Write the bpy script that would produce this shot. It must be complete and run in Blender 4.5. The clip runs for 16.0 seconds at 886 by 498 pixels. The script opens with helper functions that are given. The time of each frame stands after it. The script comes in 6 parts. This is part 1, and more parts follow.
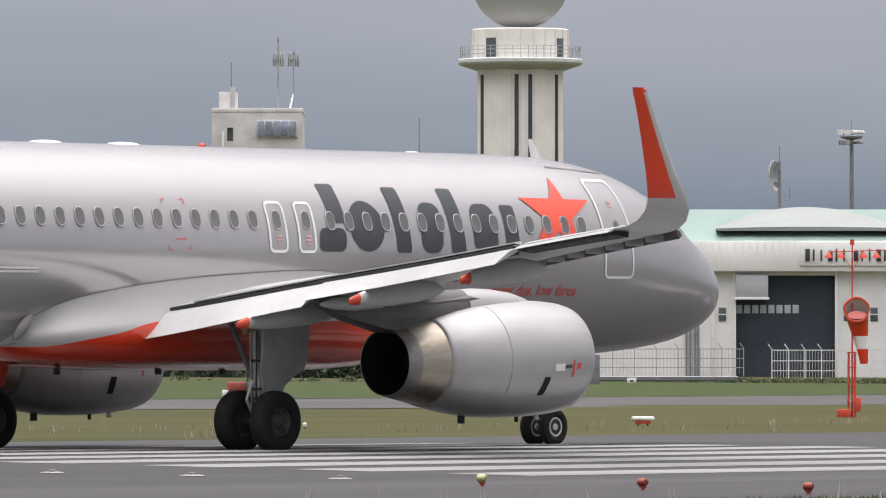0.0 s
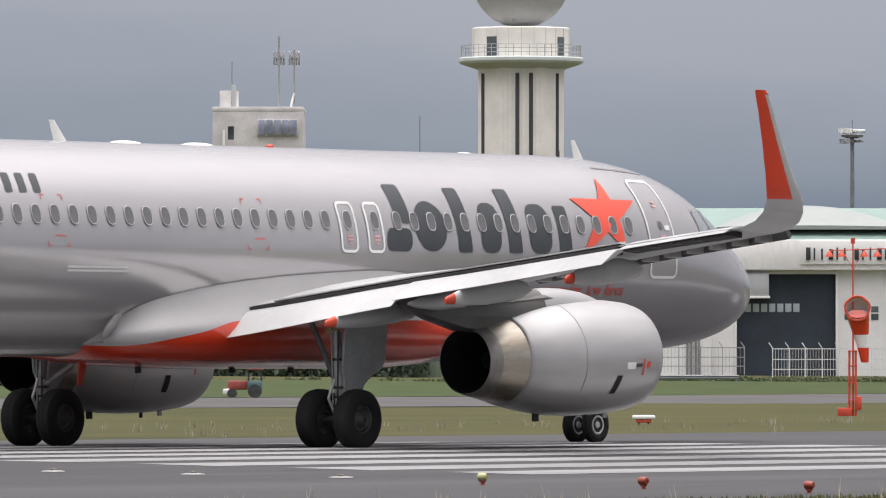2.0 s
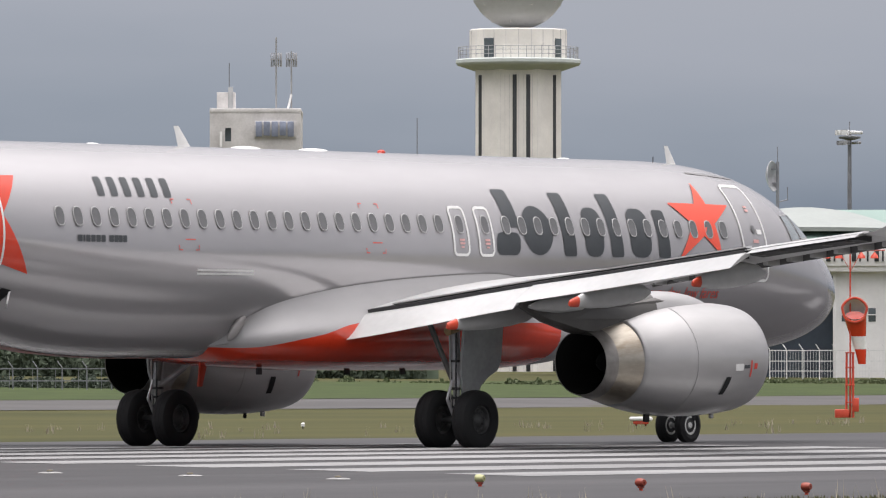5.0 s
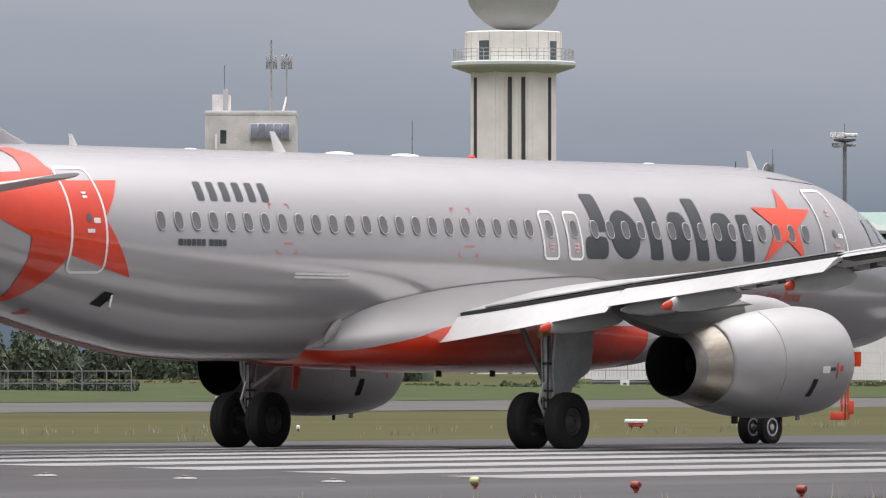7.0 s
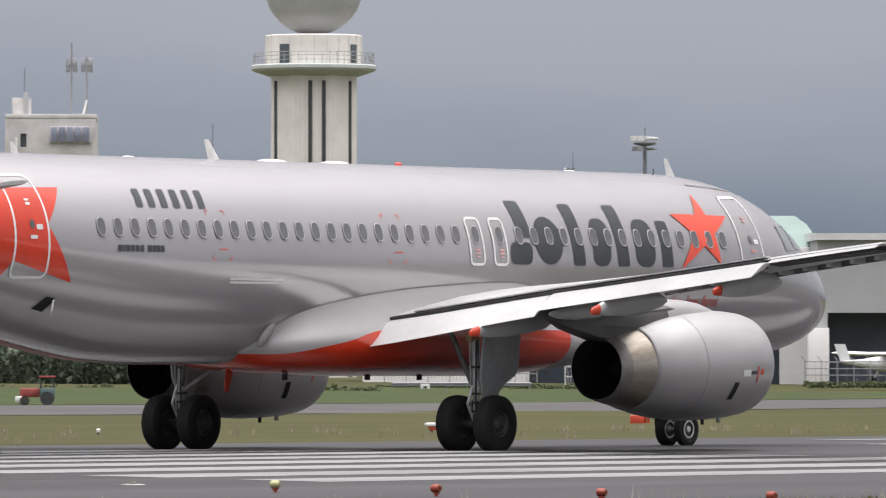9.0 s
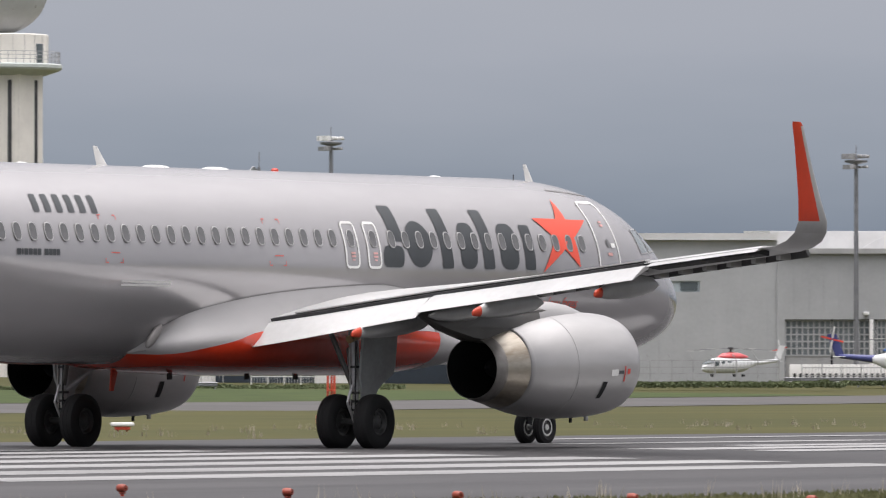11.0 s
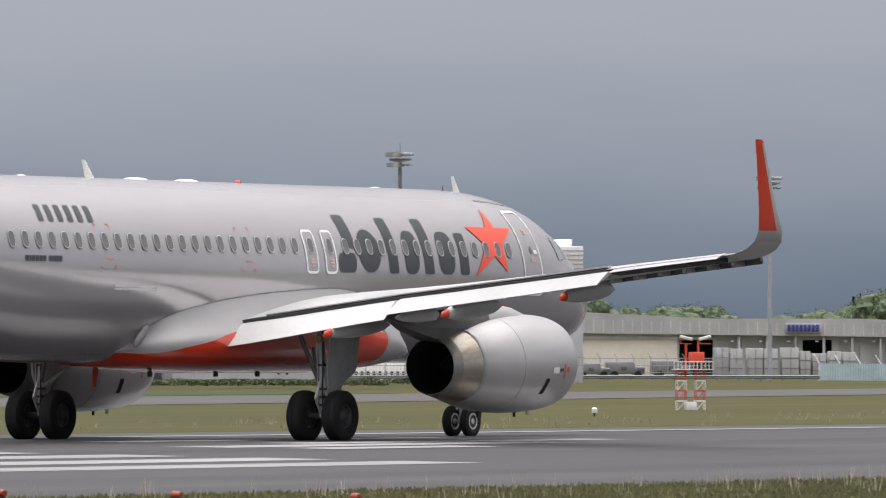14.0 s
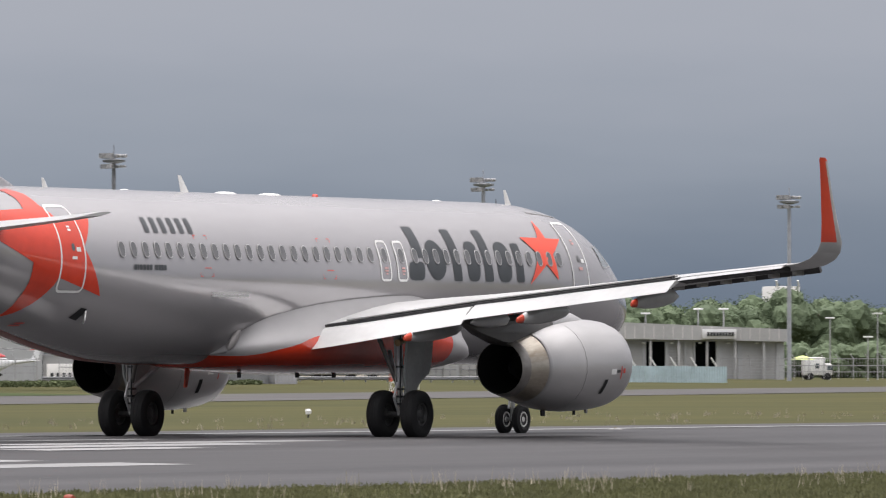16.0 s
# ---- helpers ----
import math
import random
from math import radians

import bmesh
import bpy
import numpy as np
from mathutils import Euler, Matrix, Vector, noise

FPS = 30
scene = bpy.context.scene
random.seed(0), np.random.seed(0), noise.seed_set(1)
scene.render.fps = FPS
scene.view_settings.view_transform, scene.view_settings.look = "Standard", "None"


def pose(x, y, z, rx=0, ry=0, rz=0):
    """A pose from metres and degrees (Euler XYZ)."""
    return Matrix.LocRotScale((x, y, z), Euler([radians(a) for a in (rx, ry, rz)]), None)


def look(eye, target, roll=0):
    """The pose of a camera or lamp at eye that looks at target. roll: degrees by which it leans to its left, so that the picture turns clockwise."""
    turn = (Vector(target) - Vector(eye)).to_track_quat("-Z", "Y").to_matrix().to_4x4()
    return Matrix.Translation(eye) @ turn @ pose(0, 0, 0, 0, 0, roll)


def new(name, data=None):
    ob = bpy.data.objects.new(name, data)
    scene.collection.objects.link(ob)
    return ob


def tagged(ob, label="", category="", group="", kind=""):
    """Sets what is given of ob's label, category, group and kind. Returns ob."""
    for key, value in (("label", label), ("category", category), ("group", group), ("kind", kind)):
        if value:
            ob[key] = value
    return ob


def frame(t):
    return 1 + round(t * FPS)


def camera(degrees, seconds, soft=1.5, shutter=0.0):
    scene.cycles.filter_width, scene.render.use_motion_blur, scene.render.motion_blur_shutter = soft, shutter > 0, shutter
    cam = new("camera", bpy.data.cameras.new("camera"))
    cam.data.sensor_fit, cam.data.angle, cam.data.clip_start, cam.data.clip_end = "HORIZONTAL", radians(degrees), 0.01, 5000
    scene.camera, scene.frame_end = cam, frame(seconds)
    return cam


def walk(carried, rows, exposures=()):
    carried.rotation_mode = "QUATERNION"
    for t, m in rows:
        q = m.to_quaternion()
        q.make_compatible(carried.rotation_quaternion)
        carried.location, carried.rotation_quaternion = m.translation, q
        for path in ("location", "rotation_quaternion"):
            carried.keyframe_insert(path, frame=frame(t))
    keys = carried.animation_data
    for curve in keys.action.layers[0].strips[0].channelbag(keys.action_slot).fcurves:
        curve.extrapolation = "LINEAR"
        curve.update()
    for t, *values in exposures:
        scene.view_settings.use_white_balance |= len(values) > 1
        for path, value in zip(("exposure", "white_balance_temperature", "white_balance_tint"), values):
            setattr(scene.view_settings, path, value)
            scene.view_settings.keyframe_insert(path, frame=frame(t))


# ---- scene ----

EYE_HEIGHT = 1.64
cam = camera(5.933, 16.0, soft=1.15, shutter=0.35)


def aim(pan, tilt):
    """The tripod head: degrees to the right of +Y and upwards."""
    return pose(0, 0, EYE_HEIGHT, 90 + tilt, 0, -pan)


# seconds, pan, tilt
walk(cam, [(t, aim(a, b)) for t, a, b in [
    (0, 0.001, 0.772), (0.5, 0.001, 0.767), (1, 0.001, 0.76), (1.5, 0.001, 0.76), (2, -0.004, 0.763),
    (2.5, -0.004, 0.763), (3, 0.004, 0.763), (3.5, 0.007, 0.771), (4, 0.001, 0.768), (6.5, 0.042, 0.788),
    (7, 0.047, 0.79), (7.5, 0.178, 0.792), (8, 0.64, 0.794), (8.5, 0.993, 0.809), (9, 1.385, 0.813),
    (9.5, 1.89, 0.814), (10, 2.444, 0.825), (12.5, 4.997, 0.774), (13, 5.545, 0.792), (13.5, 6.121, 0.792),
    (14, 6.544, 0.797), (14.5, 6.948, 0.803), (15, 7.278, 0.786), (15.5, 7.918, 0.787), (16, 8.462, 0.807),
]])

# taxiing aircraft: seconds, x, y of the main gear's middle on the ground, heading
TAXI = [
    (0, -6.36, 165.32, 48.22), (0.5, -6.02, 165.67, 49.2), (1, -5.67, 166.13, 49.96), (1.5, -5.33, 166.51, 50.63),
    (2, -4.98, 166.89, 51.23), (2.5, -4.63, 167.3, 51.81), (3, -4.26, 167.81, 52.11), (3.5, -3.88, 168.35, 52.3),
    (4, -3.51, 168.91, 52.47), (6.5, -1.3, 171.74, 52.49), (7, -0.78, 172.31, 52.52), (7.5, -0.22, 172.99, 52.49),
    (8, 0.39, 173.77, 52.45), (8.5, 1.08, 174.7, 52.4), (9, 1.86, 175.66, 52.4), (9.5, 2.73, 176.66, 52.43),
    (10, 3.71, 177.86, 52.5), (12.5, 10.46, 186.62, 52.93), (13, 12.2, 188.79, 53.02), (13.5, 14.14, 191.31, 52.96),
    (14, 16.24, 194.09, 52.88), (14.5, 18.51, 197.06, 52.73), (15, 20.98, 200.25, 52.58), (15.5, 23.6, 203.55, 52.47),
    (16, 26.38, 206.93, 52.44),
]

# ---- light ----
world = bpy.data.worlds.new("overcast_sky")
scene.world = world
world.use_nodes = True
wn, wl = world.node_tree.nodes, world.node_tree.links
wn.clear()
SUN_HIGH, SUN_ROUND = radians(83), radians(200)


def world_node(kind, **values):
    node = wn.new(kind)
    for key, value in values.items():
        node.inputs[key].default_value = value
    return node


sky = wn.new("ShaderNodeTexSky")
sky.sky_type, sky.sun_disc, sky.sun_elevation, sky.sun_rotation = "NISHITA", False, SUN_HIGH, SUN_ROUND
where = wn.new("ShaderNodeTexCoord")
split = wn.new("ShaderNodeSeparateXYZ")
wl.new(where.outputs["Generated"], split.inputs[0])
stretch = world_node("ShaderNodeMapping", Scale=(14, 14, 60))
wl.new(where.outputs["Generated"], stretch.inputs[0])
billow = world_node("ShaderNodeTexNoise", Scale=0.9, Detail=4, Roughness=0.5)
wl.new(stretch.outputs[0], billow.inputs["Vector"])
lift = wn.new("ShaderNodeMath")
lift.operation = "MULTIPLY_ADD"
lift.inputs[1].default_value = 0.022
wl.new(billow.outputs["Fac"], lift.inputs[0])
wl.new(split.outputs["Z"], lift.inputs[2])
cloud = wn.new("ShaderNodeValToRGB")
for place, colour in ((0.0, (0.10, 0.14, 0.20)), (0.014, (0.11, 0.15, 0.215)), (0.025, (0.17, 0.212, 0.282)), (0.038, (0.290, 0.327, 0.398)), (0.052, (0.385, 0.407, 0.474)),
                      (0.080, (0.455, 0.46, 0.505)), (0.25, (0.49, 0.49, 0.53)), (0.55, (1.0, 0.975, 1.01)), (1.0, (4.7, 4.5, 4.55))):
    stop = cloud.color_ramp.elements[0] if place == 0 else cloud.color_ramp.elements[-1] if place == 1 else cloud.color_ramp.elements.new(place)
    stop.color = (*colour, 1)
wl.new(lift.outputs[0], cloud.inputs[0])
mixed = wn.new("ShaderNodeMix")
mixed.data_type = "RGBA"
mixed.inputs[0].default_value = 0.94
dim = wn.new("ShaderNodeVectorMath")
dim.operation = "SCALE"
dim.inputs["Scale"].default_value = 0.1
wl.new(sky.outputs[0], dim.inputs[0])
wl.new(dim.outputs[0], mixed.inputs[6])
wl.new(cloud.outputs[0], mixed.inputs[7])
glow = world_node("ShaderNodeBackground", Strength=1.0)
wl.new(mixed.outputs[2], glow.inputs[0])
wl.new(glow.outputs[0], wn.new("ShaderNodeOutputWorld").inputs[0])

sun = new("sun", bpy.data.lights.new("sun", "SUN"))
sun.data.energy, sun.data.angle, sun.data.color = 1.35, radians(25), (1.0, 0.97, 0.93)
sun.matrix_world = look((math.sin(SUN_ROUND) * 12, math.cos(SUN_ROUND) * 12, 104), (0, 0, 0))
scene.view_settings.exposure = 0.0


# ---- materials ----
def material(name, colour, rough=0.5, metal=0.0, spots=0.12, size=1.0, fine=12.0, bump=0.0, bump_size=40.0, second=None, coat=0.0, island=0.0, stretch=(1, 1, 1), turn=0.0, shine=0.5):
    """A surface with grain at two scales: large stains and fine speckle, both in metres."""
    m = bpy.data.materials.new(name)
    m.use_nodes = True
    n, l = m.node_tree.nodes, m.node_tree.links
    b = n["Principled BSDF"]
    b.inputs["Metallic"].default_value = metal
    b.inputs["Coat Weight"].default_value = coat
    b.inputs["Specular IOR Level"].default_value = shine
    at = n.new("ShaderNodeTexCoord")
    mp = n.new("ShaderNodeMapping")
    mp.vector_type = "TEXTURE"
    mp.inputs["Scale"].default_value = [1 / q for q in stretch]
    mp.inputs["Rotation"].default_value[2] = turn
    l.new(at.outputs["Object"], mp.inputs[0])
    big, small = n.new("ShaderNodeTexNoise"), n.new("ShaderNodeTexNoise")
    big.inputs["Scale"].default_value, big.inputs["Detail"].default_value = size, 5
    small.inputs["Scale"].default_value, small.inputs["Detail"].default_value = fine, 3
    for tex in (big, small):
        l.new(mp.outputs[0], tex.inputs["Vector"])
    both = n.new("ShaderNodeMath")
    both.operation = "MULTIPLY_ADD"
    both.inputs[1].default_value = 0.35
    l.new(small.outputs["Fac"], both.inputs[0])
    l.new(big.outputs["Fac"], both.inputs[2])
    ramp = n.new("ShaderNodeValToRGB")
    dark = second if second else tuple(c * (1 - 2.2 * spots) for c in colour)
    light = colour if second else tuple(min(1, c * (1 + spots)) for c in colour)
    ramp.color_ramp.elements[0].position, ramp.color_ramp.elements[0].color = 0.42, (*dark, 1)
    ramp.color_ramp.elements[1].position, ramp.color_ramp.elements[1].color = 0.92, (*light, 1)
    l.new(both.outputs[0], ramp.inputs[0])
    out = ramp.outputs[0]
    if island:
        info, hue = n.new("ShaderNodeObjectInfo"), n.new("ShaderNodeHueSaturation")
        geo = n.new("ShaderNodeNewGeometry")
        add = n.new("ShaderNodeMath")
        add.operation = "ADD"
        l.new(info.outputs["Random"], add.inputs[0])
        l.new(geo.outputs["Random Per Island"], add.inputs[1])
        span = n.new("ShaderNodeMapRange")
        span.inputs[2].default_value = 2.0
        span.inputs[3].default_value, span.inputs[4].default_value = 1 - island, 1 + island
        l.new(add.outputs[0], span.inputs[0])
        l.new(span.outputs[0], hue.inputs["Value"])
        l.new(out, hue.inputs["Color"])
        out = hue.outputs[0]
    l.new(out, b.inputs["Base Color"])
    gloss = n.new("ShaderNodeMapRange")
    gloss.inputs[3].default_value, gloss.inputs[4].default_value = max(0.02, rough - 0.08), min(1, rough + 0.1)
    l.new(big.outputs["Fac"], gloss.inputs[0])
    l.new(gloss.outputs[0], b.inputs["Roughness"])
    if bump:
        relief, push = n.new("ShaderNodeTexNoise"), n.new("ShaderNodeBump")
        relief.inputs["Scale"].default_value = bump_size
        push.inputs["Strength"].default_value, push.inputs["Distance"].default_value = bump, 0.02
        l.new(mp.outputs[0], relief.inputs["Vector"])
        l.new(relief.outputs["Fac"], push.inputs["Height"])
        l.new(push.outputs[0], b.inputs["Normal"])
    return m


SILVER = material("silver_paint", (0.425, 0.413, 0.420), 0.19, 0.5, 0.035, 0.5, 3, coat=0.22, stretch=(0.3, 1, 1.6))
FAIRING_SILVER = material("satin_fairing_paint", (0.40, 0.392, 0.394), 0.42, 0.2, 0.05, 0.6, 5, stretch=(0.4, 1, 1))
SILVER_DIRTY = material("sooty_silver_paint", (0.220, 0.209, 0.204), 0.45, 0.25, 0.2, 0.9, 8, stretch=(0.5, 1, 1))
WING_GREY = material("wing_grey_paint", (0.430, 0.430, 0.430), 0.4, 0.15, 0.1, 0.8, 8)
FLAP_GREY = material("pale_flap_paint", (0.464, 0.464, 0.464), 0.35, 0.15, 0.08, 0.6, 6)
# near-black that also stands in for shade in the flap gaps
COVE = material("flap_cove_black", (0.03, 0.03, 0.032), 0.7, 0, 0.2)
# deepened for the belly's shade; STAR_RED is the lighter, lit copy
ORANGE = material("orange_red_paint", (0.612, 0.045, 0.016), 0.18, 0, 0.08, 0.8, 6, coat=0.4)
STAR_RED = material("lit_salmon_decal", (0.736, 0.087, 0.051), 0.5, 0, 0.04, 0.8, 6)
FADED_RED = material("faded_red_print", (0.60, 0.33, 0.31), 0.5, 0, 0.1)
LIP_GREY = material("sooty_nozzle_lip", (0.36, 0.34, 0.32), 0.42, 0.6, 0.2, 1.2, 8)
ORANGE_TIP = material("orange_red_cap", (0.495, 0.053, 0.022), 0.45, 0, 0.1)
RED_SHARK = material("red_sharklet_paint", (0.684, 0.057, 0.019), 0.35, 0, 0.06, 0.8, 6, coat=0.3)
CHARCOAL = material("charcoal_lettering", (0.045, 0.05, 0.055), 0.4, 0, 0.1)
WHITE_LINE = material("white_marking", (0.697, 0.697, 0.680), 0.45, 0, 0.05)
PANEL_LINE = material("panel_seam", (0.17, 0.165, 0.165), 0.6, 0, 0.1)
RED_MARK = material("red_marking", (0.55, 0.06, 0.04), 0.5, 0, 0.1)
WINDOW_RIM = material("window_rim_grey", (0.36, 0.355, 0.355), 0.4, 0.3, 0.06)
WINDOW_GLASS = material("cabin_glass", (0.110, 0.110, 0.113), 0.12, 0, 0.1, coat=0.5)
COCKPIT_GLASS = material("cockpit_glass", (0.20, 0.23, 0.24), 0.08, 0, 0.05, coat=0.8)
NACELLE = material("nacelle_silver", (0.445, 0.436, 0.434), 0.33, 0.42, 0.10, 0.7, 5, coat=0.15, stretch=(0.25, 1, 1))
NOZZLE = material("heat_stained_titanium", (0.58, 0.54, 0.47), 0.3, 0.85, 0.2, 1.4, 9, second=(0.30, 0.25, 0.19), stretch=(0.4, 2, 2))
SOOT = material("soot_black", (0.008, 0.008, 0.009), 0.85, 0, 0.2)
# soot, and the shade under the wing, both put into this grey
PYLON_GREY = material("sooty_shaded_grey", (0.140, 0.133, 0.126), 0.42, 0.2, 0.2, 1.0, 7, second=(0.056, 0.052, 0.049), stretch=(0.4, 1, 1))
RUBBER = material("tyre_rubber", (0.009, 0.009, 0.010), 0.85, 0, 0.2, 3, 30)
HUB_DARK = material("wheel_hub_grey", (0.07, 0.07, 0.07), 0.5, 0.5, 0.2, 5, 30)
HUB_PALE = material("wheel_hub_pale", (0.55, 0.55, 0.53), 0.4, 0.3, 0.15, 5, 30)
STRUT = material("strut_steel", (0.50, 0.50, 0.51), 0.35, 0.3, 0.15, 3, 20)
GEAR_DOOR = material("gear_door_grey", (0.351, 0.364, 0.364), 0.45, 0.1, 0.12, 1.5, 12)
RIM_RING = material("rim_ring_pale", (0.6, 0.6, 0.58), 0.4, 0.3, 0.1, 5, 30)
# soot streaks, with under-wing shade added to the colour
SOOT_SHADED = material("soot_shaded_silver", (0.156, 0.150, 0.143), 0.38, 0.25, 0.1, 0.6, 5, second=(0.049, 0.046, 0.042), stretch=(0.3, 1, 1))
BRASS = material("dull_brass", (0.36, 0.25, 0.13), 0.4, 0.7, 0.2, 4, 20)
SEAM_SOFT = material("soft_seam", (0.36, 0.355, 0.355), 0.5, 0.3, 0.05)
# slat grey darkened to hold the shade under the wing
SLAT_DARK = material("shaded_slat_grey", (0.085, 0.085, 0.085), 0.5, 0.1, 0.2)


# ---- building helpers ----
def link(name, bm, mat, smooth=30):
    """One mesh object from a bmesh; mat is one material or several."""
    bmesh.ops.recalc_face_normals(bm, faces=bm.faces)
    me = bpy.data.meshes.new(name)
    bm.to_mesh(me)
    bm.free()
    for m in mat if isinstance(mat, (list, tuple)) else (mat,):
        me.materials.append(m)
    if smooth:
        me.shade_smooth()
        me.set_sharp_from_angle(angle=radians(smooth))
    return new(name, me)


def part(name, bm, mat, parent, label="", smooth=30):
    ob = link(name, bm, mat, smooth)
    ob.parent = parent
    if label:
        ob["label"] = label
    return ob


def thing(name, label, category, m=None, group="", kind=""):
    ob = new(name)
    ob.matrix_basis = m or Matrix()
    ob.empty_display_size = 0.3
    return tagged(ob, label, category, group, kind)


def box(bm, x0, x1, y0, y1, z0, z1, m=None, bevel=0.0, mat=0):
    made = bmesh.ops.create_cube(bm, size=1.0)["verts"]
    for v in made:
        v.co = Vector(((x0 + x1) / 2 + v.co.x * (x1 - x0), (y0 + y1) / 2 + v.co.y * (y1 - y0), (z0 + z1) / 2 + v.co.z * (z1 - z0)))
        if m:
            v.co = m @ v.co
    faces = {f for v in made for f in v.link_faces}
    for f in faces:
        f.material_index = mat
    if bevel:
        bmesh.ops.bevel(bm, geom=list({e for v in made for e in v.link_edges}), offset=bevel, segments=2, affect="EDGES", profile=0.5)
    return bm


def boxed(*a, **k):
    return box(bmesh.new(), *a, **k)


def tube(bm, a, b, r, r2=None, sides=10, mat=0):
    """A round bar from a to b."""
    a, b = Vector(a), Vector(b)
    m = Matrix.Translation((a + b) / 2) @ (b - a).to_track_quat("Z", "Y").to_matrix().to_4x4()
    made = bmesh.ops.create_cone(bm, cap_ends=True, segments=sides, radius1=r, radius2=r if r2 is None else r2, depth=(b - a).length, matrix=m)["verts"]
    for f in {f for v in made for f in v.link_faces}:
        f.material_index = mat
    return bm


def tubed(*a, **k):
    return tube(bmesh.new(), *a, **k)


def loft(rings, closed=True, caps=True, bm=None, mat=0):
    bm = bm or bmesh.new()
    rows = [[bm.verts.new(p) for p in ring] for ring in rings]
    n = len(rows[0])
    for a, b in zip(rows, rows[1:]):
        for i in range(n if closed else n - 1):
            f = bm.faces.new((a[i], a[(i + 1) % n], b[(i + 1) % n], b[i]))
            f.material_index = mat
    if caps and closed:
        for row in (rows[0], rows[-1]):
            bm.faces.new(row).material_index = mat
    return bm


def spun(profile, axis="X", sides=32, bm=None, mat=0, caps=False):
    """Turn (along, radius) pairs round an axis."""
    rings = []
    for along, r in profile:
        ring = []
        for k in range(sides):
            a = 2 * math.pi * k / sides
            c, s = r * math.cos(a), r * math.sin(a)
            ring.append((along, c, s) if axis == "X" else (c, along, s) if axis == "Y" else (c, s, along))
        rings.append(ring)
    return loft(rings, True, caps, bm, mat)


def glide(xs, ys):
    """A smooth curve through the points, with no overshoot."""
    xs, ys = np.array(xs, float), np.array(ys, float)
    h, d = np.diff(xs), np.diff(ys) / np.diff(xs)
    m = np.zeros(len(xs))
    m[0], m[-1] = d[0], d[-1]
    for i in range(1, len(xs) - 1):
        if d[i - 1] * d[i] > 0:
            w1, w2 = 2 * h[i] + h[i - 1], h[i] + 2 * h[i - 1]
            m[i] = (w1 + w2) / (w1 / d[i - 1] + w2 / d[i])

    def f(x):
        x = min(max(x, xs[0]), xs[-1])
        i = min(int(np.searchsorted(xs, x, "right")) - 1, len(h) - 1)
        t = (x - xs[i]) / h[i]
        return float((1 + 2 * t) * (1 - t) ** 2 * ys[i] + t * (1 - t) ** 2 * h[i] * m[i] + t * t * (3 - 2 * t) * ys[i + 1] + t * t * (t - 1) * h[i] * m[i + 1])
    return f


# ---- the ground: runway axes (u along, v across), crowned pavement ----
HEADING = radians(52.5)
CROWN = 103.0


def runway(u, v, z=0.0):
    """World place of a point u metres along and v metres across the runway."""
    return Vector((u * math.cos(HEADING) - v * math.sin(HEADING), u * math.sin(HEADING) + v * math.cos(HEADING), z))


ground_profile = glide([-4000, 40, 70, 79, 98, 103, 108, 126, 140, 200, 262, 300, 330, 360, 420, 700, 5000],
                       [-0.4, -0.36, -0.33, -0.24, -0.02, 0.0, -0.01, -0.07, -0.14, -0.5, -0.66, -0.22, 0.1, 0.5, 0.9, 1.3, 4.0])


def floor_at(x, y):
    """The ground's height: level with the runway near by, skewed and rising eastwards beyond."""
    u, v = x * math.cos(HEADING) + y * math.sin(HEADING), -x * math.sin(HEADING) + y * math.cos(HEADING)
    far = min(1, max(0, (v - 150) / 100))
    return ground_profile(v - 0.2 * max(-400, min(500, u - 365)) * far) + 0.005 * min(150, max(0, x - 15)) * far


def strip(name, v0, v1, u0, u1, mat, lift=0.0, step=3.0, along=12, skew=0.0, skew_far=None, kind="structure", label="", category=""):
    vs = sorted({v0, v1, *(v for v in (-1500, -500, -100, 0, 500, 560, 640, 800, 1200, 2500) if v0 < v < v1), *(q for q in np.arange(max(v0, 40), min(v1, 460), step).tolist())})
    us = [u0 + (u1 - u0) * i / along for i in range(along + 1)]
    slant = lambda v: skew if skew_far is None else skew + (skew_far - skew) * (v - v0) / (v1 - v0)
    rows = [[runway(u, v + (u - 365) * slant(v)) for v in vs] for u in us]
    bm = loft([[(p.x, p.y, floor_at(p.x, p.y) + lift) for p in row] for row in rows], closed=False)
    return tagged(link(name, bm, mat, 60), label, category, kind=kind)


GRASS = material("meadow_turf", (0.077, 0.071, 0.029), 0.95, 0, 0.2, 0.045, 0.9, second=(0.042, 0.045, 0.018), stretch=(1, 1, 1), shine=0.1)
ASPHALT = material("runway_asphalt", (0.050, 0.048, 0.050), 0.60, 0, 0.2, 0.5, 3, second=(0.011, 0.0105, 0.0115), bump=0.12, bump_size=30, shine=0.3, stretch=(0.03, 0.7, 1), turn=HEADING)
TAXI_ASPHALT = material("taxiway_asphalt", (0.081, 0.077, 0.076), 0.8, 0, 0.15, 0.1, 2, shine=0.2)
PAINT = material("runway_paint", (0.288, 0.288, 0.288), 0.7, 0, 0.1, 0.7, 5, shine=0.3, second=(0.161, 0.161, 0.161), stretch=(0.1, 1, 1), turn=HEADING)
BANK = material("green_bank_turf", (0.062, 0.080, 0.030), 0.95, 0, 0.2, 0.25, 2.5, second=(0.030, 0.043, 0.017), shine=0.1)

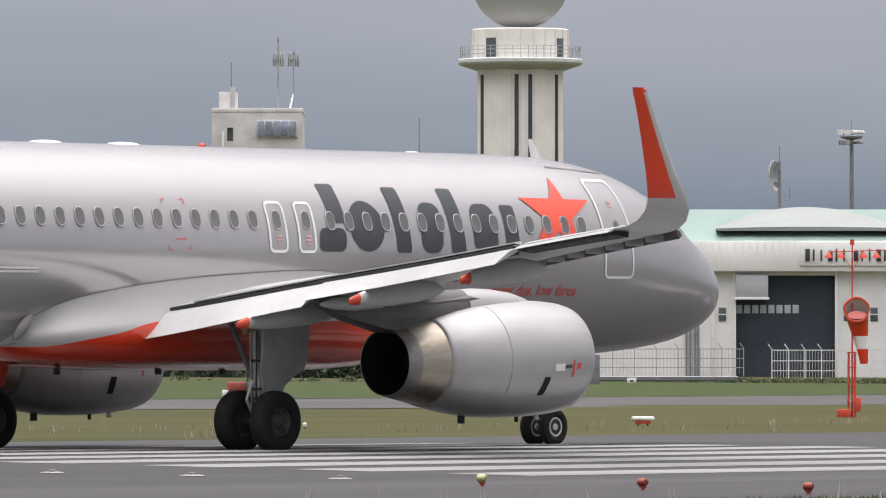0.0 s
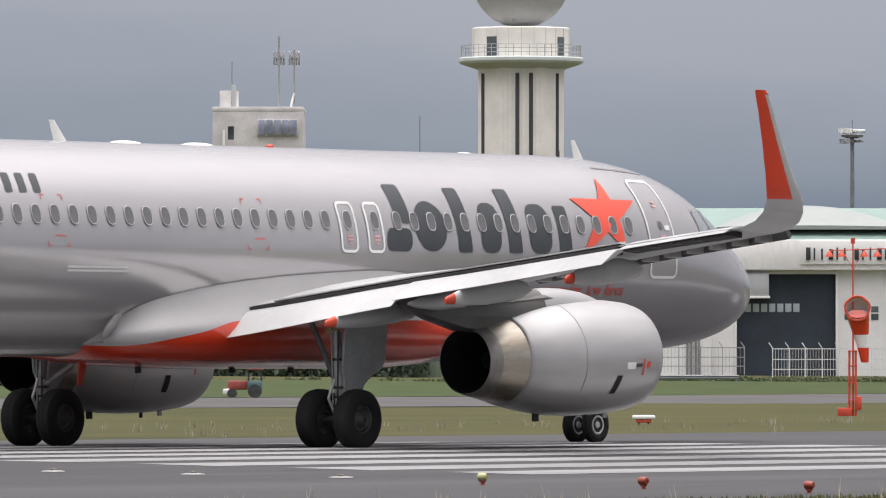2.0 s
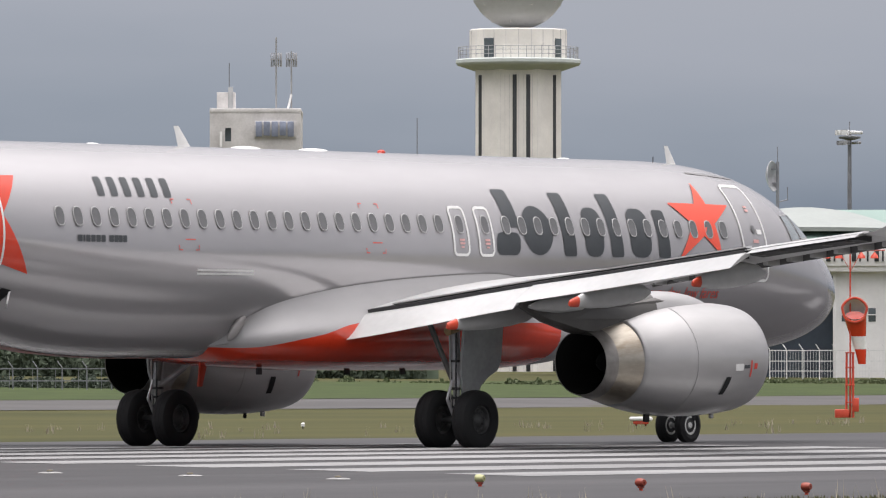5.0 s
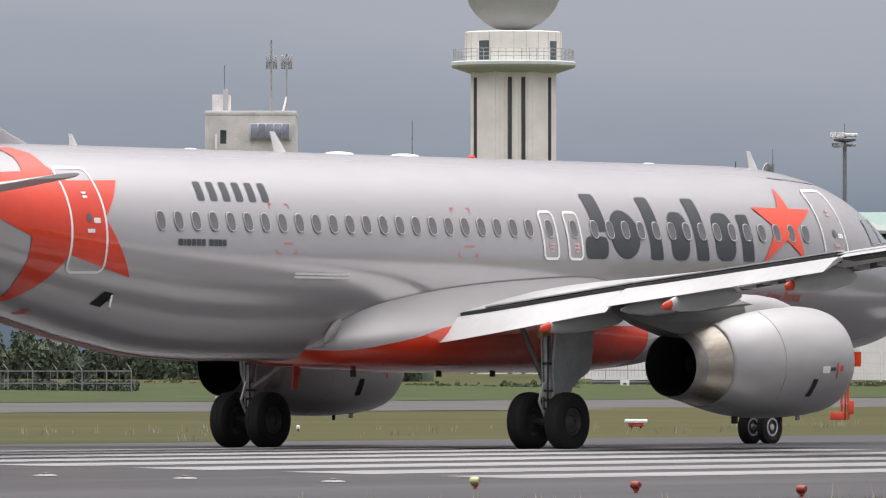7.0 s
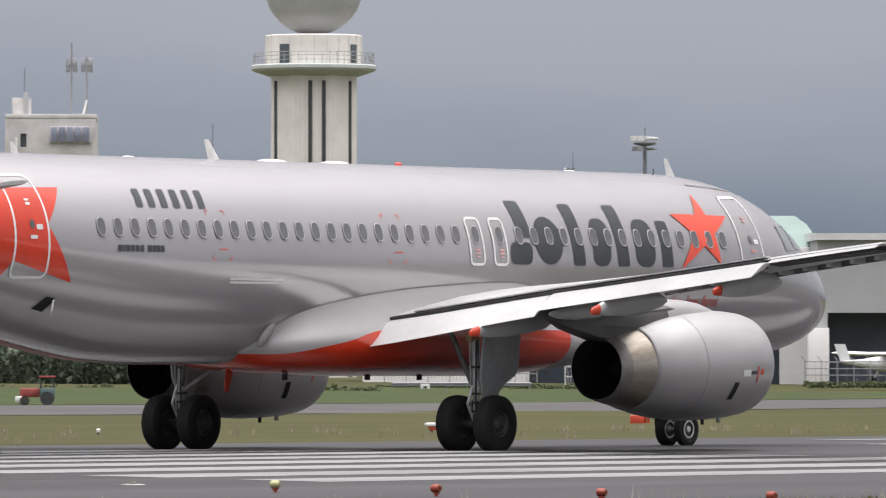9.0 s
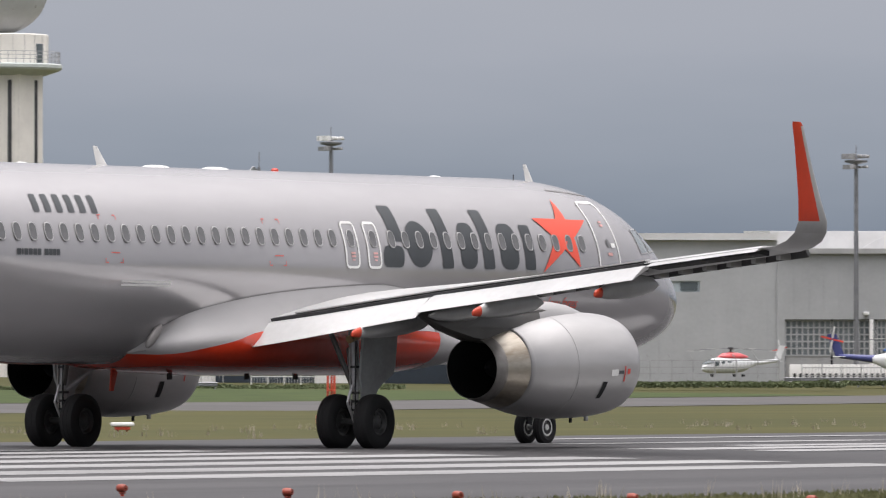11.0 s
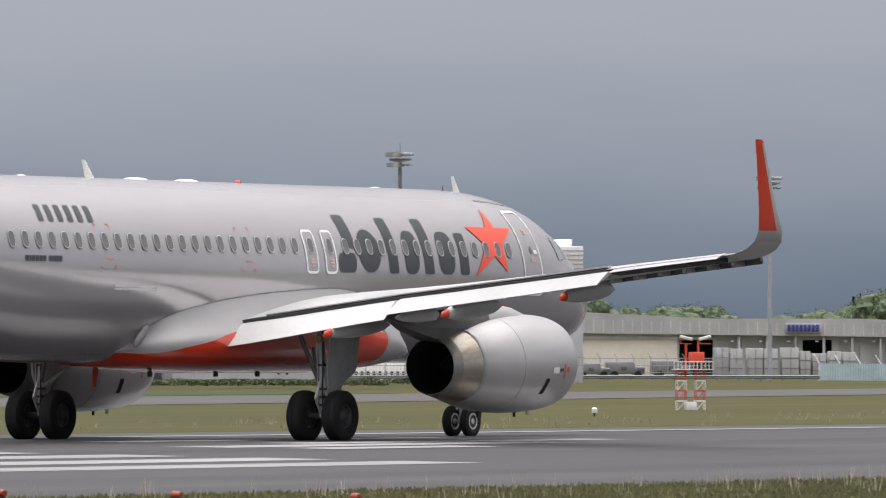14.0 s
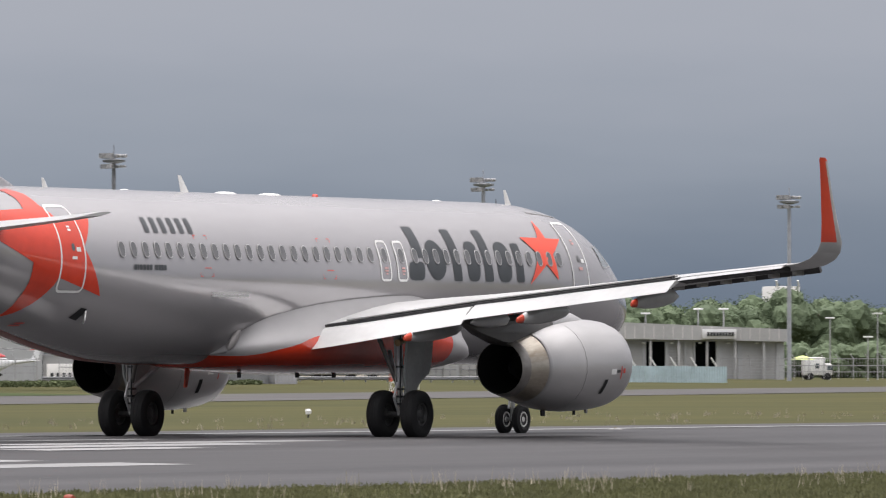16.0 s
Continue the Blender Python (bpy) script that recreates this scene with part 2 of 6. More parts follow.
strip("ground", -2500, 4500, -3000, 4200, GRASS, 0.0, label="dry yellow-green airfield grass to the horizon", category="ground", along=144)
strip("runway", 71.0, 119.5, -300, 1500, ASPHALT, 0.012, label="dark grey worn asphalt runway with a crown", category="runway", along=40)
strip("taxiway", 268, 294, -100, 900, TAXI_ASPHALT, 0.03, step=2.0, skew=0.07, skew_far=0.13, label="pale grey asphalt taxiway between grass strips", category="taxiway", along=40)
CENTRE = 102.4
strip("runway_marking", 110.2, 112.0, 168, 1200, PAINT, 0.026, 0.3, label="white runway edge line", category="marking")
for k in range(8):
    v = CENTRE + (k - 5.5) * 3.3
    strip("runway_marking", v - 0.9, v + 0.9, 111, 140.5, PAINT, 0.018, 0.6, label="white threshold stripe on the asphalt", category="marking")
for v0, v1, u0, u1 in ((93.2, 94.6, 151, 158), (95.4, 97.2, 150.5, 164.8), (97.7, 99.3, 157.5, 171.5), (102.2, 103.8, 157, 171)):
    strip("runway_marking", v0, v1, u0, u1, PAINT, 0.018, 0.5, label="white bar of the runway number", category="marking")
strip("grass_bank", 295, 352, -100, 520, BANK, 0.03, step=3.0, skew=0.13, skew_far=0.2, label="lush green grass bank beyond the taxiway", category="ground", along=40)


# ---- the airliner, in its own space: x forward, y to its left, origin between the main wheels ----
NOSE = 17.75
STATIONS = [0.0, 0.12, 0.4, 0.9, 1.6, 2.3, 3.0, 3.8, 4.8, 5.8, 7.0, 24.0, 26.0, 28.0, 30.0, 32.0, 34.0, 36.0, 37.57]
body_top = glide(STATIONS, [3.12, 3.45, 3.78, 4.14, 4.56, 5.02, 5.38, 5.63, 5.80, 5.89, 5.92, 5.92, 5.92, 5.92, 5.91, 5.88, 5.80, 5.66, 5.25])
body_low = glide(STATIONS, [3.12, 2.82, 2.54, 2.30, 2.11, 2.00, 1.93, 1.87, 1.82, 1.79, 1.78, 1.78, 1.86, 2.13, 2.53, 3.02, 3.56, 4.10, 4.62])
body_wide = glide(STATIONS, [0.01, 0.36, 0.72, 1.08, 1.40, 1.61, 1.75, 1.86, 1.94, 1.97, 1.975, 1.975, 1.97, 1.94, 1.84, 1.64, 1.33, 0.92, 0.26])
body_mid = glide([0, 1, 3, 5, 7, 24, 28, 32, 37.57], [3.12, 3.22, 3.5, 3.75, 3.84, 3.84, 4.0, 4.4, 4.95])


def skin(x, z, out=0.0):
    """A point on the airliner's right flank at that length and height, lifted off by out."""
    s = NOSE - x
    mid = body_mid(s)
    h = (body_top(s) - mid) if z > mid else (mid - body_low(s))
    k = max(-0.999, min(0.999, (z - mid) / max(h, 0.01)))
    w = body_wide(s) * math.sqrt(1 - k * k)
    n = Vector((0, -w / max(body_wide(s), 0.05) ** 2, (z - mid) / max(h, 0.05) ** 2)).normalized()
    return Vector((x, -w, z)) + n * out


def decal(name, polys, mat, parent, label="", out=0.010, dz=0.09, dx=0.6, inner=False):
    """Flat painted shapes, given in length and height, laid on the flank."""
    bm = bmesh.new()
    for poly in polys:
        bm.faces.new([bm.verts.new((x, 0, z)) for x, z in poly])
    bmesh.ops.triangulate(bm, faces=bm.faces[:])
    xs, zs = [v.co.x for v in bm.verts], [v.co.z for v in bm.verts]
    for lo, hi, step, n in ((min(zs), max(zs), dz, (0, 0, 1)), (min(xs), max(xs), dx, (1, 0, 0))):
        k = math.ceil(lo / step) * step
        while k < hi:
            bmesh.ops.bisect_plane(bm, geom=bm.verts[:] + bm.edges[:] + bm.faces[:], plane_co=Vector(n) * k, plane_no=n)
            k += step
    for v in bm.verts:
        v.co = skin(v.co.x, v.co.z, out)
    return part(name, bm, mat, parent, label)


def ribbon(points, width, closed=False):
    """Quads along a polyline in length and height."""
    pts = [Vector(p) for p in points]
    n, quads = len(pts), []
    offs = []
    for i in range(n):
        a = pts[(i - 1) % n] if closed or i else pts[i]
        b = pts[(i + 1) % n] if closed or i < n - 1 else pts[i]
        d = (b - a).normalized()
        offs.append(Vector((-d.y, d.x)) * width / 2)
    for i in range(n if closed else n - 1):
        j = (i + 1) % n
        quads.append([tuple(pts[i] + offs[i]), tuple(pts[j] + offs[j]), tuple(pts[j] - offs[j]), tuple(pts[i] - offs[i])])
    return quads


def round_rect(x0, x1, z0, z1, r, n=4):
    out = []
    for cx, cz, a0 in ((x1 - r, z1 - r, 0), (x0 + r, z1 - r, 90), (x0 + r, z0 + r, 180), (x1 - r, z0 + r, 270)):
        for k in range(n + 1):
            a = radians(a0 + 90 * k / n)
            out.append((cx + r * math.cos(a), cz + r * math.sin(a)))
    return out


def oval(cx, cz, rx, rz, n=20):
    return [(cx + rx * math.cos(2 * math.pi * k / n), cz + rz * math.sin(2 * math.pi * k / n)) for k in range(n)]


def turned(pts, cx, cz, degrees):
    c, s = math.cos(radians(degrees)), math.sin(radians(degrees))
    return [(cx + (x - cx) * c - (z - cz) * s, cz + (x - cx) * s + (z - cz) * c) for x, z in pts]


airliner = thing("airliner", "silver airliner with orange-red belly taxiing on the runway", "airplane")


def fuselage():
    xs = [0, 0.03, 0.08, 0.15, 0.25, 0.4, 0.6, 0.8] + [1.0 + 0.25 * i for i in range(25)] + [7.5 + i * 0.9 for i in range(19)] + [24 + 0.5 * i for i in range(28)] + [37.57]
    rings = []
    for s in xs:
        mid, t, b, w = body_mid(s), body_top(s), body_low(s), body_wide(s)
        ring = []
        for k in range(64):
            a = 2 * math.pi * k / 64
            y, z = math.cos(a), math.sin(a)
            ring.append((NOSE - s, w * y, mid + ((t - mid) if z > 0 else (mid - b)) * z))
        rings.append(ring)
    return part("fuselage", loft(rings), SILVER, airliner, "silver-grey painted fuselage", 50)


body = fuselage()

# belly fairing: silver upper sheet, orange-red lower sheet
fair_top = glide([-4.2, -3.95, -3.4, -2.0, -0.5, 1.5, 3.6, 6.0, 7.6], [2.03, 2.44, 2.76, 3.06, 3.25, 3.40, 3.48, 3.1, 2.3])
fair_split = glide([-4.2, -3.8, -2.8, -1.9, -1.2, -0.6, 5.0, 7.6], [2.00, 1.98, 2.12, 2.27, 2.44, 2.5, 2.5, 2.2])
fair_low = glide([-4.2, -3.5, -2.0, 0, 4.5, 6.2, 7.6], [1.98, 1.70, 1.59, 1.54, 1.54, 1.62, 1.82])
fair_wide = glide([-4.2, -3.95, -2.95, 0, 4.5, 6.5, 7.6], [0.65, 1.36, 1.97, 2.16, 2.18, 2.0, 1.5])


def fairing_y(x, z):
    low, wide = fair_low(x), fair_wide(x)
    knee = min(2.55, low + 0.5 * (fair_top(x) - low))
    if z <= knee:
        k = min(1, max(0, (knee - z) / (knee - low)))
        return wide * (1 - k ** 2.6) ** (1 / 2.6)
    k = (z - knee) / max(0.05, fair_top(x) - knee)
    flank = -skin(x, z).y
    return max(flank + 0.004, wide + (flank - wide) * min(1, k) ** 1.4)


def fairing():
    for name, orange, mat, label in (("belly_fairing", False, FAIRING_SILVER, ""), ("belly_panel", True, ORANGE, "orange-red painted belly panel")):
        for side in (-1, 1):
            rings = []
            for i in range(57):
                x = -4.2 + i * 11.8 / 56
                if orange and x > 5.75:
                    break
                lo, hi = (fair_low(x), fair_split(x)) if orange else (fair_split(x), max(fair_top(x), fair_split(x) + 0.01))
                if not orange and x > 5.6:
                    lo = fair_low(x)
                rows = []
                for k in range(15):
                    q = k / 14
                    z = lo + (hi - lo) * (q * q if lo == fair_low(x) else q)
                    rows.append((x, side * (fairing_y(x, z) + (0.0 if orange else 0.003)), z))
                rings.append(rows)
            part(name, loft(rings, closed=False), mat, airliner, label, 50)


fairing()
aft_seal = bmesh.new()
bmesh.ops.create_uvsphere(aft_seal, u_segments=16, v_segments=10, radius=1, matrix=Matrix.Translation((-4.08, -1.54, 2.36)) @ pose(0, 0, 0, 0, -48, -12) @ Matrix.Diagonal((0.33, 0.07, 0.11, 1)))
part("fairing_tail", aft_seal, SILVER_DIRTY, airliner, "stained tail end of the fairing")
decal("seam", ribbon([(x, fair_top(x) + 0.015) for x in np.linspace(-3.7, 6.2, 36)], 0.014), PANEL_LINE, body, out=0.02)


# wing: chord line by span (y is the distance from the middle)
lead_x = glide([0, 1.9, 16.4], [6.0, 5.0, -2.62])
trail_x = glide([0, 1.9, 6.4, 16.4], [-0.55, -0.55, -0.85, -4.2])
trail_z = glide([0, 1.9, 6.4, 12.7, 16.4], [2.55, 2.72, 3.25, 3.80, 4.07])
thick = glide([0, 1.9, 6.4, 16.4], [0.80, 0.78, 0.46, 0.16])
incidence = glide([0, 1.9, 6.4, 16.4], [0.045, 0.045, 0.02, -0.01])
FOIL = [(1.0, 0.0), (0.9, 0.12), (0.75, 0.27), (0.55, 0.44), (0.35, 0.54), (0.2, 0.5), (0.1, 0.39), (0.04, 0.25), (0.01, 0.12),
        (0.0, 0.0), (0.01, -0.10), (0.04, -0.19), (0.1, -0.29), (0.2, -0.38), (0.35, -0.42), (0.55, -0.34), (0.75, -0.18), (0.9, -0.08), (1.0, -0.03)]


def wing(side):
    def ring(y):
        a, b, z, t = lead_x(y), trail_x(y), trail_z(y), thick(y)
        return [(a + (b - a) * c, side * y, z + (1 - c) * (a - b) * incidence(y) + h * t) for c, h in FOIL]
    spans = [0.8, 1.9, 3, 4.2, 5.4, 6.4, 7.6, 9, 10.4, 11.8, 12.7, 14, 15.2, 16.4]
    w = part("wing", loft([ring(y) for y in spans]), WING_GREY, airliner, "grey painted swept wing", 40)

    def flap(name, y0, y1, drop, chord0, chord1, slot, mat, aft):
        rings = []
        for i in range(7):
            y = y0 + (y1 - y0) * i / 6
            c = chord0 + (chord1 - chord0) * i / 6
            x, z = trail_x(y), trail_z(y) - slot
            cs, sn = math.cos(radians(drop)), math.sin(radians(drop))
            prof = [(0.0, 0.0), (0.06, 0.07), (0.18, 0.105), (0.4, 0.10), (0.7, 0.055), (1.0, 0.006), (1.0, -0.006), (0.6, -0.02), (0.25, -0.04), (0.06, -0.045)]
            ring_ = []
            for u, h in prof:
                px, pz = -u * c, h * c * 0.9
                ring_.append((x + aft * c + px * cs + pz * -sn, side * y, z + px * sn + pz * cs))
            rings.append(ring_)
        return part(name, loft(rings), mat, airliner, "pale grey flap lowered behind the wing", 40)
    flap("flap", 1.95, 6.29, 32, 0.98, 0.80, 0.085, FLAP_GREY, 0.06)
    flap("flap", 6.41, 12.86, 23, 0.86, 0.72, 0.075, FLAP_GREY, 0.06)
    flap("aileron", 12.96, 16.3, 11, 0.62, 0.5, -0.02, FLAP_GREY, 0.62)
    # gap shade built as dark strips: cove over the flaps, slot under the outer wing
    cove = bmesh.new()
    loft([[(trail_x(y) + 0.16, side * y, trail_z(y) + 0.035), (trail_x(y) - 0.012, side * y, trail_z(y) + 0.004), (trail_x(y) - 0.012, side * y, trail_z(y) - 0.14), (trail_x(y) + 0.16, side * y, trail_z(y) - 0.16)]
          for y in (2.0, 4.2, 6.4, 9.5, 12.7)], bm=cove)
    for y, tail, z in ((4.88, -1.72, 2.40), (8.29, -2.33, 2.82), (11.79, -3.17, 3.18)):
        long = 3.2 - 0.07 * y
        rings, tips = [], []
        for k, (u, r) in enumerate(((0, 0.04), (0.02, 0.065), (0.1, 0.095), (0.25, 0.165), (0.45, 0.21), (0.7, 0.2), (0.9, 0.13), (1.0, 0.03))):
            cz = z + 0.10 * long * math.sin(u * 1.7) * 0.9
            ring_ = [(tail + u * long, side * y + r * 0.62 * math.cos(a), cz + r * 1.15 * math.sin(a)) for a in [2 * math.pi * i / 14 for i in range(14)]]
            (rings if k > 1 else tips).append(ring_)
        tips.append(rings[0])
        f = part("flap_fairing", loft(rings), FLAP_GREY, airliner, "canoe-shaped flap track fairing", 50)
        part("tip", loft(tips), ORANGE_TIP, f, "orange-red fairing tip", 50)
    if side < 0:
        rings = [[(-0.9 + u * 1.9, -6.25 + r * 0.7 * math.cos(a), 2.78 + 0.1 * u + r * math.sin(a)) for a in [2 * math.pi * i / 12 for i in range(12)]]
                 for u, r in ((0, 0.03), (0.15, 0.1), (0.5, 0.17), (0.9, 0.15), (1, 0.03))]
        part("flap_fairing", loft(rings), FLAP_GREY, airliner, "canoe-shaped flap track fairing", 50)
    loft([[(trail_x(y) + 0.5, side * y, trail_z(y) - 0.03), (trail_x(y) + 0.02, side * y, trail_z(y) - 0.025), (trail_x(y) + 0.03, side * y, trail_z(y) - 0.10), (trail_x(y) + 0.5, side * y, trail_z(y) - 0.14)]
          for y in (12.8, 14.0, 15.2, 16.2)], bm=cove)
    part("flap_gap_shade", cove, COVE, airliner, "black strips standing for the shaded gaps behind the wing")
    loft([[(trail_x(y) + 0.24, side * y, trail_z(y) + 0.09), (trail_x(y) + 0.05, side * y, trail_z(y) + 0.075), (trail_x(y) + 0.05, side * y, trail_z(y) + 0.045), (trail_x(y) + 0.24, side * y, trail_z(y) + 0.03)]
          for y in (2.6, 4.2, 6.4, 9.5, 12.7)], bm=(spoiler := bmesh.new()))
    part("spoiler_edge", spoiler, FLAP_GREY, w, "pale spoiler trailing edge")
    for k in range(5):
        y = 13.1 + k * 0.7
        part("hinge_bracket", boxed(trail_x(y) + 0.0, trail_x(y) + 0.3, side * y - 0.03, side * y + 0.03, trail_z(y) - 0.13, trail_z(y) - 0.05, bevel=0.02), PYLON_GREY, w)
    for k in range(11):
        y = 7.2 + k * 0.86
        z = trail_z(y) + (lead_x(y) - trail_x(y)) * incidence(y)
        part("slat_track", boxed(lead_x(y) - 0.35, lead_x(y) + 0.06, side * y - 0.06, side * y + 0.06, z - 0.17, z - 0.02, bevel=0.02), WING_GREY, w, "grey slat track")
    # lowered slat under the outer leading edge, seen below the tip; under-wing shade is in its colour
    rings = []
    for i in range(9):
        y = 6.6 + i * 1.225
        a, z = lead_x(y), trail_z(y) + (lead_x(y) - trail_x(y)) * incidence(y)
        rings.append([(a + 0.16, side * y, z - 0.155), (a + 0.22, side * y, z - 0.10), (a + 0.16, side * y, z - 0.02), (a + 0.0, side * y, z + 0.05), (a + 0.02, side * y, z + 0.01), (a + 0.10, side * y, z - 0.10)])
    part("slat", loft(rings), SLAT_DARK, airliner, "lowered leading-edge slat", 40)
    # sharklet
    spine = [(16.4, 4.06, -2.62, -4.2, 0.16), (16.75, 4.10, -2.85, -4.33, 0.15), (17.08, 4.20, -3.08, -4.42, 0.14), (17.32, 4.36, -3.30, -4.50, 0.13), (17.46, 4.58, -3.52, -4.58, 0.12),
             (17.56, 5.0, -3.92, -4.75, 0.10), (17.68, 5.6, -4.42, -5.02, 0.08), (17.80, 6.15, -4.86, -5.30, 0.06), (17.86, 6.42, -5.06, -5.46, 0.05), (17.88, 6.50, -5.19, -5.49, 0.03)]

    def leaf(y, z, a, b, t, i):
        up = min(1, max(0, (z - 4.08) / 0.45))
        return [(a + (b - a) * c, side * (y + h * t * up), z + h * t * (1 - up)) for c, h in FOIL]
    rings = [leaf(*row, i) for i, row in enumerate(spine)]
    bm = loft(rings)
    bm.faces.ensure_lookup_table()
    for i in range(len(spine) - 1):
        for j in range(len(FOIL)):
            if i >= 4 and (j <= 3 or j >= 14 or i >= 8):
                bm.faces[i * len(FOIL) + j].material_index = 1
    part("sharklet", bm, [FLAP_GREY, RED_SHARK], airliner, "upturned wingtip, red with a bare silver leading edge", 50)


wing(-1)
wing(1)


def wheel(name, r, w, hub, m, hub_mat):
    """A tyre with its rim, turning about its own y axis."""
    t = thing(name, "", "")
    t.parent = airliner
    t.matrix_basis = m
    prof = [(-w / 2 * 0.55, hub), (-w / 2 * 0.85, hub + 0.03), (-w / 2, hub + (r - hub) * 0.45), (-w / 2 * 0.93, r - 0.09), (-w / 2 * 0.7, r - 0.02), (-w * 0.13, r), (-w * 0.115, r - 0.008), (-w * 0.10, r),
            (w * 0.10, r), (w * 0.115, r - 0.008), (w * 0.13, r), (w / 2 * 0.7, r - 0.02), (w / 2 * 0.93, r - 0.09), (w / 2, hub + (r - hub) * 0.45), (w / 2 * 0.85, hub + 0.03), (w / 2 * 0.55, hub)]
    part("tyre", spun(prof, "Y", 36), RUBBER, t, "black rubber tyre", 40)
    bm = spun([(-w * 0.30, 0.02), (-w * 0.30, hub * 0.3), (-w * 0.18, hub * 0.55), (-w * 0.2, hub * 0.8), (-w * 0.32, hub * 0.92), (-w * 0.34, hub * 1.02),
               (w * 0.34, hub * 1.02), (w * 0.32, hub * 0.92), (w * 0.2, hub * 0.8), (w * 0.18, hub * 0.55), (w * 0.30, hub * 0.3), (w * 0.30, 0.02)], "Y", 28, caps=True)
    for k in range(9):
        a = 2 * math.pi * k / 9
        for s in (-1, 1):
            tube(bm, (math.cos(a) * hub * 0.66, s * w * 0.16, math.sin(a) * hub * 0.66), (math.cos(a) * hub * 0.66, s * w * 0.23, math.sin(a) * hub * 0.66), hub * 0.1, sides=8)
    part("rim", bm, HUB_DARK, t, "wheel rim with bolts", 40)
    if hub_mat is HUB_PALE:
        for s in (-1, 1):
            part("rim_ring", spun([(s * w * 0.33, hub * 0.78), (s * w * 0.36, hub * 0.82), (s * w * 0.36, hub * 0.98), (s * w * 0.33, hub * 1.0)], "Y", 28), RIM_RING, t, "pale rim ring")
            part("hub_cap", spun([(s * w * 0.28, hub * 0.36), (s * w * 0.36, hub * 0.3), (s * w * 0.37, 0.005)], "Y", 16), RIM_RING, t, "pale hub cap")
    return t


WHEELS = []
for side in (-1, 1):
    for off in (-0.4635, 0.4635):
        WHEELS.append((wheel("main_wheel", 0.585, 0.42, 0.27, pose(0, side * 3.795 + off, 0.575), HUB_DARK), 0.585))
for off in (-0.25, 0.25):
    WHEELS.append((wheel("nose_wheel", 0.385, 0.22, 0.20, pose(12.64, off, 0.38), HUB_PALE), 0.385))


def main_gear(side):
    y = side * 3.795
    g = thing("main_gear", "", "")
    g.parent = airliner
    bm = tubed((0.05, y * 0.97, 2.9), (0, y, 1.25), 0.105, 0.10, 16)
    part("cylinder", bm, STRUT, g)
    part("piston", tubed((0, y, 1.3), (0, y, 0.55), 0.075, sides=14), HUB_PALE, g, "bright steel oleo piston")
    part("axle", tubed((0, y - 0.5, 0.575), (0, y + 0.5, 0.575), 0.07, sides=12), HUB_DARK, g)
    bm = tubed((-0.16, y - 0.02, 1.35), (-0.30, y, 0.98), 0.03, sides=8)
    tube(bm, (-0.30, y, 0.98), (-0.1, y, 0.66), 0.03, sides=8)
    part("torque_link", bm, STRUT, g)
    bm = tubed((0.0, y * 0.98, 1.25), (0.9, side * 3.0, 2.1), 0.05, sides=10)
    part("side_stay", bm, STRUT, g)
    part("hose", tubed((-0.12, y - 0.09, 2.6), (-0.1, y - 0.06, 0.75), 0.018, sides=6), COVE, g)
    part("hose", tubed((-0.15, y + 0.07, 2.6), (-0.1, y + 0.05, 0.75), 0.014, sides=6), HUB_PALE, g)
    # plate-like gear door on the outer side of the leg
    yo = y + side * 0.22
    outline = [(0.02, 2.75), (1.28, 2.75), (1.30, 1.72), (1.22, 1.55), (0.92, 1.40), (0.72, 1.24), (0.60, 0.95), (0.16, 0.95), (0.10, 1.3), (0.02, 1.5)]
    bm = bmesh.new()
    front = [bm.verts.new((x - 0.12, yo + side * (z - 1.8) * 0.10, z)) for x, z in outline]
    f = bm.faces.new(front)
    back = bmesh.ops.extrude_face_region(bm, geom=[f])["geom"]
    bmesh.ops.translate(bm, verts=[v for v in back if isinstance(v, bmesh.types.BMVert)], vec=(0, -side * 0.06, 0))
    bmesh.ops.bevel(bm, geom=bm.edges[:], offset=0.012, segments=1, affect="EDGES")
    part("gear_door", bm, GEAR_DOOR, g, "grey plate gear door")
    part("drag_brace", tubed((-0.05, y * 0.985, 1.35), (-0.35, side * 3.25, 2.75), 0.055, sides=10), PYLON_GREY, g, "dark diagonal brace")
    for z in (0.8, 0.98, 1.16, 1.7):
        part("clamp", spun([(z, 0.07), (z, 0.125), (z + 0.05, 0.125), (z + 0.05, 0.07)], "Z", 12), HUB_DARK, g).location = (0.0, y, 0)
    part("downlock", tubed((-0.75, side * 4.15, 2.30), (-0.40, side * 4.15, 2.36), 0.085, 0.06, 12), BRASS, g, "brass-coloured actuator end")


main_gear(-1)
main_gear(1)
bm = boxed(-2.1, -1.88, 0.98, 1.02, 1.22, 1.66, bevel=0.01)
for v in bm.verts:
    v.co.x += (1.62 - v.co.z) * -0.35 + (0.22 if v.co.x < -2.0 else 0) * (1.62 - v.co.z)
part("drain_mast", bm, ORANGE_TIP, airliner, "orange-red fin under the belly")
ng = thing("nose_gear", "", "")
ng.parent = airliner
part("cylinder", tubed((12.75, 0, 2.0), (12.66, 0, 0.85), 0.10, 0.09, 14), STRUT, ng)
part("piston", tubed((12.66, 0, 0.9), (12.64, 0, 0.36), 0.06, sides=12), HUB_PALE, ng)
part("axle", tubed((12.64, -0.3, 0.38), (12.64, 0.3, 0.38), 0.045, sides=10), STRUT, ng)
part("torque_link", tubed((12.52, 0, 0.98), (12.42, 0, 0.66), 0.03, sides=8), STRUT, ng)
for y in (-0.42, 0.42):
    part("gear_door", boxed(12.3, 13.9, y - 0.02, y + 0.02, 1.25, 1.85, bevel=0.02), SILVER, ng, "open nose gear door")


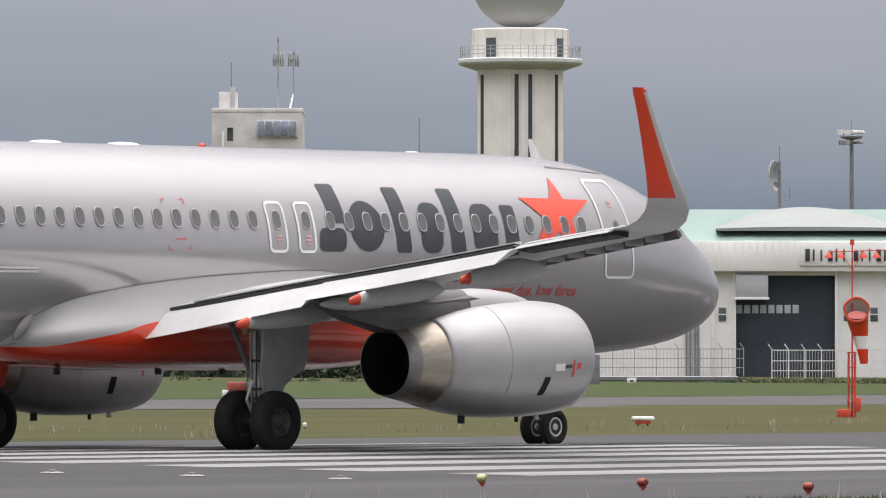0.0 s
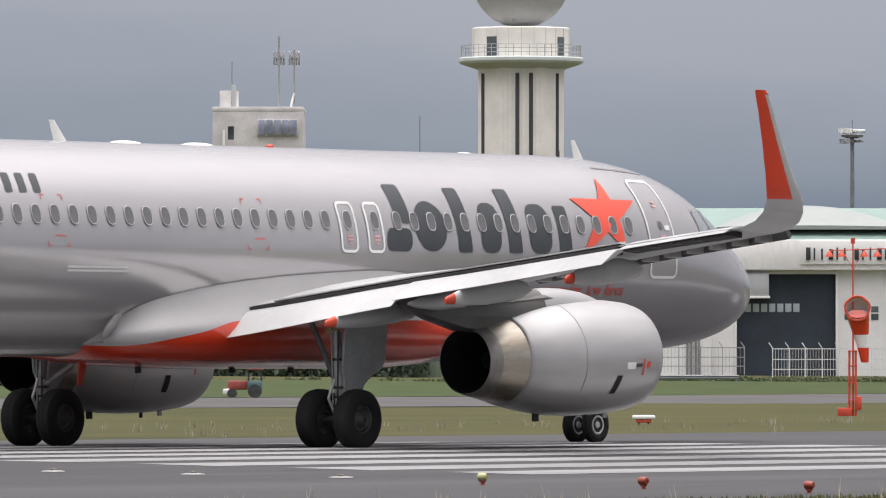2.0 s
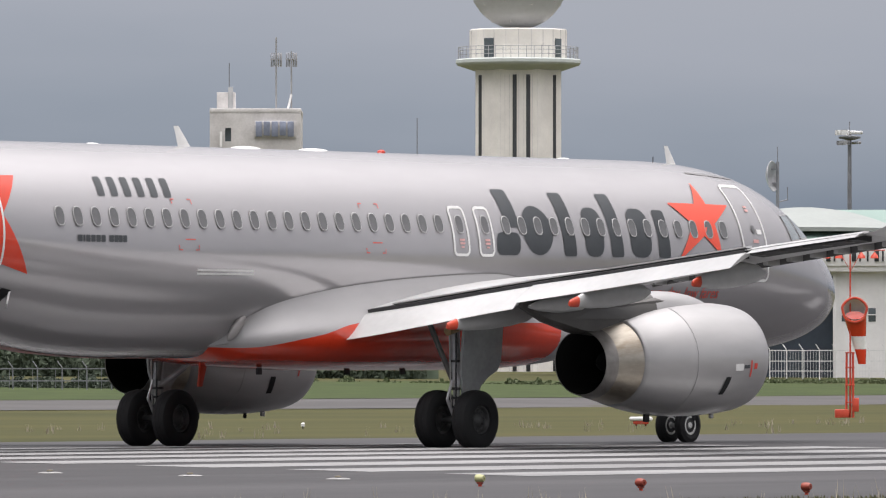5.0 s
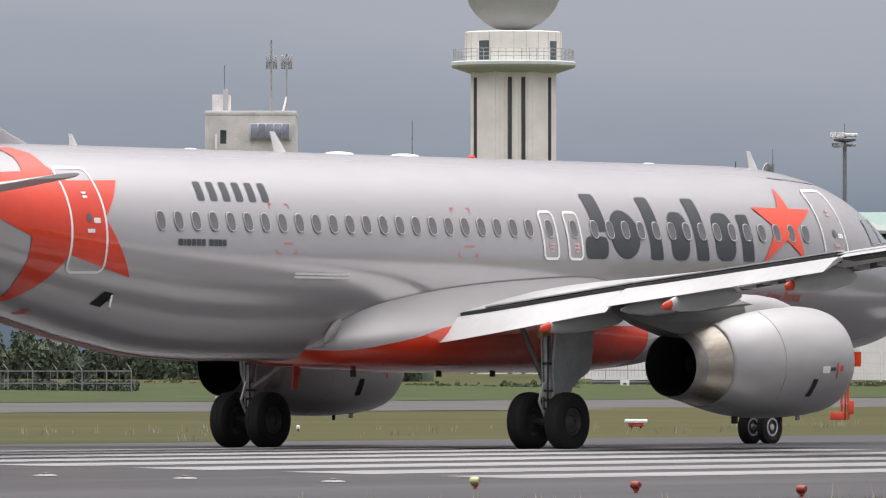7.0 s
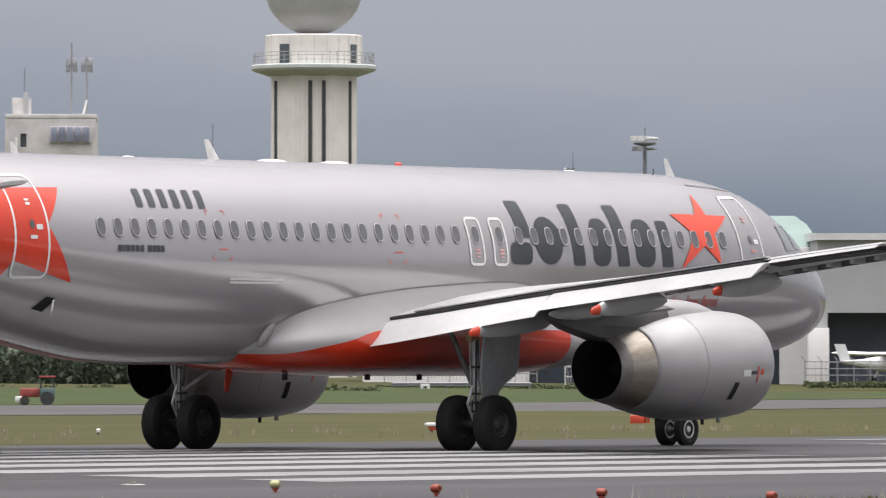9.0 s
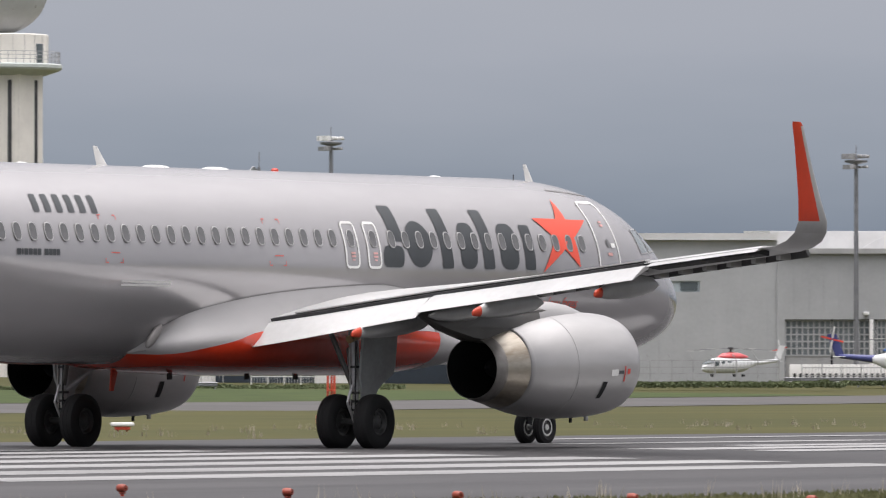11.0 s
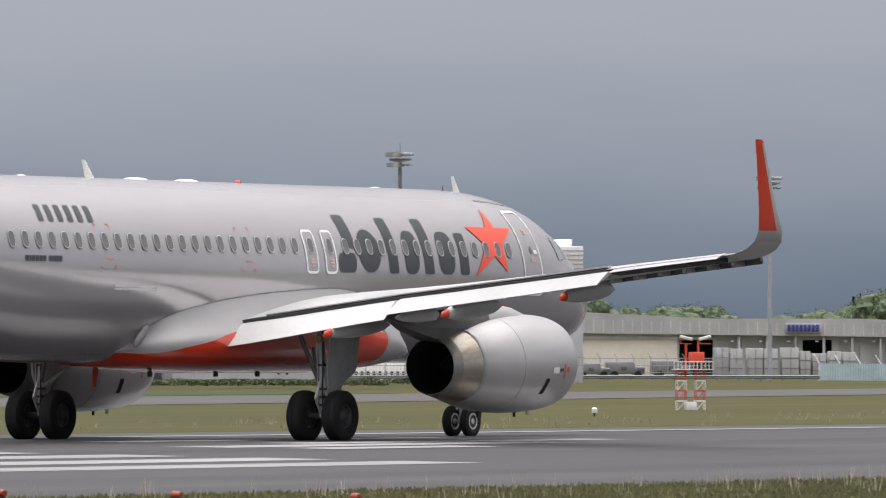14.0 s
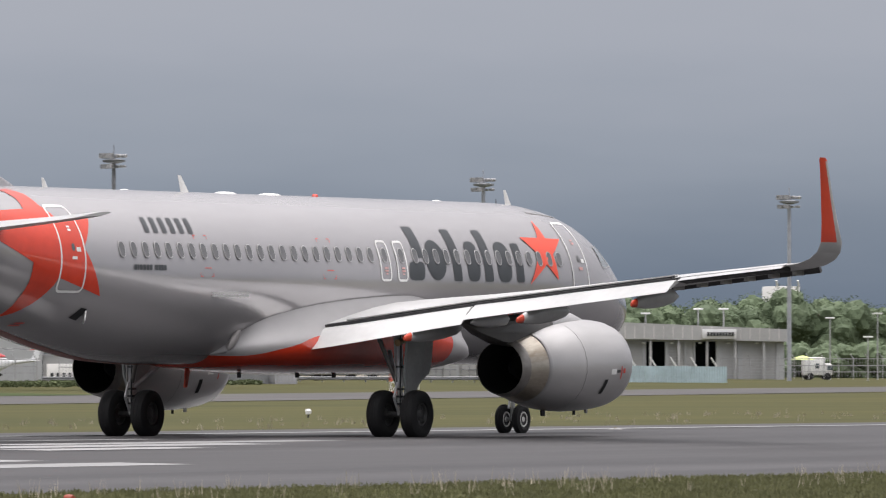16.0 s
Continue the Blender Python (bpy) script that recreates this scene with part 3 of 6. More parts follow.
def engine(side):
    c = pose(0, side * 5.75, 1.66, 0, -1.2, 0)

    def placed(bm):
        bmesh.ops.transform(bm, matrix=c, verts=bm.verts)
        return bm
    e = thing("engine", "", "")
    e.parent = airliner
    part("cowl", placed(spun([(5.6, 0.86), (5.95, 0.82), (6.25, 0.84), (6.42, 0.90), (6.47, 0.96), (6.40, 1.02), (6.2, 1.065), (5.8, 1.105), (5.2, 1.13), (4.5, 1.13), (3.9, 1.10)], "X", 56)), NACELLE, e, "polished silver intake and fan cowl", 50)
    part("reverser", placed(spun([(3.9, 1.097), (3.5, 1.06), (3.1, 1.0), (2.8, 0.94), (2.56, 0.888), (2.45, 0.864), (2.43, 0.83)], "X", 56)), NACELLE, e, "silver thrust reverser cowl", 50)
    noz = part("nozzle", placed(spun([(2.46, 0.846), (2.2, 0.80), (1.76, 0.706)], "X", 56)), NOZZLE, e, "bare heat-stained metal nozzle", 50)
    part("lip", placed(spun([(1.765, 0.709), (1.74, 0.702), (1.46, 0.64), (1.452, 0.632), (1.46, 0.622)], "X", 56)), LIP_GREY, noz, "sooty grey nozzle lip", 50)
    part("exhaust_duct", placed(spun([(1.456, 0.630), (1.6, 0.628), (2.3, 0.64), (3.2, 0.64), (3.25, 0.02)], "X", 40)), SOOT, e, "black sooty exhaust opening", 50)
    part("exhaust_cone", placed(spun([(3.2, 0.36), (2.7, 0.33), (2.2, 0.18), (1.95, 0.02)], "X", 24)), SOOT, e)
    part("fan_face", placed(spun([(5.6, 0.87), (5.55, 0.3), (5.9, 0.02)], "X", 32)), PYLON_GREY, e)
    part("cowl_seam", placed(spun([(3.908, 1.1035), (3.896, 1.1035)], "X", 56)), SEAM_SOFT, e)
    # strake, drains, vents and warning bands on the outer side
    def on_cowl(x, deg):
        r = float(np.interp(x, [3.9, 4.5, 5.2, 5.8, 6.2], [1.10, 1.13, 1.13, 1.105, 1.065]))
        return c @ Vector((x, side * r * math.cos(radians(deg)), r * math.sin(radians(deg))))
    def plate(name, x0, x1, d0, d1, mat, slant=0.0):
        bm = bmesh.new()
        grid = [[bm.verts.new(on_cowl(x0 + (x1 - x0) * i / 3 + slant * j / 4, d0 + (d1 - d0) * j / 4) * 1.0) for j in range(5)] for i in range(4)]
        for i in range(3):
            for j in range(4):
                bm.faces.new((grid[i][j], grid[i + 1][j], grid[i + 1][j + 1], grid[i][j + 1]))
        for v in bm.verts:
            ax = c @ Vector(((c.inverted() @ v.co).x, 0, 0))
            v.co = ax + (v.co - ax) * 1.008
        part(name, bm, mat, e)
    plate("vent", 4.80, 4.97, 218, 198, SOOT, -0.05)
    plate("placard", 5.12, 5.40, 192, 185, WHITE_LINE)
    plate("warning_stripe", 5.66, 5.71, 199, 182, RED_MARK)
    plate("vent", 4.80, 4.97, -38, -18, SOOT, 0.06)
    plate("placard", 5.12, 5.40, -12, -5, WHITE_LINE)
    plate("arrow", 5.42, 5.62, -10, -6.5, CHARCOAL)
    plate("warning_stripe", 5.66, 5.71, -19, -2, RED_MARK)
    plate("warning_mark", 5.78, 5.90, -11, -5, RED_MARK)
    part("drain_mast", boxed(3.55, 3.72, side * 5.75 - 0.03, side * 5.75 + 0.03, 0.52, 0.72, bevel=0.02), COVE, e)
    part("drain_mast", boxed(5.2, 5.28, side * 5.75 - 0.02, side * 5.75 + 0.02, 0.54, 0.72, bevel=0.01), COVE, e)
    part("drain_mast", boxed(5.7, 5.8, side * 5.75 - 0.09, side * 5.75 - 0.03, 0.58, 0.74, bevel=0.01), HUB_PALE, e)
    # pylon
    rings = []
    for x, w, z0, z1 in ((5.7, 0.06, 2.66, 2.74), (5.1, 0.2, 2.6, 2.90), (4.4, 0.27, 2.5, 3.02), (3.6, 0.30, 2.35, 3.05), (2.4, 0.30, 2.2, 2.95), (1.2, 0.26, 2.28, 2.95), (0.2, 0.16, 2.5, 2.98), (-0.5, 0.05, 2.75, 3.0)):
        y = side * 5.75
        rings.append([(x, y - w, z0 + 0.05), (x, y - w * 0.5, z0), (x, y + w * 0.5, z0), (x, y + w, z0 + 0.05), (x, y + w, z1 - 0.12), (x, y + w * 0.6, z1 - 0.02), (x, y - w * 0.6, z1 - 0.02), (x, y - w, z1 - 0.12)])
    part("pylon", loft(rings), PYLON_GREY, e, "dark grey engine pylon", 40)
    hump = [[(x, side * 5.75 + w * math.cos(a), 2.55 + (z - 2.55) * max(0, math.sin(a)) ** 0.8) for a in [math.pi * i / 14 for i in range(15)]]
            for x, w, z in ((5.85, 0.06, 2.72), (5.4, 0.26, 2.94), (4.95, 0.33, 3.05), (4.4, 0.36, 3.11), (3.9, 0.36, 3.12), (3.55, 0.355, 3.10))]
    part("pylon_fairing", loft(hump), NACELLE, e, "silver fairing over the pylon", 50)

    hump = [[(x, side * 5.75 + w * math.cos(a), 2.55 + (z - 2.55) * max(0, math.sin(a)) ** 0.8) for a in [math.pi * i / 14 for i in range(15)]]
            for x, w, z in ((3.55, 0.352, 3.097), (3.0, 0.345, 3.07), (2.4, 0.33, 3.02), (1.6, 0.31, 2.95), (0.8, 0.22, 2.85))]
    part("pylon_tail", loft(hump), SOOT_SHADED, e, "soot-stained rear of the pylon fairing, darkened for under-wing shade", 50)


engine(-1)
engine(1)

# tail
rings = []
for z, a, b, t in ((5.6, -10.9, -17.6, 0.32), (5.95, -11.6, -17.7, 0.30), (6.3, -12.6, -17.75, 0.27), (6.9, -13.25, -17.95, 0.25), (9.0, -14.75, -18.6, 0.19), (11.76, -16.75, -19.4, 0.12)):
    rings.append([(a + (b - a) * c, h * t, z) for c, h in FOIL])
part("fin", loft(rings), SILVER, airliner, "silver tail fin", 40)
for side in (-1, 1):
    rings = []
    for y, a, b, z, t in ((0.6, -13.9, -17.9, 4.72, 0.30), (2.0, -14.75, -18.15, 4.82, 0.24), (4.0, -15.95, -18.45, 4.94, 0.17), (5.8, -17.0, -18.75, 5.06, 0.12), (6.2, -17.4, -18.8, 5.09, 0.08)):
        rings.append([(a + (b - a) * c, side * y, z + h * t + (0.5 - c) * (a - b) * 0.085) for c, h in FOIL])
    part("tailplane", loft(rings), FLAP_GREY, airliner, "pale grey tailplane", 40)


# ---- markings and fittings on the airliner's right flank ----
def cabin_windows():
    places = [1.90 - 0.533 * k for k in range(23)] + [2.57, 3.41] + [4.12 + 0.5375 * k for k in range(15)]
    rim_mesh = pane_mesh = None
    for x in places:
        z = 4.46
        a, b = skin(x, z - 0.1), skin(x, z + 0.1)
        lean = math.atan2(b.y - a.y, b.z - a.z)
        m = Matrix.Translation(skin(x, z, 0.026)) @ Matrix.Rotation(-lean, 4, "X")
        if rim_mesh is None:
            ring = [[(rx * math.copysign(abs(math.cos(q)) ** 0.75, math.cos(q)), y, rz * math.copysign(abs(math.sin(q)) ** 0.75, math.sin(q))) for q in [2 * math.pi * k / 24 for k in range(24)]]
                    for rx, rz, y in ((0.134, 0.200, 0.014), (0.128, 0.190, 0.006), (0.118, 0.178, 0.004), (0.110, 0.168, 0.014))]
            first = part("cabin_window", loft(ring, caps=False), WINDOW_RIM, airliner, "oval cabin window in a grey rim", 60)
            bm = bmesh.new()
            bm.faces.new([bm.verts.new((p[0] * 1.02, 0.008, p[2] * 1.02)) for p in ring[3]])
            glass = part("pane", bm, WINDOW_GLASS, first, "dark acrylic pane")
            rim_mesh, pane_mesh = first.data, glass.data
            first.matrix_basis = m
        else:
            w = new("cabin_window", rim_mesh)
            w.parent, w.matrix_basis = airliner, m
            w["label"] = "oval cabin window in a grey rim"
            g = new("pane", pane_mesh)
            g.parent = w
            g["label"] = "dark acrylic pane"


cabin_windows()

# doors outlined in white
for name, x0, x1, z0, z1, r, lean in (("passenger_door", 12.30, 13.20, 3.42, 5.39, 0.12, 0), ("passenger_door", -12.40, -11.44, 3.46, 5.43, 0.14, 0),
                                      ("overwing_exit", 2.32, 2.80, 3.85, 4.80, 0.10, 0), ("overwing_exit", 3.16, 3.62, 3.85, 4.80, 0.10, 0)):
    panel = decal(name, [round_rect(x0 + 0.03, x1 - 0.03, z0 + 0.03, z1 - 0.03, r * 0.8)], SILVER, airliner, "door outlined in white", out=0.007)
    decal("outline", ribbon(round_rect(x0, x1, z0, z1, r), 0.055, True), WHITE_LINE, panel, "white painted door outline", out=0.016)
for x in (12.78, -11.9):
    decal("door_window", [oval(x, 4.48, 0.07, 0.09)], WINDOW_GLASS, airliner, "small round door window", out=0.022)
    decal("door_handle", [round_rect(x + 0.12, x + 0.3, 4.38, 4.48, 0.02)], WHITE_LINE, airliner, out=0.022)
    decal("door_placard", [round_rect(x - 0.05, x + 0.08, 4.85, 4.9, 0.01), round_rect(x - 0.05, x + 0.08, 4.93, 4.97, 0.01), round_rect(x - 0.08, x + 0.12, 4.2, 4.27, 0.01)], FADED_RED if x > 0 else WHITE_LINE, airliner, out=0.022)
for x in (2.5, 3.34):
    decal("door_placard", [round_rect(x, x + 0.16, 4.13, 4.17, 0.01), round_rect(x, x + 0.16, 4.06, 4.10, 0.01), round_rect(x + 0.03, x + 0.13, 3.99, 4.02, 0.01)], FADED_RED, airliner, out=0.022)

# company mark: plain dark shapes and an orange star
def slab(x0, x1, z0, z1, lean=0.34, r=0.05):
    return [(x + (z - 3.86) * lean, z) for x, z in round_rect(x0, x1, z0, z1, r)]


mark = decal("company_mark", [slab(3.72, 4.50, 3.86, 4.32, 0.10, 0.16)], CHARCOAL, airliner, "plain charcoal shapes of the company mark", dx=0.3)
decal("block", [slab(4.14, 4.60, 4.42, 5.19, -0.06, 0.05)], CHARCOAL, mark)
decal("block", [oval(5.16, 4.37, 0.50, 0.50, 28)], CHARCOAL, mark)
for x0, x1 in ((6.00, 6.42), (7.62, 8.04)):
    decal("block", [slab(x0, x1, 3.86, 5.15, -0.05, 0.06)], CHARCOAL, mark)
decal("block", [slab(6.72, 7.36, 3.86, 4.86, 0.05, 0.24)], CHARCOAL, mark)
decal("block", [slab(8.30, 9.02, 3.86, 4.86, 0.0, 0.26)], CHARCOAL, mark, dx=0.3)
decal("block", [slab(9.26, 9.66, 3.86, 4.84, 0.0, 0.06)], CHARCOAL, mark, dx=0.3)


def star(points):
    """A five-pointed star through its five tips, in order round it."""
    tips = [Vector(p) for p in points]
    out = []
    for i in range(5):
        a, b, c, d = tips[i], tips[(i + 2) % 5], tips[(i + 1) % 5], tips[(i - 1) % 5]
        u, v = b - a, d - c
        k = ((c.x - a.x) * v.y - (c.y - a.y) * v.x) / (u.x * v.y - u.y * v.x)
        out += [tuple(a), tuple(a + u * k)]
    dips = out[1::2]
    return [dips] + [[dips[i - 1], tuple(tips[i]), dips[i]] for i in range(5)]


decal("star", star([(11.28, 5.44), (12.13, 4.98), (11.46, 3.93), (9.95, 3.81), (9.97, 5.00)]), STAR_RED, mark, "orange-red five-pointed star", out=0.018, dx=0.12)
decal("tail_star", [[(-10.73, 5.21), (-11.43, 4.48), (-12.42, 3.78), (-12.20, 5.18)], [(-11.43, 4.48), (-10.66, 3.36), (-12.42, 3.78)], [(-12.20, 5.18), (-12.42, 3.78), (-13.45, 4.12), (-13.27, 5.34)],
                    [(-12.42, 3.78), (-12.51, 3.61), (-13.41, 3.71), (-13.45, 4.12)], [(-12.51, 3.61), (-12.87, 3.18), (-13.42, 3.31), (-13.41, 3.71)], [(-12.87, 3.18), (-13.10, 2.96), (-13.30, 2.86), (-13.42, 3.31)],
                    [(-13.45, 4.12), (-14.70, 4.60), (-15.86, 4.98), (-15.86, 5.23), (-13.27, 5.34)], [(-13.27, 5.34), (-12.49, 5.45), (-12.20, 5.18)],
                    [(-13.27, 5.34), (-13.14, 5.60), (-12.52, 5.70), (-12.49, 5.45)], [(-13.14, 5.60), (-13.21, 5.79), (-12.80, 5.82), (-12.52, 5.70)]],
      ORANGE, airliner, "large orange-red star on the tail", out=0.012, dx=0.3)
# registration and type, as bars
for k in range(6):
    decal("registration_bar", [slab(-8.75 + 0.40 * k, -8.54 + 0.40 * k, 4.86, 5.23, 0.25, 0.04)], CHARCOAL, airliner, "plain dark bar")
for q, w in ((0, 0.13), (0.16, 0.05), (0.24, 0.12), (0.39, 0.12), (0.54, 0.12), (0.69, 0.12), (0.92, 0.13), (1.07, 0.12), (1.2, 0.11), (1.33, 0.12)):
    decal("type_bar", [slab(-9.38 + q, -9.38 + q + w, 3.985, 4.115, 0.05, 0.02)], CHARCOAL, airliner, "small plain dark bar")


def lettering(words, height, x, z, mat, shear=0.0):
    cu = bpy.data.curves.new("words", "FONT")
    cu.body, cu.size, cu.shear, cu.resolution_u = words, height, shear, 3
    ob = new("words", cu)
    me = bpy.data.meshes.new_from_object(ob.evaluated_get(bpy.context.evaluated_depsgraph_get()))
    bpy.data.objects.remove(ob)
    bm = bmesh.new()
    bm.from_mesh(me)
    wide = max(v.co.x for v in bm.verts)
    for v in bm.verts:
        v.co = skin(x - wide + v.co.x, z + v.co.y, 0.012)
    return part("lettering", bm, mat, airliner, "red words on the lower flank", 0)


lettering("every day, low fares", 0.33, 11.5, 3.04, RED_MARK, 0.2)

for x0, x1 in ((-6.36, -5.76), (-0.53, 0.08)):
    q = 0.10
    for path in ([(x0, 4.74), (x0, 4.83), (x0 + q, 4.83)], [(x1 - q, 4.83), (x1, 4.83), (x1, 4.74)], [(x0, 3.95), (x0, 3.86), (x0 + q, 3.86)], [(x1 - q, 3.86), (x1, 3.86), (x1, 3.95)], [(x0 + 0.2, 4.06), (x1 - 0.1, 4.06)]):
        decal("jacking_mark", ribbon(path, 0.02), RED_MARK, airliner, "small red corner mark")
decal("vent_louvre", [round_rect(-5.80, -4.06, 3.46, 3.50, 0.01), round_rect(-5.80, -4.06, 3.39, 3.43, 0.01)], WHITE_LINE, airliner, "pale double louvre", out=0.02)
decal("outflow_valve", [[(-11.34, 2.86), (-11.16, 3.10), (-10.90, 3.06), (-11.02, 2.80)]], SOOT, airliner, "black outflow valve opening", out=0.012)
valve_flap = boxed(-0.15, 0.15, -0.02, 0.02, -0.09, 0.09, Matrix.Translation(skin(-10.93, 2.93, 0.07)) @ pose(0, 0, 0, 25, -62, 18), 0.012)
part("valve_flap", valve_flap, HUB_PALE, airliner, "pale open valve flap")
decal("tail_bar", [slab(-12.62, -12.40, 2.72, 2.75, 0, 0.01), slab(-12.62, -12.40, 2.67, 2.70, 0, 0.01)], RED_MARK, airliner)
# cockpit glazing
for poly in ([(14.36, 4.80), (14.84, 4.82), (14.92, 4.30), (14.42, 4.27)], [(14.92, 4.83), (15.42, 4.80), (15.58, 4.34), (14.99, 4.31)], [(15.5, 4.79), (16.0, 4.74), (16.35, 4.42), (15.66, 4.36)]):
    pane = decal("cockpit_window", [poly], COCKPIT_GLASS, airliner, "greenish cockpit side window", out=0.010, dx=0.15)
    decal("frame", ribbon(poly, 0.035, True), WINDOW_RIM, pane, out=0.014, dx=0.15)
decal("seam", ribbon([(11.6, 5.66), (13.6, 5.56)], 0.03), PANEL_LINE, body, out=0.008)
# orange-red keel stripe
rings = []
for k in range(34):
    x = -4.6 - 0.35 * k
    s = NOSE - x
    rings.append([(x, (body_wide(s) + 0.006) * math.cos(radians(a)), body_mid(s) + (body_mid(s) - body_low(s) + 0.006) * math.sin(radians(a))) for a in (-96, -94, -92, -90, -88, -86, -84)])
part("keel_stripe", loft(rings, closed=False), material("dull_red_keel_paint", (0.30, 0.085, 0.07), 0.4, 0, 0.15), body, "orange-red stripe under the tail")


def blade(name, x, tall, long, sweep, y=0.0, mat=WHITE_LINE):
    z = body_top(NOSE - x)
    rings = []
    for k in range(5):
        q = k / 4
        c = long * (1 - 0.62 * q)
        cx = x - sweep * q
        rings.append([(cx + c * u, y + w * (1 - 0.5 * q), z - 0.03 + (tall + 0.03) * q) for u, w in ((0.5, 0), (0.2, 0.025), (-0.5, 0), (0.2, -0.025))])
    return part(name, loft(rings), mat, airliner, "white blade antenna on the roof")


blade("antenna", 12.42, 0.40, 0.34, 0.22)
blade("antenna", -3.78, 0.40, 0.40, 0.27)
blade("antenna", -10.15, 0.22, 0.26, 0.12)
for x, r, t in ((-1.9, 0.45, 0.065), (0.25, 0.45, 0.065), (8.6, 0.22, 0.04), (-6.6, 0.2, 0.04)):
    bm = bmesh.new()
    bmesh.ops.create_uvsphere(bm, u_segments=20, v_segments=10, radius=1, matrix=Matrix.Translation((x, 0, 5.90)) @ Matrix.Diagonal((r, r * 0.45, t, 1)))
    part("antenna_dome", bm, WHITE_LINE, airliner, "low white antenna fairing")
bm = spun([(0, 0.085), (0.035, 0.08), (0.065, 0.05), (0.075, 0.005)], "Z", 16)
bmesh.ops.translate(bm, verts=bm.verts, vec=(2.47, 0, 5.91))
part("beacon", bm, RED_MARK, airliner, "red anti-collision beacon")
part("probe", tubed((11.75, 0, 5.9), (11.75, 0, 6.02), 0.012, sides=6), COVE, airliner)
for x in (0.6, 2.4, -2.2):
    part("drain_mast", boxed(x, x + 0.16, -0.55, -0.51, 1.46, 1.60, bevel=0.012), COVE, airliner)


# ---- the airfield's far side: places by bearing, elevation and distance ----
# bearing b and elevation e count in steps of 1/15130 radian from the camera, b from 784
def east(b, d):
    return d * math.tan((b - 784) / 15130)


def high(e, d):
    return EYE_HEIGHT + e * d / 15130


WHITE_WALL = material("white_cladding", (0.806, 0.797, 0.787), 0.6, 0, 0.05, 0.3, 3)
TOWER_TILE = material("pale_tower_tile", (0.82, 0.79, 0.74), 0.6, 0, 0.06, 0.5, 6)
GREY_WALL = material("grey_cladding", (0.43, 0.44, 0.45), 0.6, 0.1, 0.06, 0.3, 3)
CONCRETE = material("weathered_concrete", (0.62, 0.60, 0.59), 0.8, 0, 0.14, 0.4, 4)
CREAM = material("cream_wall", (0.76, 0.70, 0.60), 0.7, 0, 0.07, 0.3, 3)
DOME_SHEET = material("weathered_dome_sheet", (0.264, 0.285, 0.272), 0.6, 0, 0.06, 0.4, 3)
GREEN_ROOF = material("pale_green_roof", (0.204, 0.289, 0.255), 0.5, 0.1, 0.08, 0.4, 3)
WHITE_ROOF = material("white_roof_sheet", (0.672, 0.672, 0.672), 0.5, 0.1, 0.05, 0.4, 3)
GREY_ROOF = material("grey_roof_sheet", (0.410, 0.410, 0.410), 0.6, 0.1, 0.08, 0.4, 3)
# shade inside open hangars and bays is put into this near-black
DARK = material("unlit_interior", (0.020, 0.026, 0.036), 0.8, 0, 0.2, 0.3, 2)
DARK_BLUE = material("navy_door", (0.030, 0.042, 0.06), 0.6, 0, 0.15, 0.4, 3)
FAR_GLASS = material("far_window_glass", (0.10, 0.12, 0.13), 0.15, 0, 0.1)
PALE_GLASS = material("pale_window_glass", (0.46, 0.52, 0.55), 0.2, 0, 0.1)
DOOR_GLASS = material("grey_door_glass", (0.19, 0.215, 0.23), 0.25, 0, 0.1)
GALV = material("galvanised_steel", (0.42, 0.42, 0.43), 0.5, 0.5, 0.12, 2, 12)
POLE_GREY = material("pole_grey_paint", (0.22, 0.225, 0.24), 0.5, 0.3, 0.1, 2, 12)
RED_STEEL = material("airfield_red", (0.60, 0.07, 0.035), 0.5, 0, 0.12, 2, 12)
WHITE_STEEL = material("airfield_white", (0.74, 0.74, 0.73), 0.5, 0, 0.08, 2, 12)
SIGN_DARK = material("sign_dark", (0.035, 0.037, 0.04), 0.5, 0, 0.1)
SIGN_BLUE = material("sign_blue", (0.045, 0.05, 0.24), 0.5, 0, 0.1)
FENCE_BLUE = material("pale_blue_sheet", (0.45, 0.56, 0.60), 0.5, 0.2, 0.1, 0.6, 4, island=0.08)
LEAF = material("summer_foliage", (0.102, 0.138, 0.070), 0.85, 0, 0.2, 0.12, 2, second=(0.062, 0.088, 0.048), island=0.1)
LEAF_DARK = material("conifer_foliage", (0.050, 0.066, 0.044), 0.85, 0, 0.2, 0.2, 3, second=(0.034, 0.047, 0.032), island=0.07)
# far masts: distance haze is mixed into this grey
MAST_PALE = material("hazed_mast_grey", (0.37, 0.385, 0.42), 0.5, 0.2, 0.1, 2, 12)
DISC_GREY = material("worn_light_disc", (0.27, 0.265, 0.26), 0.5, 0.3, 0.2, 4, 20)
BARK = material("bark", (0.10, 0.08, 0.06), 0.9, 0, 0.2, 2, 12)
ORANGE_LAMP = material("orange_lamp_body", (0.260, 0.043, 0.022), 0.5, 0, 0.15, 3, 20)
YELLOW_LAMP = material("yellow_lamp_body", (0.396, 0.396, 0.194), 0.5, 0, 0.15, 3, 20)
LENS_GLASS = material("lamp_lens", (0.25, 0.22, 0.16), 0.1, 0, 0.1)


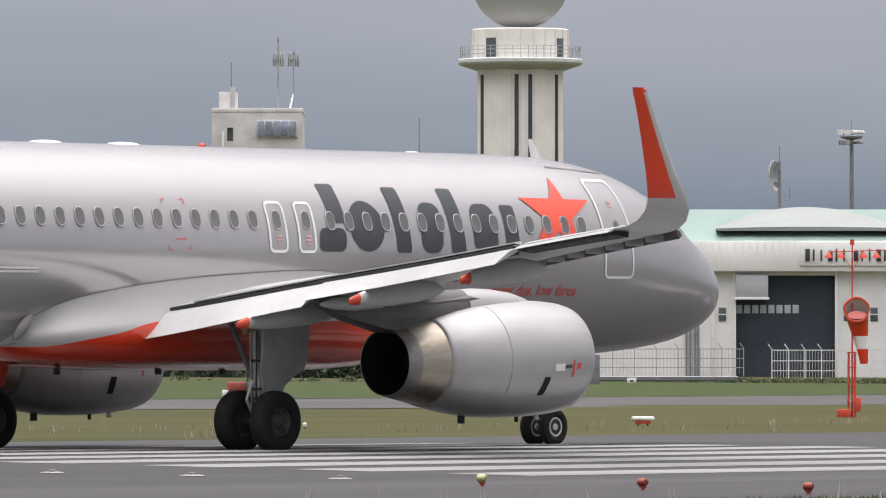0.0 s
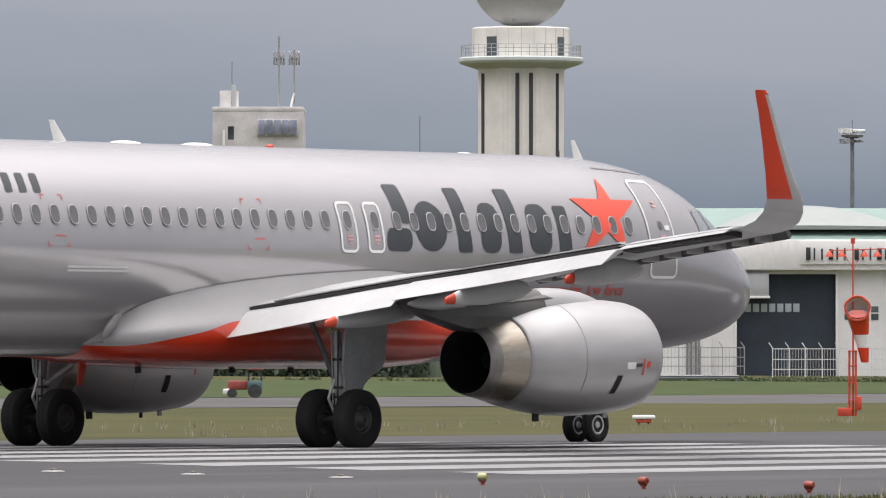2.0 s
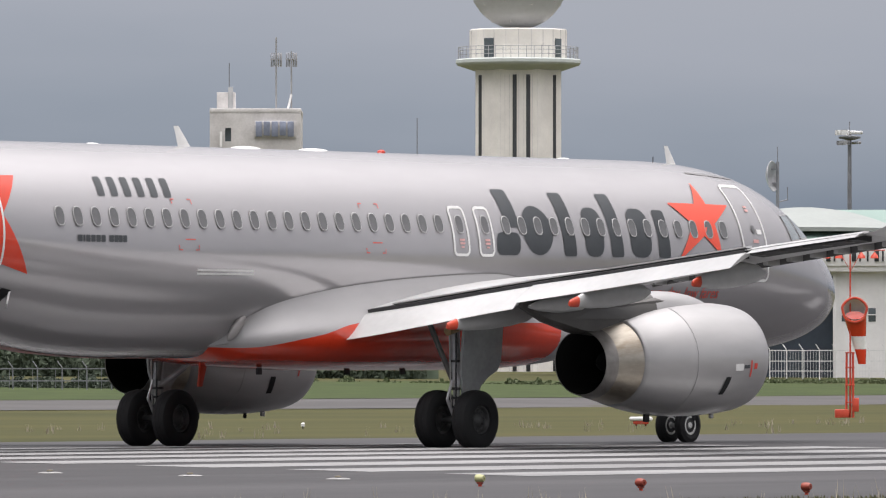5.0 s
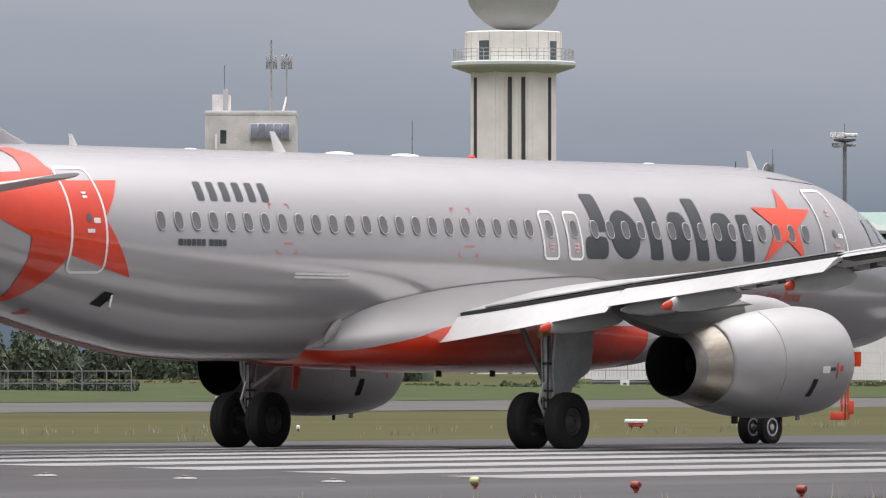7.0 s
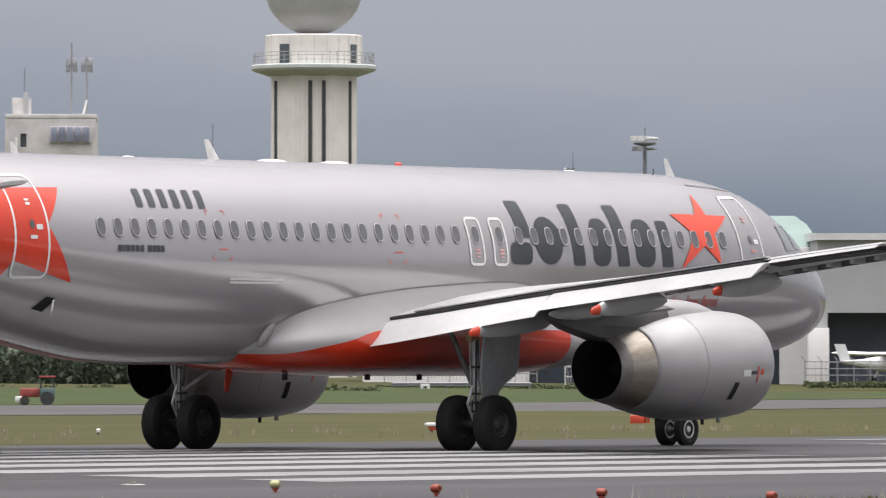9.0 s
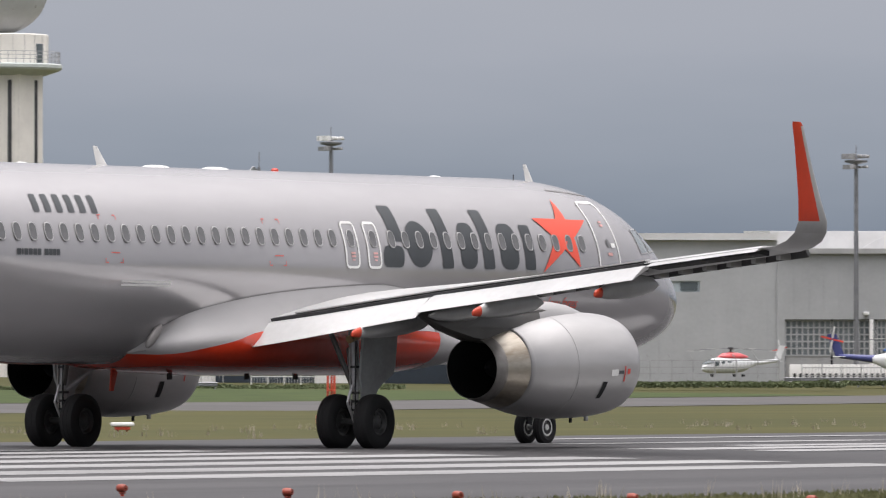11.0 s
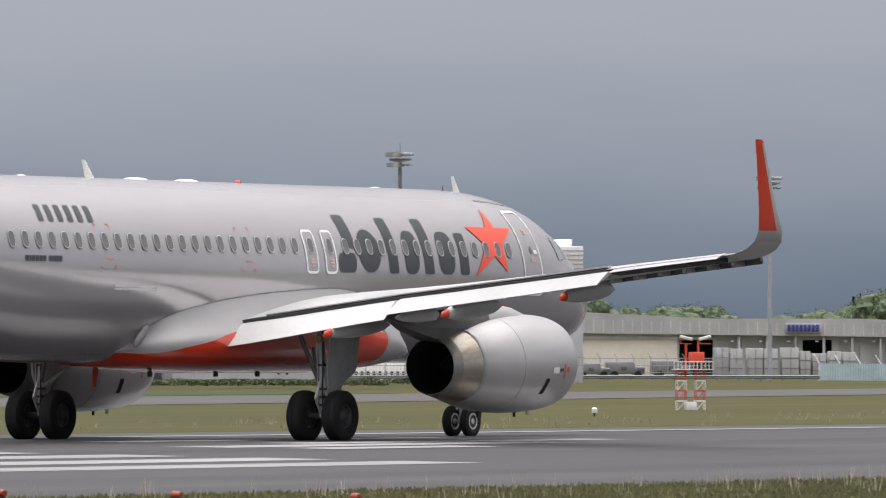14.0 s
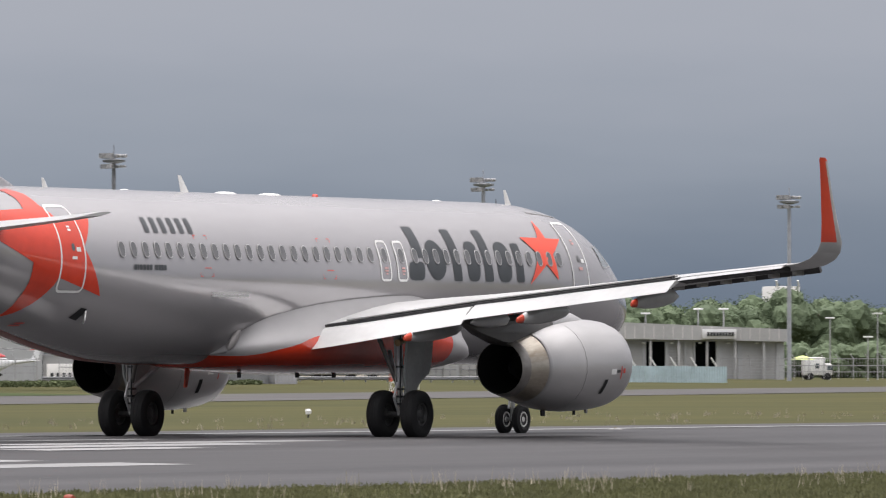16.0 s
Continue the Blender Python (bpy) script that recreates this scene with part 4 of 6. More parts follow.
def wall_with_openings(x0, x1, z0, z1, y, thick, holes):
    """A wall in the plane y with rectangular holes (x0, x1, z0, z1) cut through it."""
    bm = bmesh.new()
    xs = sorted({x0, x1, *(q for h in holes for q in h[:2])})
    zs = sorted({z0, z1, *(q for h in holes for q in h[2:])})
    solid = lambda i, j: 0 <= i < len(xs) - 1 and 0 <= j < len(zs) - 1 and not any(h[0] <= (xs[i] + xs[i + 1]) / 2 <= h[1] and h[2] <= (zs[j] + zs[j + 1]) / 2 <= h[3] for h in holes)
    for i in range(len(xs) - 1):
        for j in range(len(zs) - 1):
            if not solid(i, j):
                continue
            a, b, c, d = xs[i], xs[i + 1], zs[j], zs[j + 1]
            f = [(a, y, c), (b, y, c), (b, y, d), (a, y, d)]
            g = [(x, y + thick, z) for x, _, z in f]
            bm.faces.new([bm.verts.new(p) for p in f])
            bm.faces.new([bm.verts.new(p) for p in reversed(g)])
            for k, (di, dj) in enumerate(((0, -1), (1, 0), (0, 1), (-1, 0))):
                if not solid(i + di, j + dj):
                    bm.faces.new([bm.verts.new(p) for p in (f[k], g[k], g[(k + 1) % 4], f[(k + 1) % 4])])
    bmesh.ops.remove_doubles(bm, verts=bm.verts, dist=0.001)
    return bm


def ribs(name, x0, x1, z0, z1, y, step, parent, mat, deep=0.05):
    """Shallow standing seams of sheet cladding, in one mesh."""
    bm = bmesh.new()
    x = x0 + step
    while x < x1 - 0.01:
        box(bm, x - 0.03, x + 0.03, y - deep, y + 0.02, z0, z1)
        x += step
    return tagged(part(name, bm, mat, parent), kind="stuff")


def bars(parent, b0, b1, e0, e1, d, n, mat, seed=1):
    """Unreadable sign writing as plain bars."""
    rng = random.Random(seed)
    step = (b1 - b0) / n
    for k in range(n):
        w = step * rng.uniform(0.55, 0.85)
        x = east(b0 + k * step, d)
        part("sign_bar", boxed(x, x + w * d / 15130, d - 0.45, d - 0.31, high(e0, d), high(e1 - rng.uniform(0, 2), d), bevel=0.02), mat, parent)


def control_tower():
    d = 820
    cx = east(921, d)
    t = thing("control_tower", "pale tiled control tower with balcony and white radome", "control tower", Matrix.Translation((cx, d, 0)))
    top = high(522, d)
    s = 4.1
    oct_ = [(s, -s * 0.45), (s, s * 0.45), (s * 0.45, s), (-s * 0.45, s), (-s, s * 0.45), (-s, -s * 0.45), (-s * 0.45, -s), (s * 0.45, -s)]
    part("shaft", loft([[(x, y, z) for x, y in oct_] for z in (0, top)]), TOWER_TILE, t, "pale tiled shaft")
    for bx in (-67, -7, 17, 63):
        x = bx * d / 15130
        y = -s if abs(x) < s * 0.45 else -s + (abs(x) - s * 0.45)
        part("dark_strip", boxed(x - 0.19, x + 0.19, y - 0.12, y + 0.5, 1, top - 0.6, bevel=0.03), SIGN_DARK, t, "dark vertical recess strip")
    bm = bmesh.new()
    for k in range(9):
        x = -1.75 + k * 0.44
        box(bm, x - 0.012, x + 0.012, -s - 0.012, -s + 0.02, 1, top - 0.6)
    tagged(part("tile_joint", bm, CONCRETE, t), kind="stuff")
    za, zb = high(519, d), high(540, d)
    part("balcony", spun([(za, 3.9), (za, 4.2), (za + 0.55, 5.85), (za + 0.75, 6.0), (zb - 0.1, 6.0), (zb, 5.9), (zb, 3.8)], "Z", 40), material("pale_green_balcony", (0.54, 0.58, 0.56), 0.6, 0, 0.06), t, "pale green ring balcony", 30)
    bm = bmesh.new()
    for k in range(48):
        a = 2 * math.pi * k / 48
        tube(bm, (5.75 * math.cos(a), 5.75 * math.sin(a), zb), (5.75 * math.cos(a), 5.75 * math.sin(a), zb + 1.15), 0.03, sides=5)
    for z in (0.4, 0.8, 1.15):
        for k in range(24):
            a, b = 2 * math.pi * k / 24, 2 * math.pi * (k + 1) / 24
            tube(bm, (5.75 * math.cos(a), 5.75 * math.sin(a), zb + z), (5.75 * math.cos(b), 5.75 * math.sin(b), zb + z), 0.03, sides=5)
    part("railing", bm, GALV, t, "thin steel balcony railing")
    zc = high(593, d)
    part("cabin", spun([(zb, 4.66), (zc - 0.1, 4.66), (zc, 4.55), (zc, 0.1)], "Z", 24), TOWER_TILE, t, "round tiled cabin", 20)
    for k in range(24):
        a = 2 * math.pi * k / 24
        part("seam", boxed(4.60, 4.69, -0.02, 0.02, zb, zc - 0.1, Matrix.Rotation(a, 4, "Z")), CONCRETE, t)
    for b, w in ((-52, 10), (70, 9)):
        a = math.asin(max(-1, min(1, b * d / 15130 / 4.66))) - math.pi / 2
        m = Matrix.Rotation(a, 4, "Z")
        part("doorway", boxed(4.3, 4.72, -w * 0.054, w * 0.054, zb + 0.1, zb + 1.9, m, 0.02), FAR_GLASS, t, "dark doorway")
    zd = high(680, d)
    bm = bmesh.new()
    bmesh.ops.create_icosphere(bm, subdivisions=4, radius=4.72, matrix=Matrix.Translation((0, 0, zd)))
    part("radome", bm, material("grey_radome_skin", (0.50, 0.51, 0.52), 0.6, 0, 0.06, 0.3, 3), t, "white spherical radome", 60)
    bm = bmesh.new()
    bmesh.ops.create_icosphere(bm, subdivisions=2, radius=4.735, matrix=Matrix.Translation((0, 0, zd)))
    bmesh.ops.wireframe(bm, faces=bm.faces[:], thickness=0.06, use_replace=True)
    part("radome_seam", bm, CONCRETE, t)


def hotel():
    d = 900
    x0, x1 = east(375, d), east(536, d)
    t = thing("hotel", "grey concrete hotel block with rooftop antennas", "building", Matrix.Translation(((x0 + x1) / 2, d, 0)))
    w = (x1 - x0) / 2
    top = high(445, d)
    hole = (east(402, d) - (x0 + x1) / 2, east(413, d) - (x0 + x1) / 2, high(395, d), high(419, d))
    part("wall", wall_with_openings(-w, w, 0, top, 0, 0.4, [hole]), CONCRETE, t)
    part("core", boxed(-w + 0.02, w - 0.02, 0.6, 14, 0, top + 0.35), CONCRETE, t)
    part("window", boxed(hole[0], hole[1], 0.45, 0.55, hole[2], hole[3]), FAR_GLASS, t, "dark window opening")
    part("parapet", boxed(-w - 0.02, w + 0.02, -0.02, 14, top + 0.02, top + 0.5, bevel=0.04), CONCRETE, t)
    part("penthouse", boxed(-w + 0.7, -w + 2.6, 2, 6, top, high(483, d), bevel=0.03), CONCRETE, t)
    part("penthouse", boxed(-w + 1.9, -w + 2.4, 1.6, 2.2, top, high(492, d), bevel=0.03), GREY_WALL, t)
    part("sign_board", boxed(-0.1, 4.3, -0.15, -0.02, high(401, d), high(431, d), bevel=0.03), CONCRETE, t)
    # sign blue is lightened to carry the haze of the distance
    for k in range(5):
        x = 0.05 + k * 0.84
        part("sign_bar", boxed(x, x + 0.66, -0.45, -0.2, high(403 + (k % 2) * 2, d), high(430, d), bevel=0.05), material("hazed_blue_sign", (0.26, 0.29, 0.38), 0.6, 0, 0.2) if k == 0 else bpy.data.materials["hazed_blue_sign"], t)
    part("whip", tubed((-w + 2.0, 2, high(483, d)), (-w + 2.0, 2, high(535, d)), 0.05, sides=6), POLE_GREY, t)
    for b, e in ((492, 580), (519, 555)):
        x = east(b, d) - (x0 + x1) / 2
        part("mast", tubed((x, 1.5, top), (x, 1.5, high(e, d)), 0.09, sides=8), GALV, t, "steel antenna mast")
        for k in (-1, 1):
            for q in (0.30, 0.62):
                part("panel_antenna", boxed(x + k * q * 0.8 - 0.10, x + k * q * 0.8 + 0.10, 1.2 + q, 1.4 + q, high(528, d), high(553, d), bevel=0.04), MAST_PALE if k < 0 else GALV, t)
        part("bracket", boxed(x - 0.6, x + 0.6, 1.4, 1.5, high(540, d), high(542, d)), GALV, t)
    part("stay", tubed((east(511, d) - (x0 + x1) / 2, 1, top), (east(519, d) - (x0 + x1) / 2, 1.4, top + 2), 0.12, sides=6), WHITE_WALL, t)
    part("cabinet", boxed(east(393, d) - (x0 + x1) / 2, east(397, d) - (x0 + x1) / 2, -0.6, -0.2, high(385, d), high(412, d)), WHITE_WALL, t)


def hangar_white():
    d = 700
    X = lambda b: east(b, d)
    Z = lambda e: high(e, d)
    t = thing("hangar", "white hangar with pale green roof and dark open doors", "hangar", group="hangars")
    base = floor_at(X(1400), d) - 0.4
    holes = [(X(1302), X(1478), base - 1, Z(157)), (X(1592), X(1745), base - 1, Z(157))]
    part("wall", wall_with_openings(X(1010), X(1803), base, Z(165), d, 0.4, holes), WHITE_WALL, t, "white sheet cladding")
    part("fascia", boxed(X(1005), X(1806), d - 0.9, d + 0.3, Z(164), Z(218), bevel=0.05), WHITE_WALL, t)
    ribs("rib", X(1005), X(1806), Z(166), Z(216), d - 0.9, 0.62, t, WHITE_WALL)
    ribs("rib", X(1010), X(1302), base, Z(160), d, 0.8, t, WHITE_WALL)
    ribs("rib", X(1478), X(1592), base, Z(160), d, 0.8, t, WHITE_WALL)
    rings = [[(x, d - 0.9, Z(217)), (x, d + 1.5, Z(240)), (x, d + 10, Z(262)), (x, d + 26, Z(284)), (x, d + 40, Z(282)), (x, d + 40, Z(217))] for x in (X(1003), X(1808))]
    part("roof", loft(rings), GREEN_ROOF, t, "pale green sheet roof", 20)
    ring = []
    for k in range(21):
        q = k / 20
        b = 1268 + 336 * q
        ring.append((X(b), Z(243) + 4 * q * (1 - q) * 38 * d / 15130))
    low = Z(240)
    part("vault", loft([[(x, y, low + (z - low) * k) for x, z in ring] + [(X(1604), y, Z(236)), (X(1268), y, Z(236))] for y, k in ((d - 0.2, 0.08), (d + 1.5, 0.45), (d + 4, 0.78), (d + 8, 1.0), (d + 12, 1.05), (d + 20, 0.8))]), DOME_SHEET, t, "pale vaulted roof light", 40)
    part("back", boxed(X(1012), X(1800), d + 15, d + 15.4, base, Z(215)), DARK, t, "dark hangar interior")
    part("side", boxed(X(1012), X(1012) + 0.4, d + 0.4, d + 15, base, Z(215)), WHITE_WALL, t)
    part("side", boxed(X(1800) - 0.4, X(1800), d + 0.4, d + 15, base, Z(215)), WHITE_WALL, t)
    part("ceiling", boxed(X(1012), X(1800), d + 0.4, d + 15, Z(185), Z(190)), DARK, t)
    door = part("sliding_door", boxed(X(1302), X(1478), d + 0.6, d + 0.75, base, Z(158)), DARK_BLUE, t, "navy sliding hangar door")
    for k in range(8):
        b = 1303 + 14.3 * k
        part("pane", boxed(X(b), X(b + 11), d + 0.56, d + 0.62, Z(90), Z(105), bevel=0.02), PALE_GLASS, door)
    part("sliding_door", boxed(X(1592), X(1745), d + 0.6, d + 0.75, base, Z(158)), DARK_BLUE, t, "navy sliding hangar door")
    part("header_box", boxed(X(1302), X(1359), d - 0.7, d + 0.5, Z(117), Z(158), bevel=0.05), GREY_WALL, t, "grey roller door box")
    part("header_lip", boxed(X(1300), X(1361), d - 0.8, d + 0.5, Z(114), Z(118), bevel=0.02), WHITE_WALL, t)
    for b in (1272, 1493, 1540):
        w = part("window", boxed(X(b), X(b + 13), d - 0.06, d + 0.1, Z(76), Z(100), bevel=0.02), FAR_GLASS, t)
        part("frame", boxed(X(b) - 0.06, X(b + 13) + 0.06, d - 0.1, d - 0.04, Z(87), Z(89)), WHITE_WALL, w)
    for b in (1262, 1300, 1480):
        part("pilaster", boxed(X(b) - 0.12, X(b) + 0.12, d - 0.2, d + 0.05, base, Z(165), bevel=0.02), WHITE_WALL, t)
    for b in (1215, 1222, 1230, 1236):
        part("downpipe", boxed(X(b) - 0.07, X(b) + 0.07, d - 0.25, d - 0.05, base, Z(70)), POLE_GREY, t)
    part("sign_board", boxed(X(1415), X(1640), d - 1.05, d - 0.92, Z(174), Z(216), bevel=0.02), WHITE_WALL, t)
    for k in range(15):
        b = 1424 + 13.4 * k + (5 if k > 5 else 0)
        part("sign_bar", boxed(X(b), X(b + (3 if k % 3 else 8)), d - 1.18, d - 1.06, Z(182), Z(204 - (k % 4)), bevel=0.03), SIGN_DARK, t)
    part("mast", tubed((X(1390), d + 12, Z(270)), (X(1390), d + 12, Z(365)), 0.14, sides=8), POLE_GREY, t)
    part("mast", tubed((X(1390), d + 12, Z(360)), (X(1390), d + 12, Z(392)), 0.04, sides=6), POLE_GREY, t)
    dish = spun([(0, 0.02), (0.08, 0.45), (0.26, 0.9), (0.5, 1.26), (0.46, 1.30), (0.2, 0.95), (-0.04, 0.4)], "Y", 24)
    bmesh.ops.transform(dish, matrix=pose(X(1372), d + 11.6, Z(338), 0, 0, 0) @ Matrix.Rotation(radians(66), 4, "Z") @ Matrix.Rotation(radians(180), 4, "Z") @ Matrix.Rotation(radians(4), 4, "X"), verts=dish.verts)
    part("dish", dish, GALV, t, "grey parabolic dish on the mast", 40)
    for e in (325, 350):
        part("bracket", boxed(X(1376), X(1390), d + 11.9, d + 12.1, Z(e), Z(e) + 0.12), POLE_GREY, t)
    part("aerial", tubed((X(1408), d + 12, Z(297)), (X(1408), d + 12, Z(320)), 0.04, sides=6), POLE_GREY, t)
    part("aerial_arm", tubed((X(1390), d + 12, Z(292)), (X(1409), d + 12, Z(297)), 0.05, sides=6), POLE_GREY, t)


def hangar_grey():
    d = 690
    X = lambda b: east(b, d)
    Z = lambda e: high(e, d)
    t = thing("hangar", "grey hangar with white roof edge and dark open door", "hangar", group="hangars")
    base = floor_at(X(2000), d) - 0.6
    part("wall", wall_with_openings(X(1812), X(2292), base, Z(238), d, 0.4, [(X(1830), X(2030), base - 1, Z(102)), (X(2052), X(2160), Z(139), Z(158))]), GREY_WALL, t, "grey sheet cladding")
    ribs("rib", X(2040), X(2290), base, Z(134), d, 1.1, t, GREY_WALL, 0.03)
    part("roof", loft([[(x, d - 0.6, Z(231)), (x, d - 0.6, Z(243)), (x, d + 30, Z(252)), (x, d + 30, Z(231))] for x in (X(1808), X(2296))]), WHITE_ROOF, t, "white roof edge", 20)
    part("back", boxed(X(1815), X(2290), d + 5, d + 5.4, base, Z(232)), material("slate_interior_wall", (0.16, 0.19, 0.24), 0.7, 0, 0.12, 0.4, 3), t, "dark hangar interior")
    part("ceiling", boxed(X(1815), X(2290), d + 0.4, d + 14, Z(115), Z(120)), DARK, t)
    for b in (1813, 2289):
        part("side", boxed(X(b), X(b) + 0.4, d + 0.4, d + 14, base, Z(231)), GREY_WALL, t)
    part("jamb", boxed(X(2016), X(2034), d - 0.15, d + 1.5, base, Z(104), bevel=0.05), material("mauve_grey_jamb", (0.30, 0.29, 0.33), 0.6, 0, 0.06), t)
    part("white_panel", boxed(X(1795), X(1832), d - 0.5, d + 0.2, base, Z(75), bevel=0.05), WHITE_WALL, t)
    part("window", boxed(X(2052), X(2160), d + 0.15, d + 0.25, Z(139), Z(158)), PALE_GLASS, t, "long ribbon window")
    for b0, b1 in ((2052, 2058), (2126, 2156)):
        part("pane", boxed(X(b0), X(b1), d + 0.08, d + 0.14, Z(141), Z(156)), FAR_GLASS, t)
    bars(t, 2004, 2046, 160, 185, d, 3, SIGN_BLUE, 4)
    for b, e in ((1940, 112), (2026, 110), (2040, 112)):
        part("flood_lamp", boxed(X(b), X(b) + 0.5, d - 0.5, d - 0.02, Z(e), Z(e) + 0.3, bevel=0.08), WHITE_STEEL, t)


def hangar_arched():
    d = 740
    X = lambda b: east(b, d)
    Z = lambda e: high(e, d)
    t = thing("hangar", "grey hangar with arched white gable, glazed doors and tall annex", "hangar", group="hangars")
    base = floor_at(X(2500), d) - 0.8
    part("wall", wall_with_openings(X(2298), X(2636), base, Z(212), d, 0.4, [(X(2310), X(2548), base - 1, Z(90))]), GREY_WALL, t, "grey sheet cladding")
    ribs("rib", X(2300), X(2634), Z(95), Z(210), d, 1.3, t, GREY_WALL, 0.03)
    part("roof", loft([[(x, d - 0.5, Z(207)), (x, d - 0.5, Z(216)), (x, d + 26, Z(216)), (x, d + 26, Z(207))] for x in (X(2296), X(2638))]), GREY_ROOF, t, "", 20)
    # arched gable behind the parapet
    arch = []
    for k in range(25):
        q = k / 24
        arch.append((X(2452) + (X(2636) - X(2452)) * q, Z(212) + (1 - (2 * q - 1) ** 2) * 36 * d / 15130))
    part("gable", loft([[(x, y, z) for x, z in arch] + [(X(2636), y, Z(205)), (X(2452), y, Z(205))] for y in (d + 6, d + 6.4)]), WHITE_ROOF, t, "white arched gable", 30)
    part("vault", loft([[(x, y, z + 0.12) for x, z in arch] + [(X(2636), y, Z(205)), (X(2452), y, Z(205))] for y in (d + 6.5, d + 30)]), WHITE_ROOF, t, "", 30)
    part("wing_roof", loft([[(X(b), d + 6.2, z0), (X(b), d + 6.2, z1), (X(b), d + 30, z1 + 0.4), (X(b), d + 30, z0)] for b, z0, z1 in ((2296, Z(207), Z(249)), (2546, Z(207), Z(249)))]), WHITE_ROOF, t, "", 20)
    for b in (2514, 2556):
        w = part("window", boxed(X(b), X(b + 28), d + 5.85, d + 6.05, Z(214), Z(228), bevel=0.02), FAR_GLASS, t)
        for q in range(1, 6):
            part("mullion", boxed(X(b + 28 * q / 6) - 0.025, X(b + 28 * q / 6) + 0.025, d + 5.8, d + 5.9, Z(214), Z(228)), WHITE_WALL, w)
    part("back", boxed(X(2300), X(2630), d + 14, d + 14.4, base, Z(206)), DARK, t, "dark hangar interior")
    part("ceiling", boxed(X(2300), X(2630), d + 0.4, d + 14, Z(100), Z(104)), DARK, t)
    part("side", boxed(X(2299), X(2299) + 0.4, d + 0.4, d + 14, base, Z(206)), GREY_WALL, t)
    # glazed sliding doors
    for b0, b1 in ((2312, 2392), (2396, 2470), (2474, 2536)):
        leaf = part("sliding_door", boxed(X(b0), X(b1), d + 0.5, d + 0.62, base, Z(26)), GREY_ROOF, t, "glazed sliding hangar door")
        part("glass", boxed(X(b0), X(b1), d + 0.53, d + 0.58, Z(26), Z(88)), DOOR_GLASS, leaf)
        for k in range(9):
            b = b0 + (b1 - b0) * k / 8
            part("mullion", boxed(X(b) - 0.07, X(b) + 0.07, d + 0.42, d + 0.52, Z(26), Z(88)), GREY_WALL, leaf)
        for k in range(6):
            e = 26 + 62 * k / 5
            part("mullion", boxed(X(b0), X(b1), d + 0.44, d + 0.50, Z(e) - 0.07, Z(e) + 0.07), GREY_WALL, leaf)
    part("white_wall", boxed(X(2306), X(2500), d - 6, d - 5.7, base, Z(10), bevel=0.03), WHITE_WALL, t, "low white wall with openings")
    for k in range(18):
        part("opening", boxed(X(2312 + 10.4 * k), X(2317 + 10.4 * k), d - 6.06, d - 5.98, Z(-14), Z(-6)), SIGN_DARK, t)
    for b in (2462, 2536):
        part("post", boxed(X(b) - 0.15, X(b) + 0.15, d - 0.6, d - 0.2, base, Z(90), bevel=0.03), WHITE_WALL, t)
    for b in (2448, 2527, 2599):
        part("flood_lamp", boxed(X(b), X(b) + 0.5, d - 0.5, d - 0.02, Z(97), Z(97) + 0.32, bevel=0.08), WHITE_STEEL, t)
    bars(t, 2520, 2628, 140, 168, d, 8, SIGN_DARK, 7)
    bars(t, 2534, 2628, 121, 142, d, 9, SIGN_BLUE, 8)
    # annex tower
    part("annex", boxed(X(2636), X(2716), d + 2, d + 16, base, Z(172)), GREY_WALL, t)
    part("annex_side", boxed(X(2714), X(2752), d - 3, d + 16, base, Z(178), bevel=0.05), material("pale_mauve_wall", (0.50, 0.50, 0.54), 0.6, 0, 0.06), t)
    part("annex_head", boxed(X(2634), X(2752), d - 3.2, d + 16, Z(170), Z(216), bevel=0.06), WHITE_ROOF, t)
    ribs("rib", X(2634), X(2752), Z(172), Z(215), d - 3.2, 0.9, t, WHITE_ROOF, 0.03)
    for k in range(5):
        part("seam", boxed(X(2634), X(2752), d - 3.24, d - 3.18, Z(176 + 8 * k), Z(176 + 8 * k) + 0.06), GREY_ROOF, t)
    for e0, e1 in ((84, 114), (22, 38)):
        for k in range(5):
            b = 2640 + 14.6 * k
            w = part("window", boxed(X(b), X(b + 12.4), d + 1.9, d + 2.1, Z(e0), Z(e1), bevel=0.02), PALE_GLASS if k % 2 else FAR_GLASS, t)
            part("frame", boxed(X(b) - 0.08, X(b + 12.6) + 0.04, d + 1.85, d + 1.95, Z(e1), Z(e1) + 0.12), WHITE_WALL, w)
    for b, w, h_ in ((2648, 14, 24), (2690, 22, 16), (2720, 28, 18)):
        part("roof_unit", boxed(X(b), X(b + w), d + 3, d + 6, Z(214), Z(216 + h_ * 0.8), bevel=0.05), WHITE_WALL, t, "rooftop air unit")
    tank = bmesh.new()
    bmesh.ops.create_cone(tank, cap_ends=True, segments=20, radius1=0.75, radius2=0.7, depth=1.5, matrix=Matrix.Translation((X(2680), d + 4, Z(231))))
    part("roof_tank", tank, PALE_GLASS, t, "pale round rooftop tank")


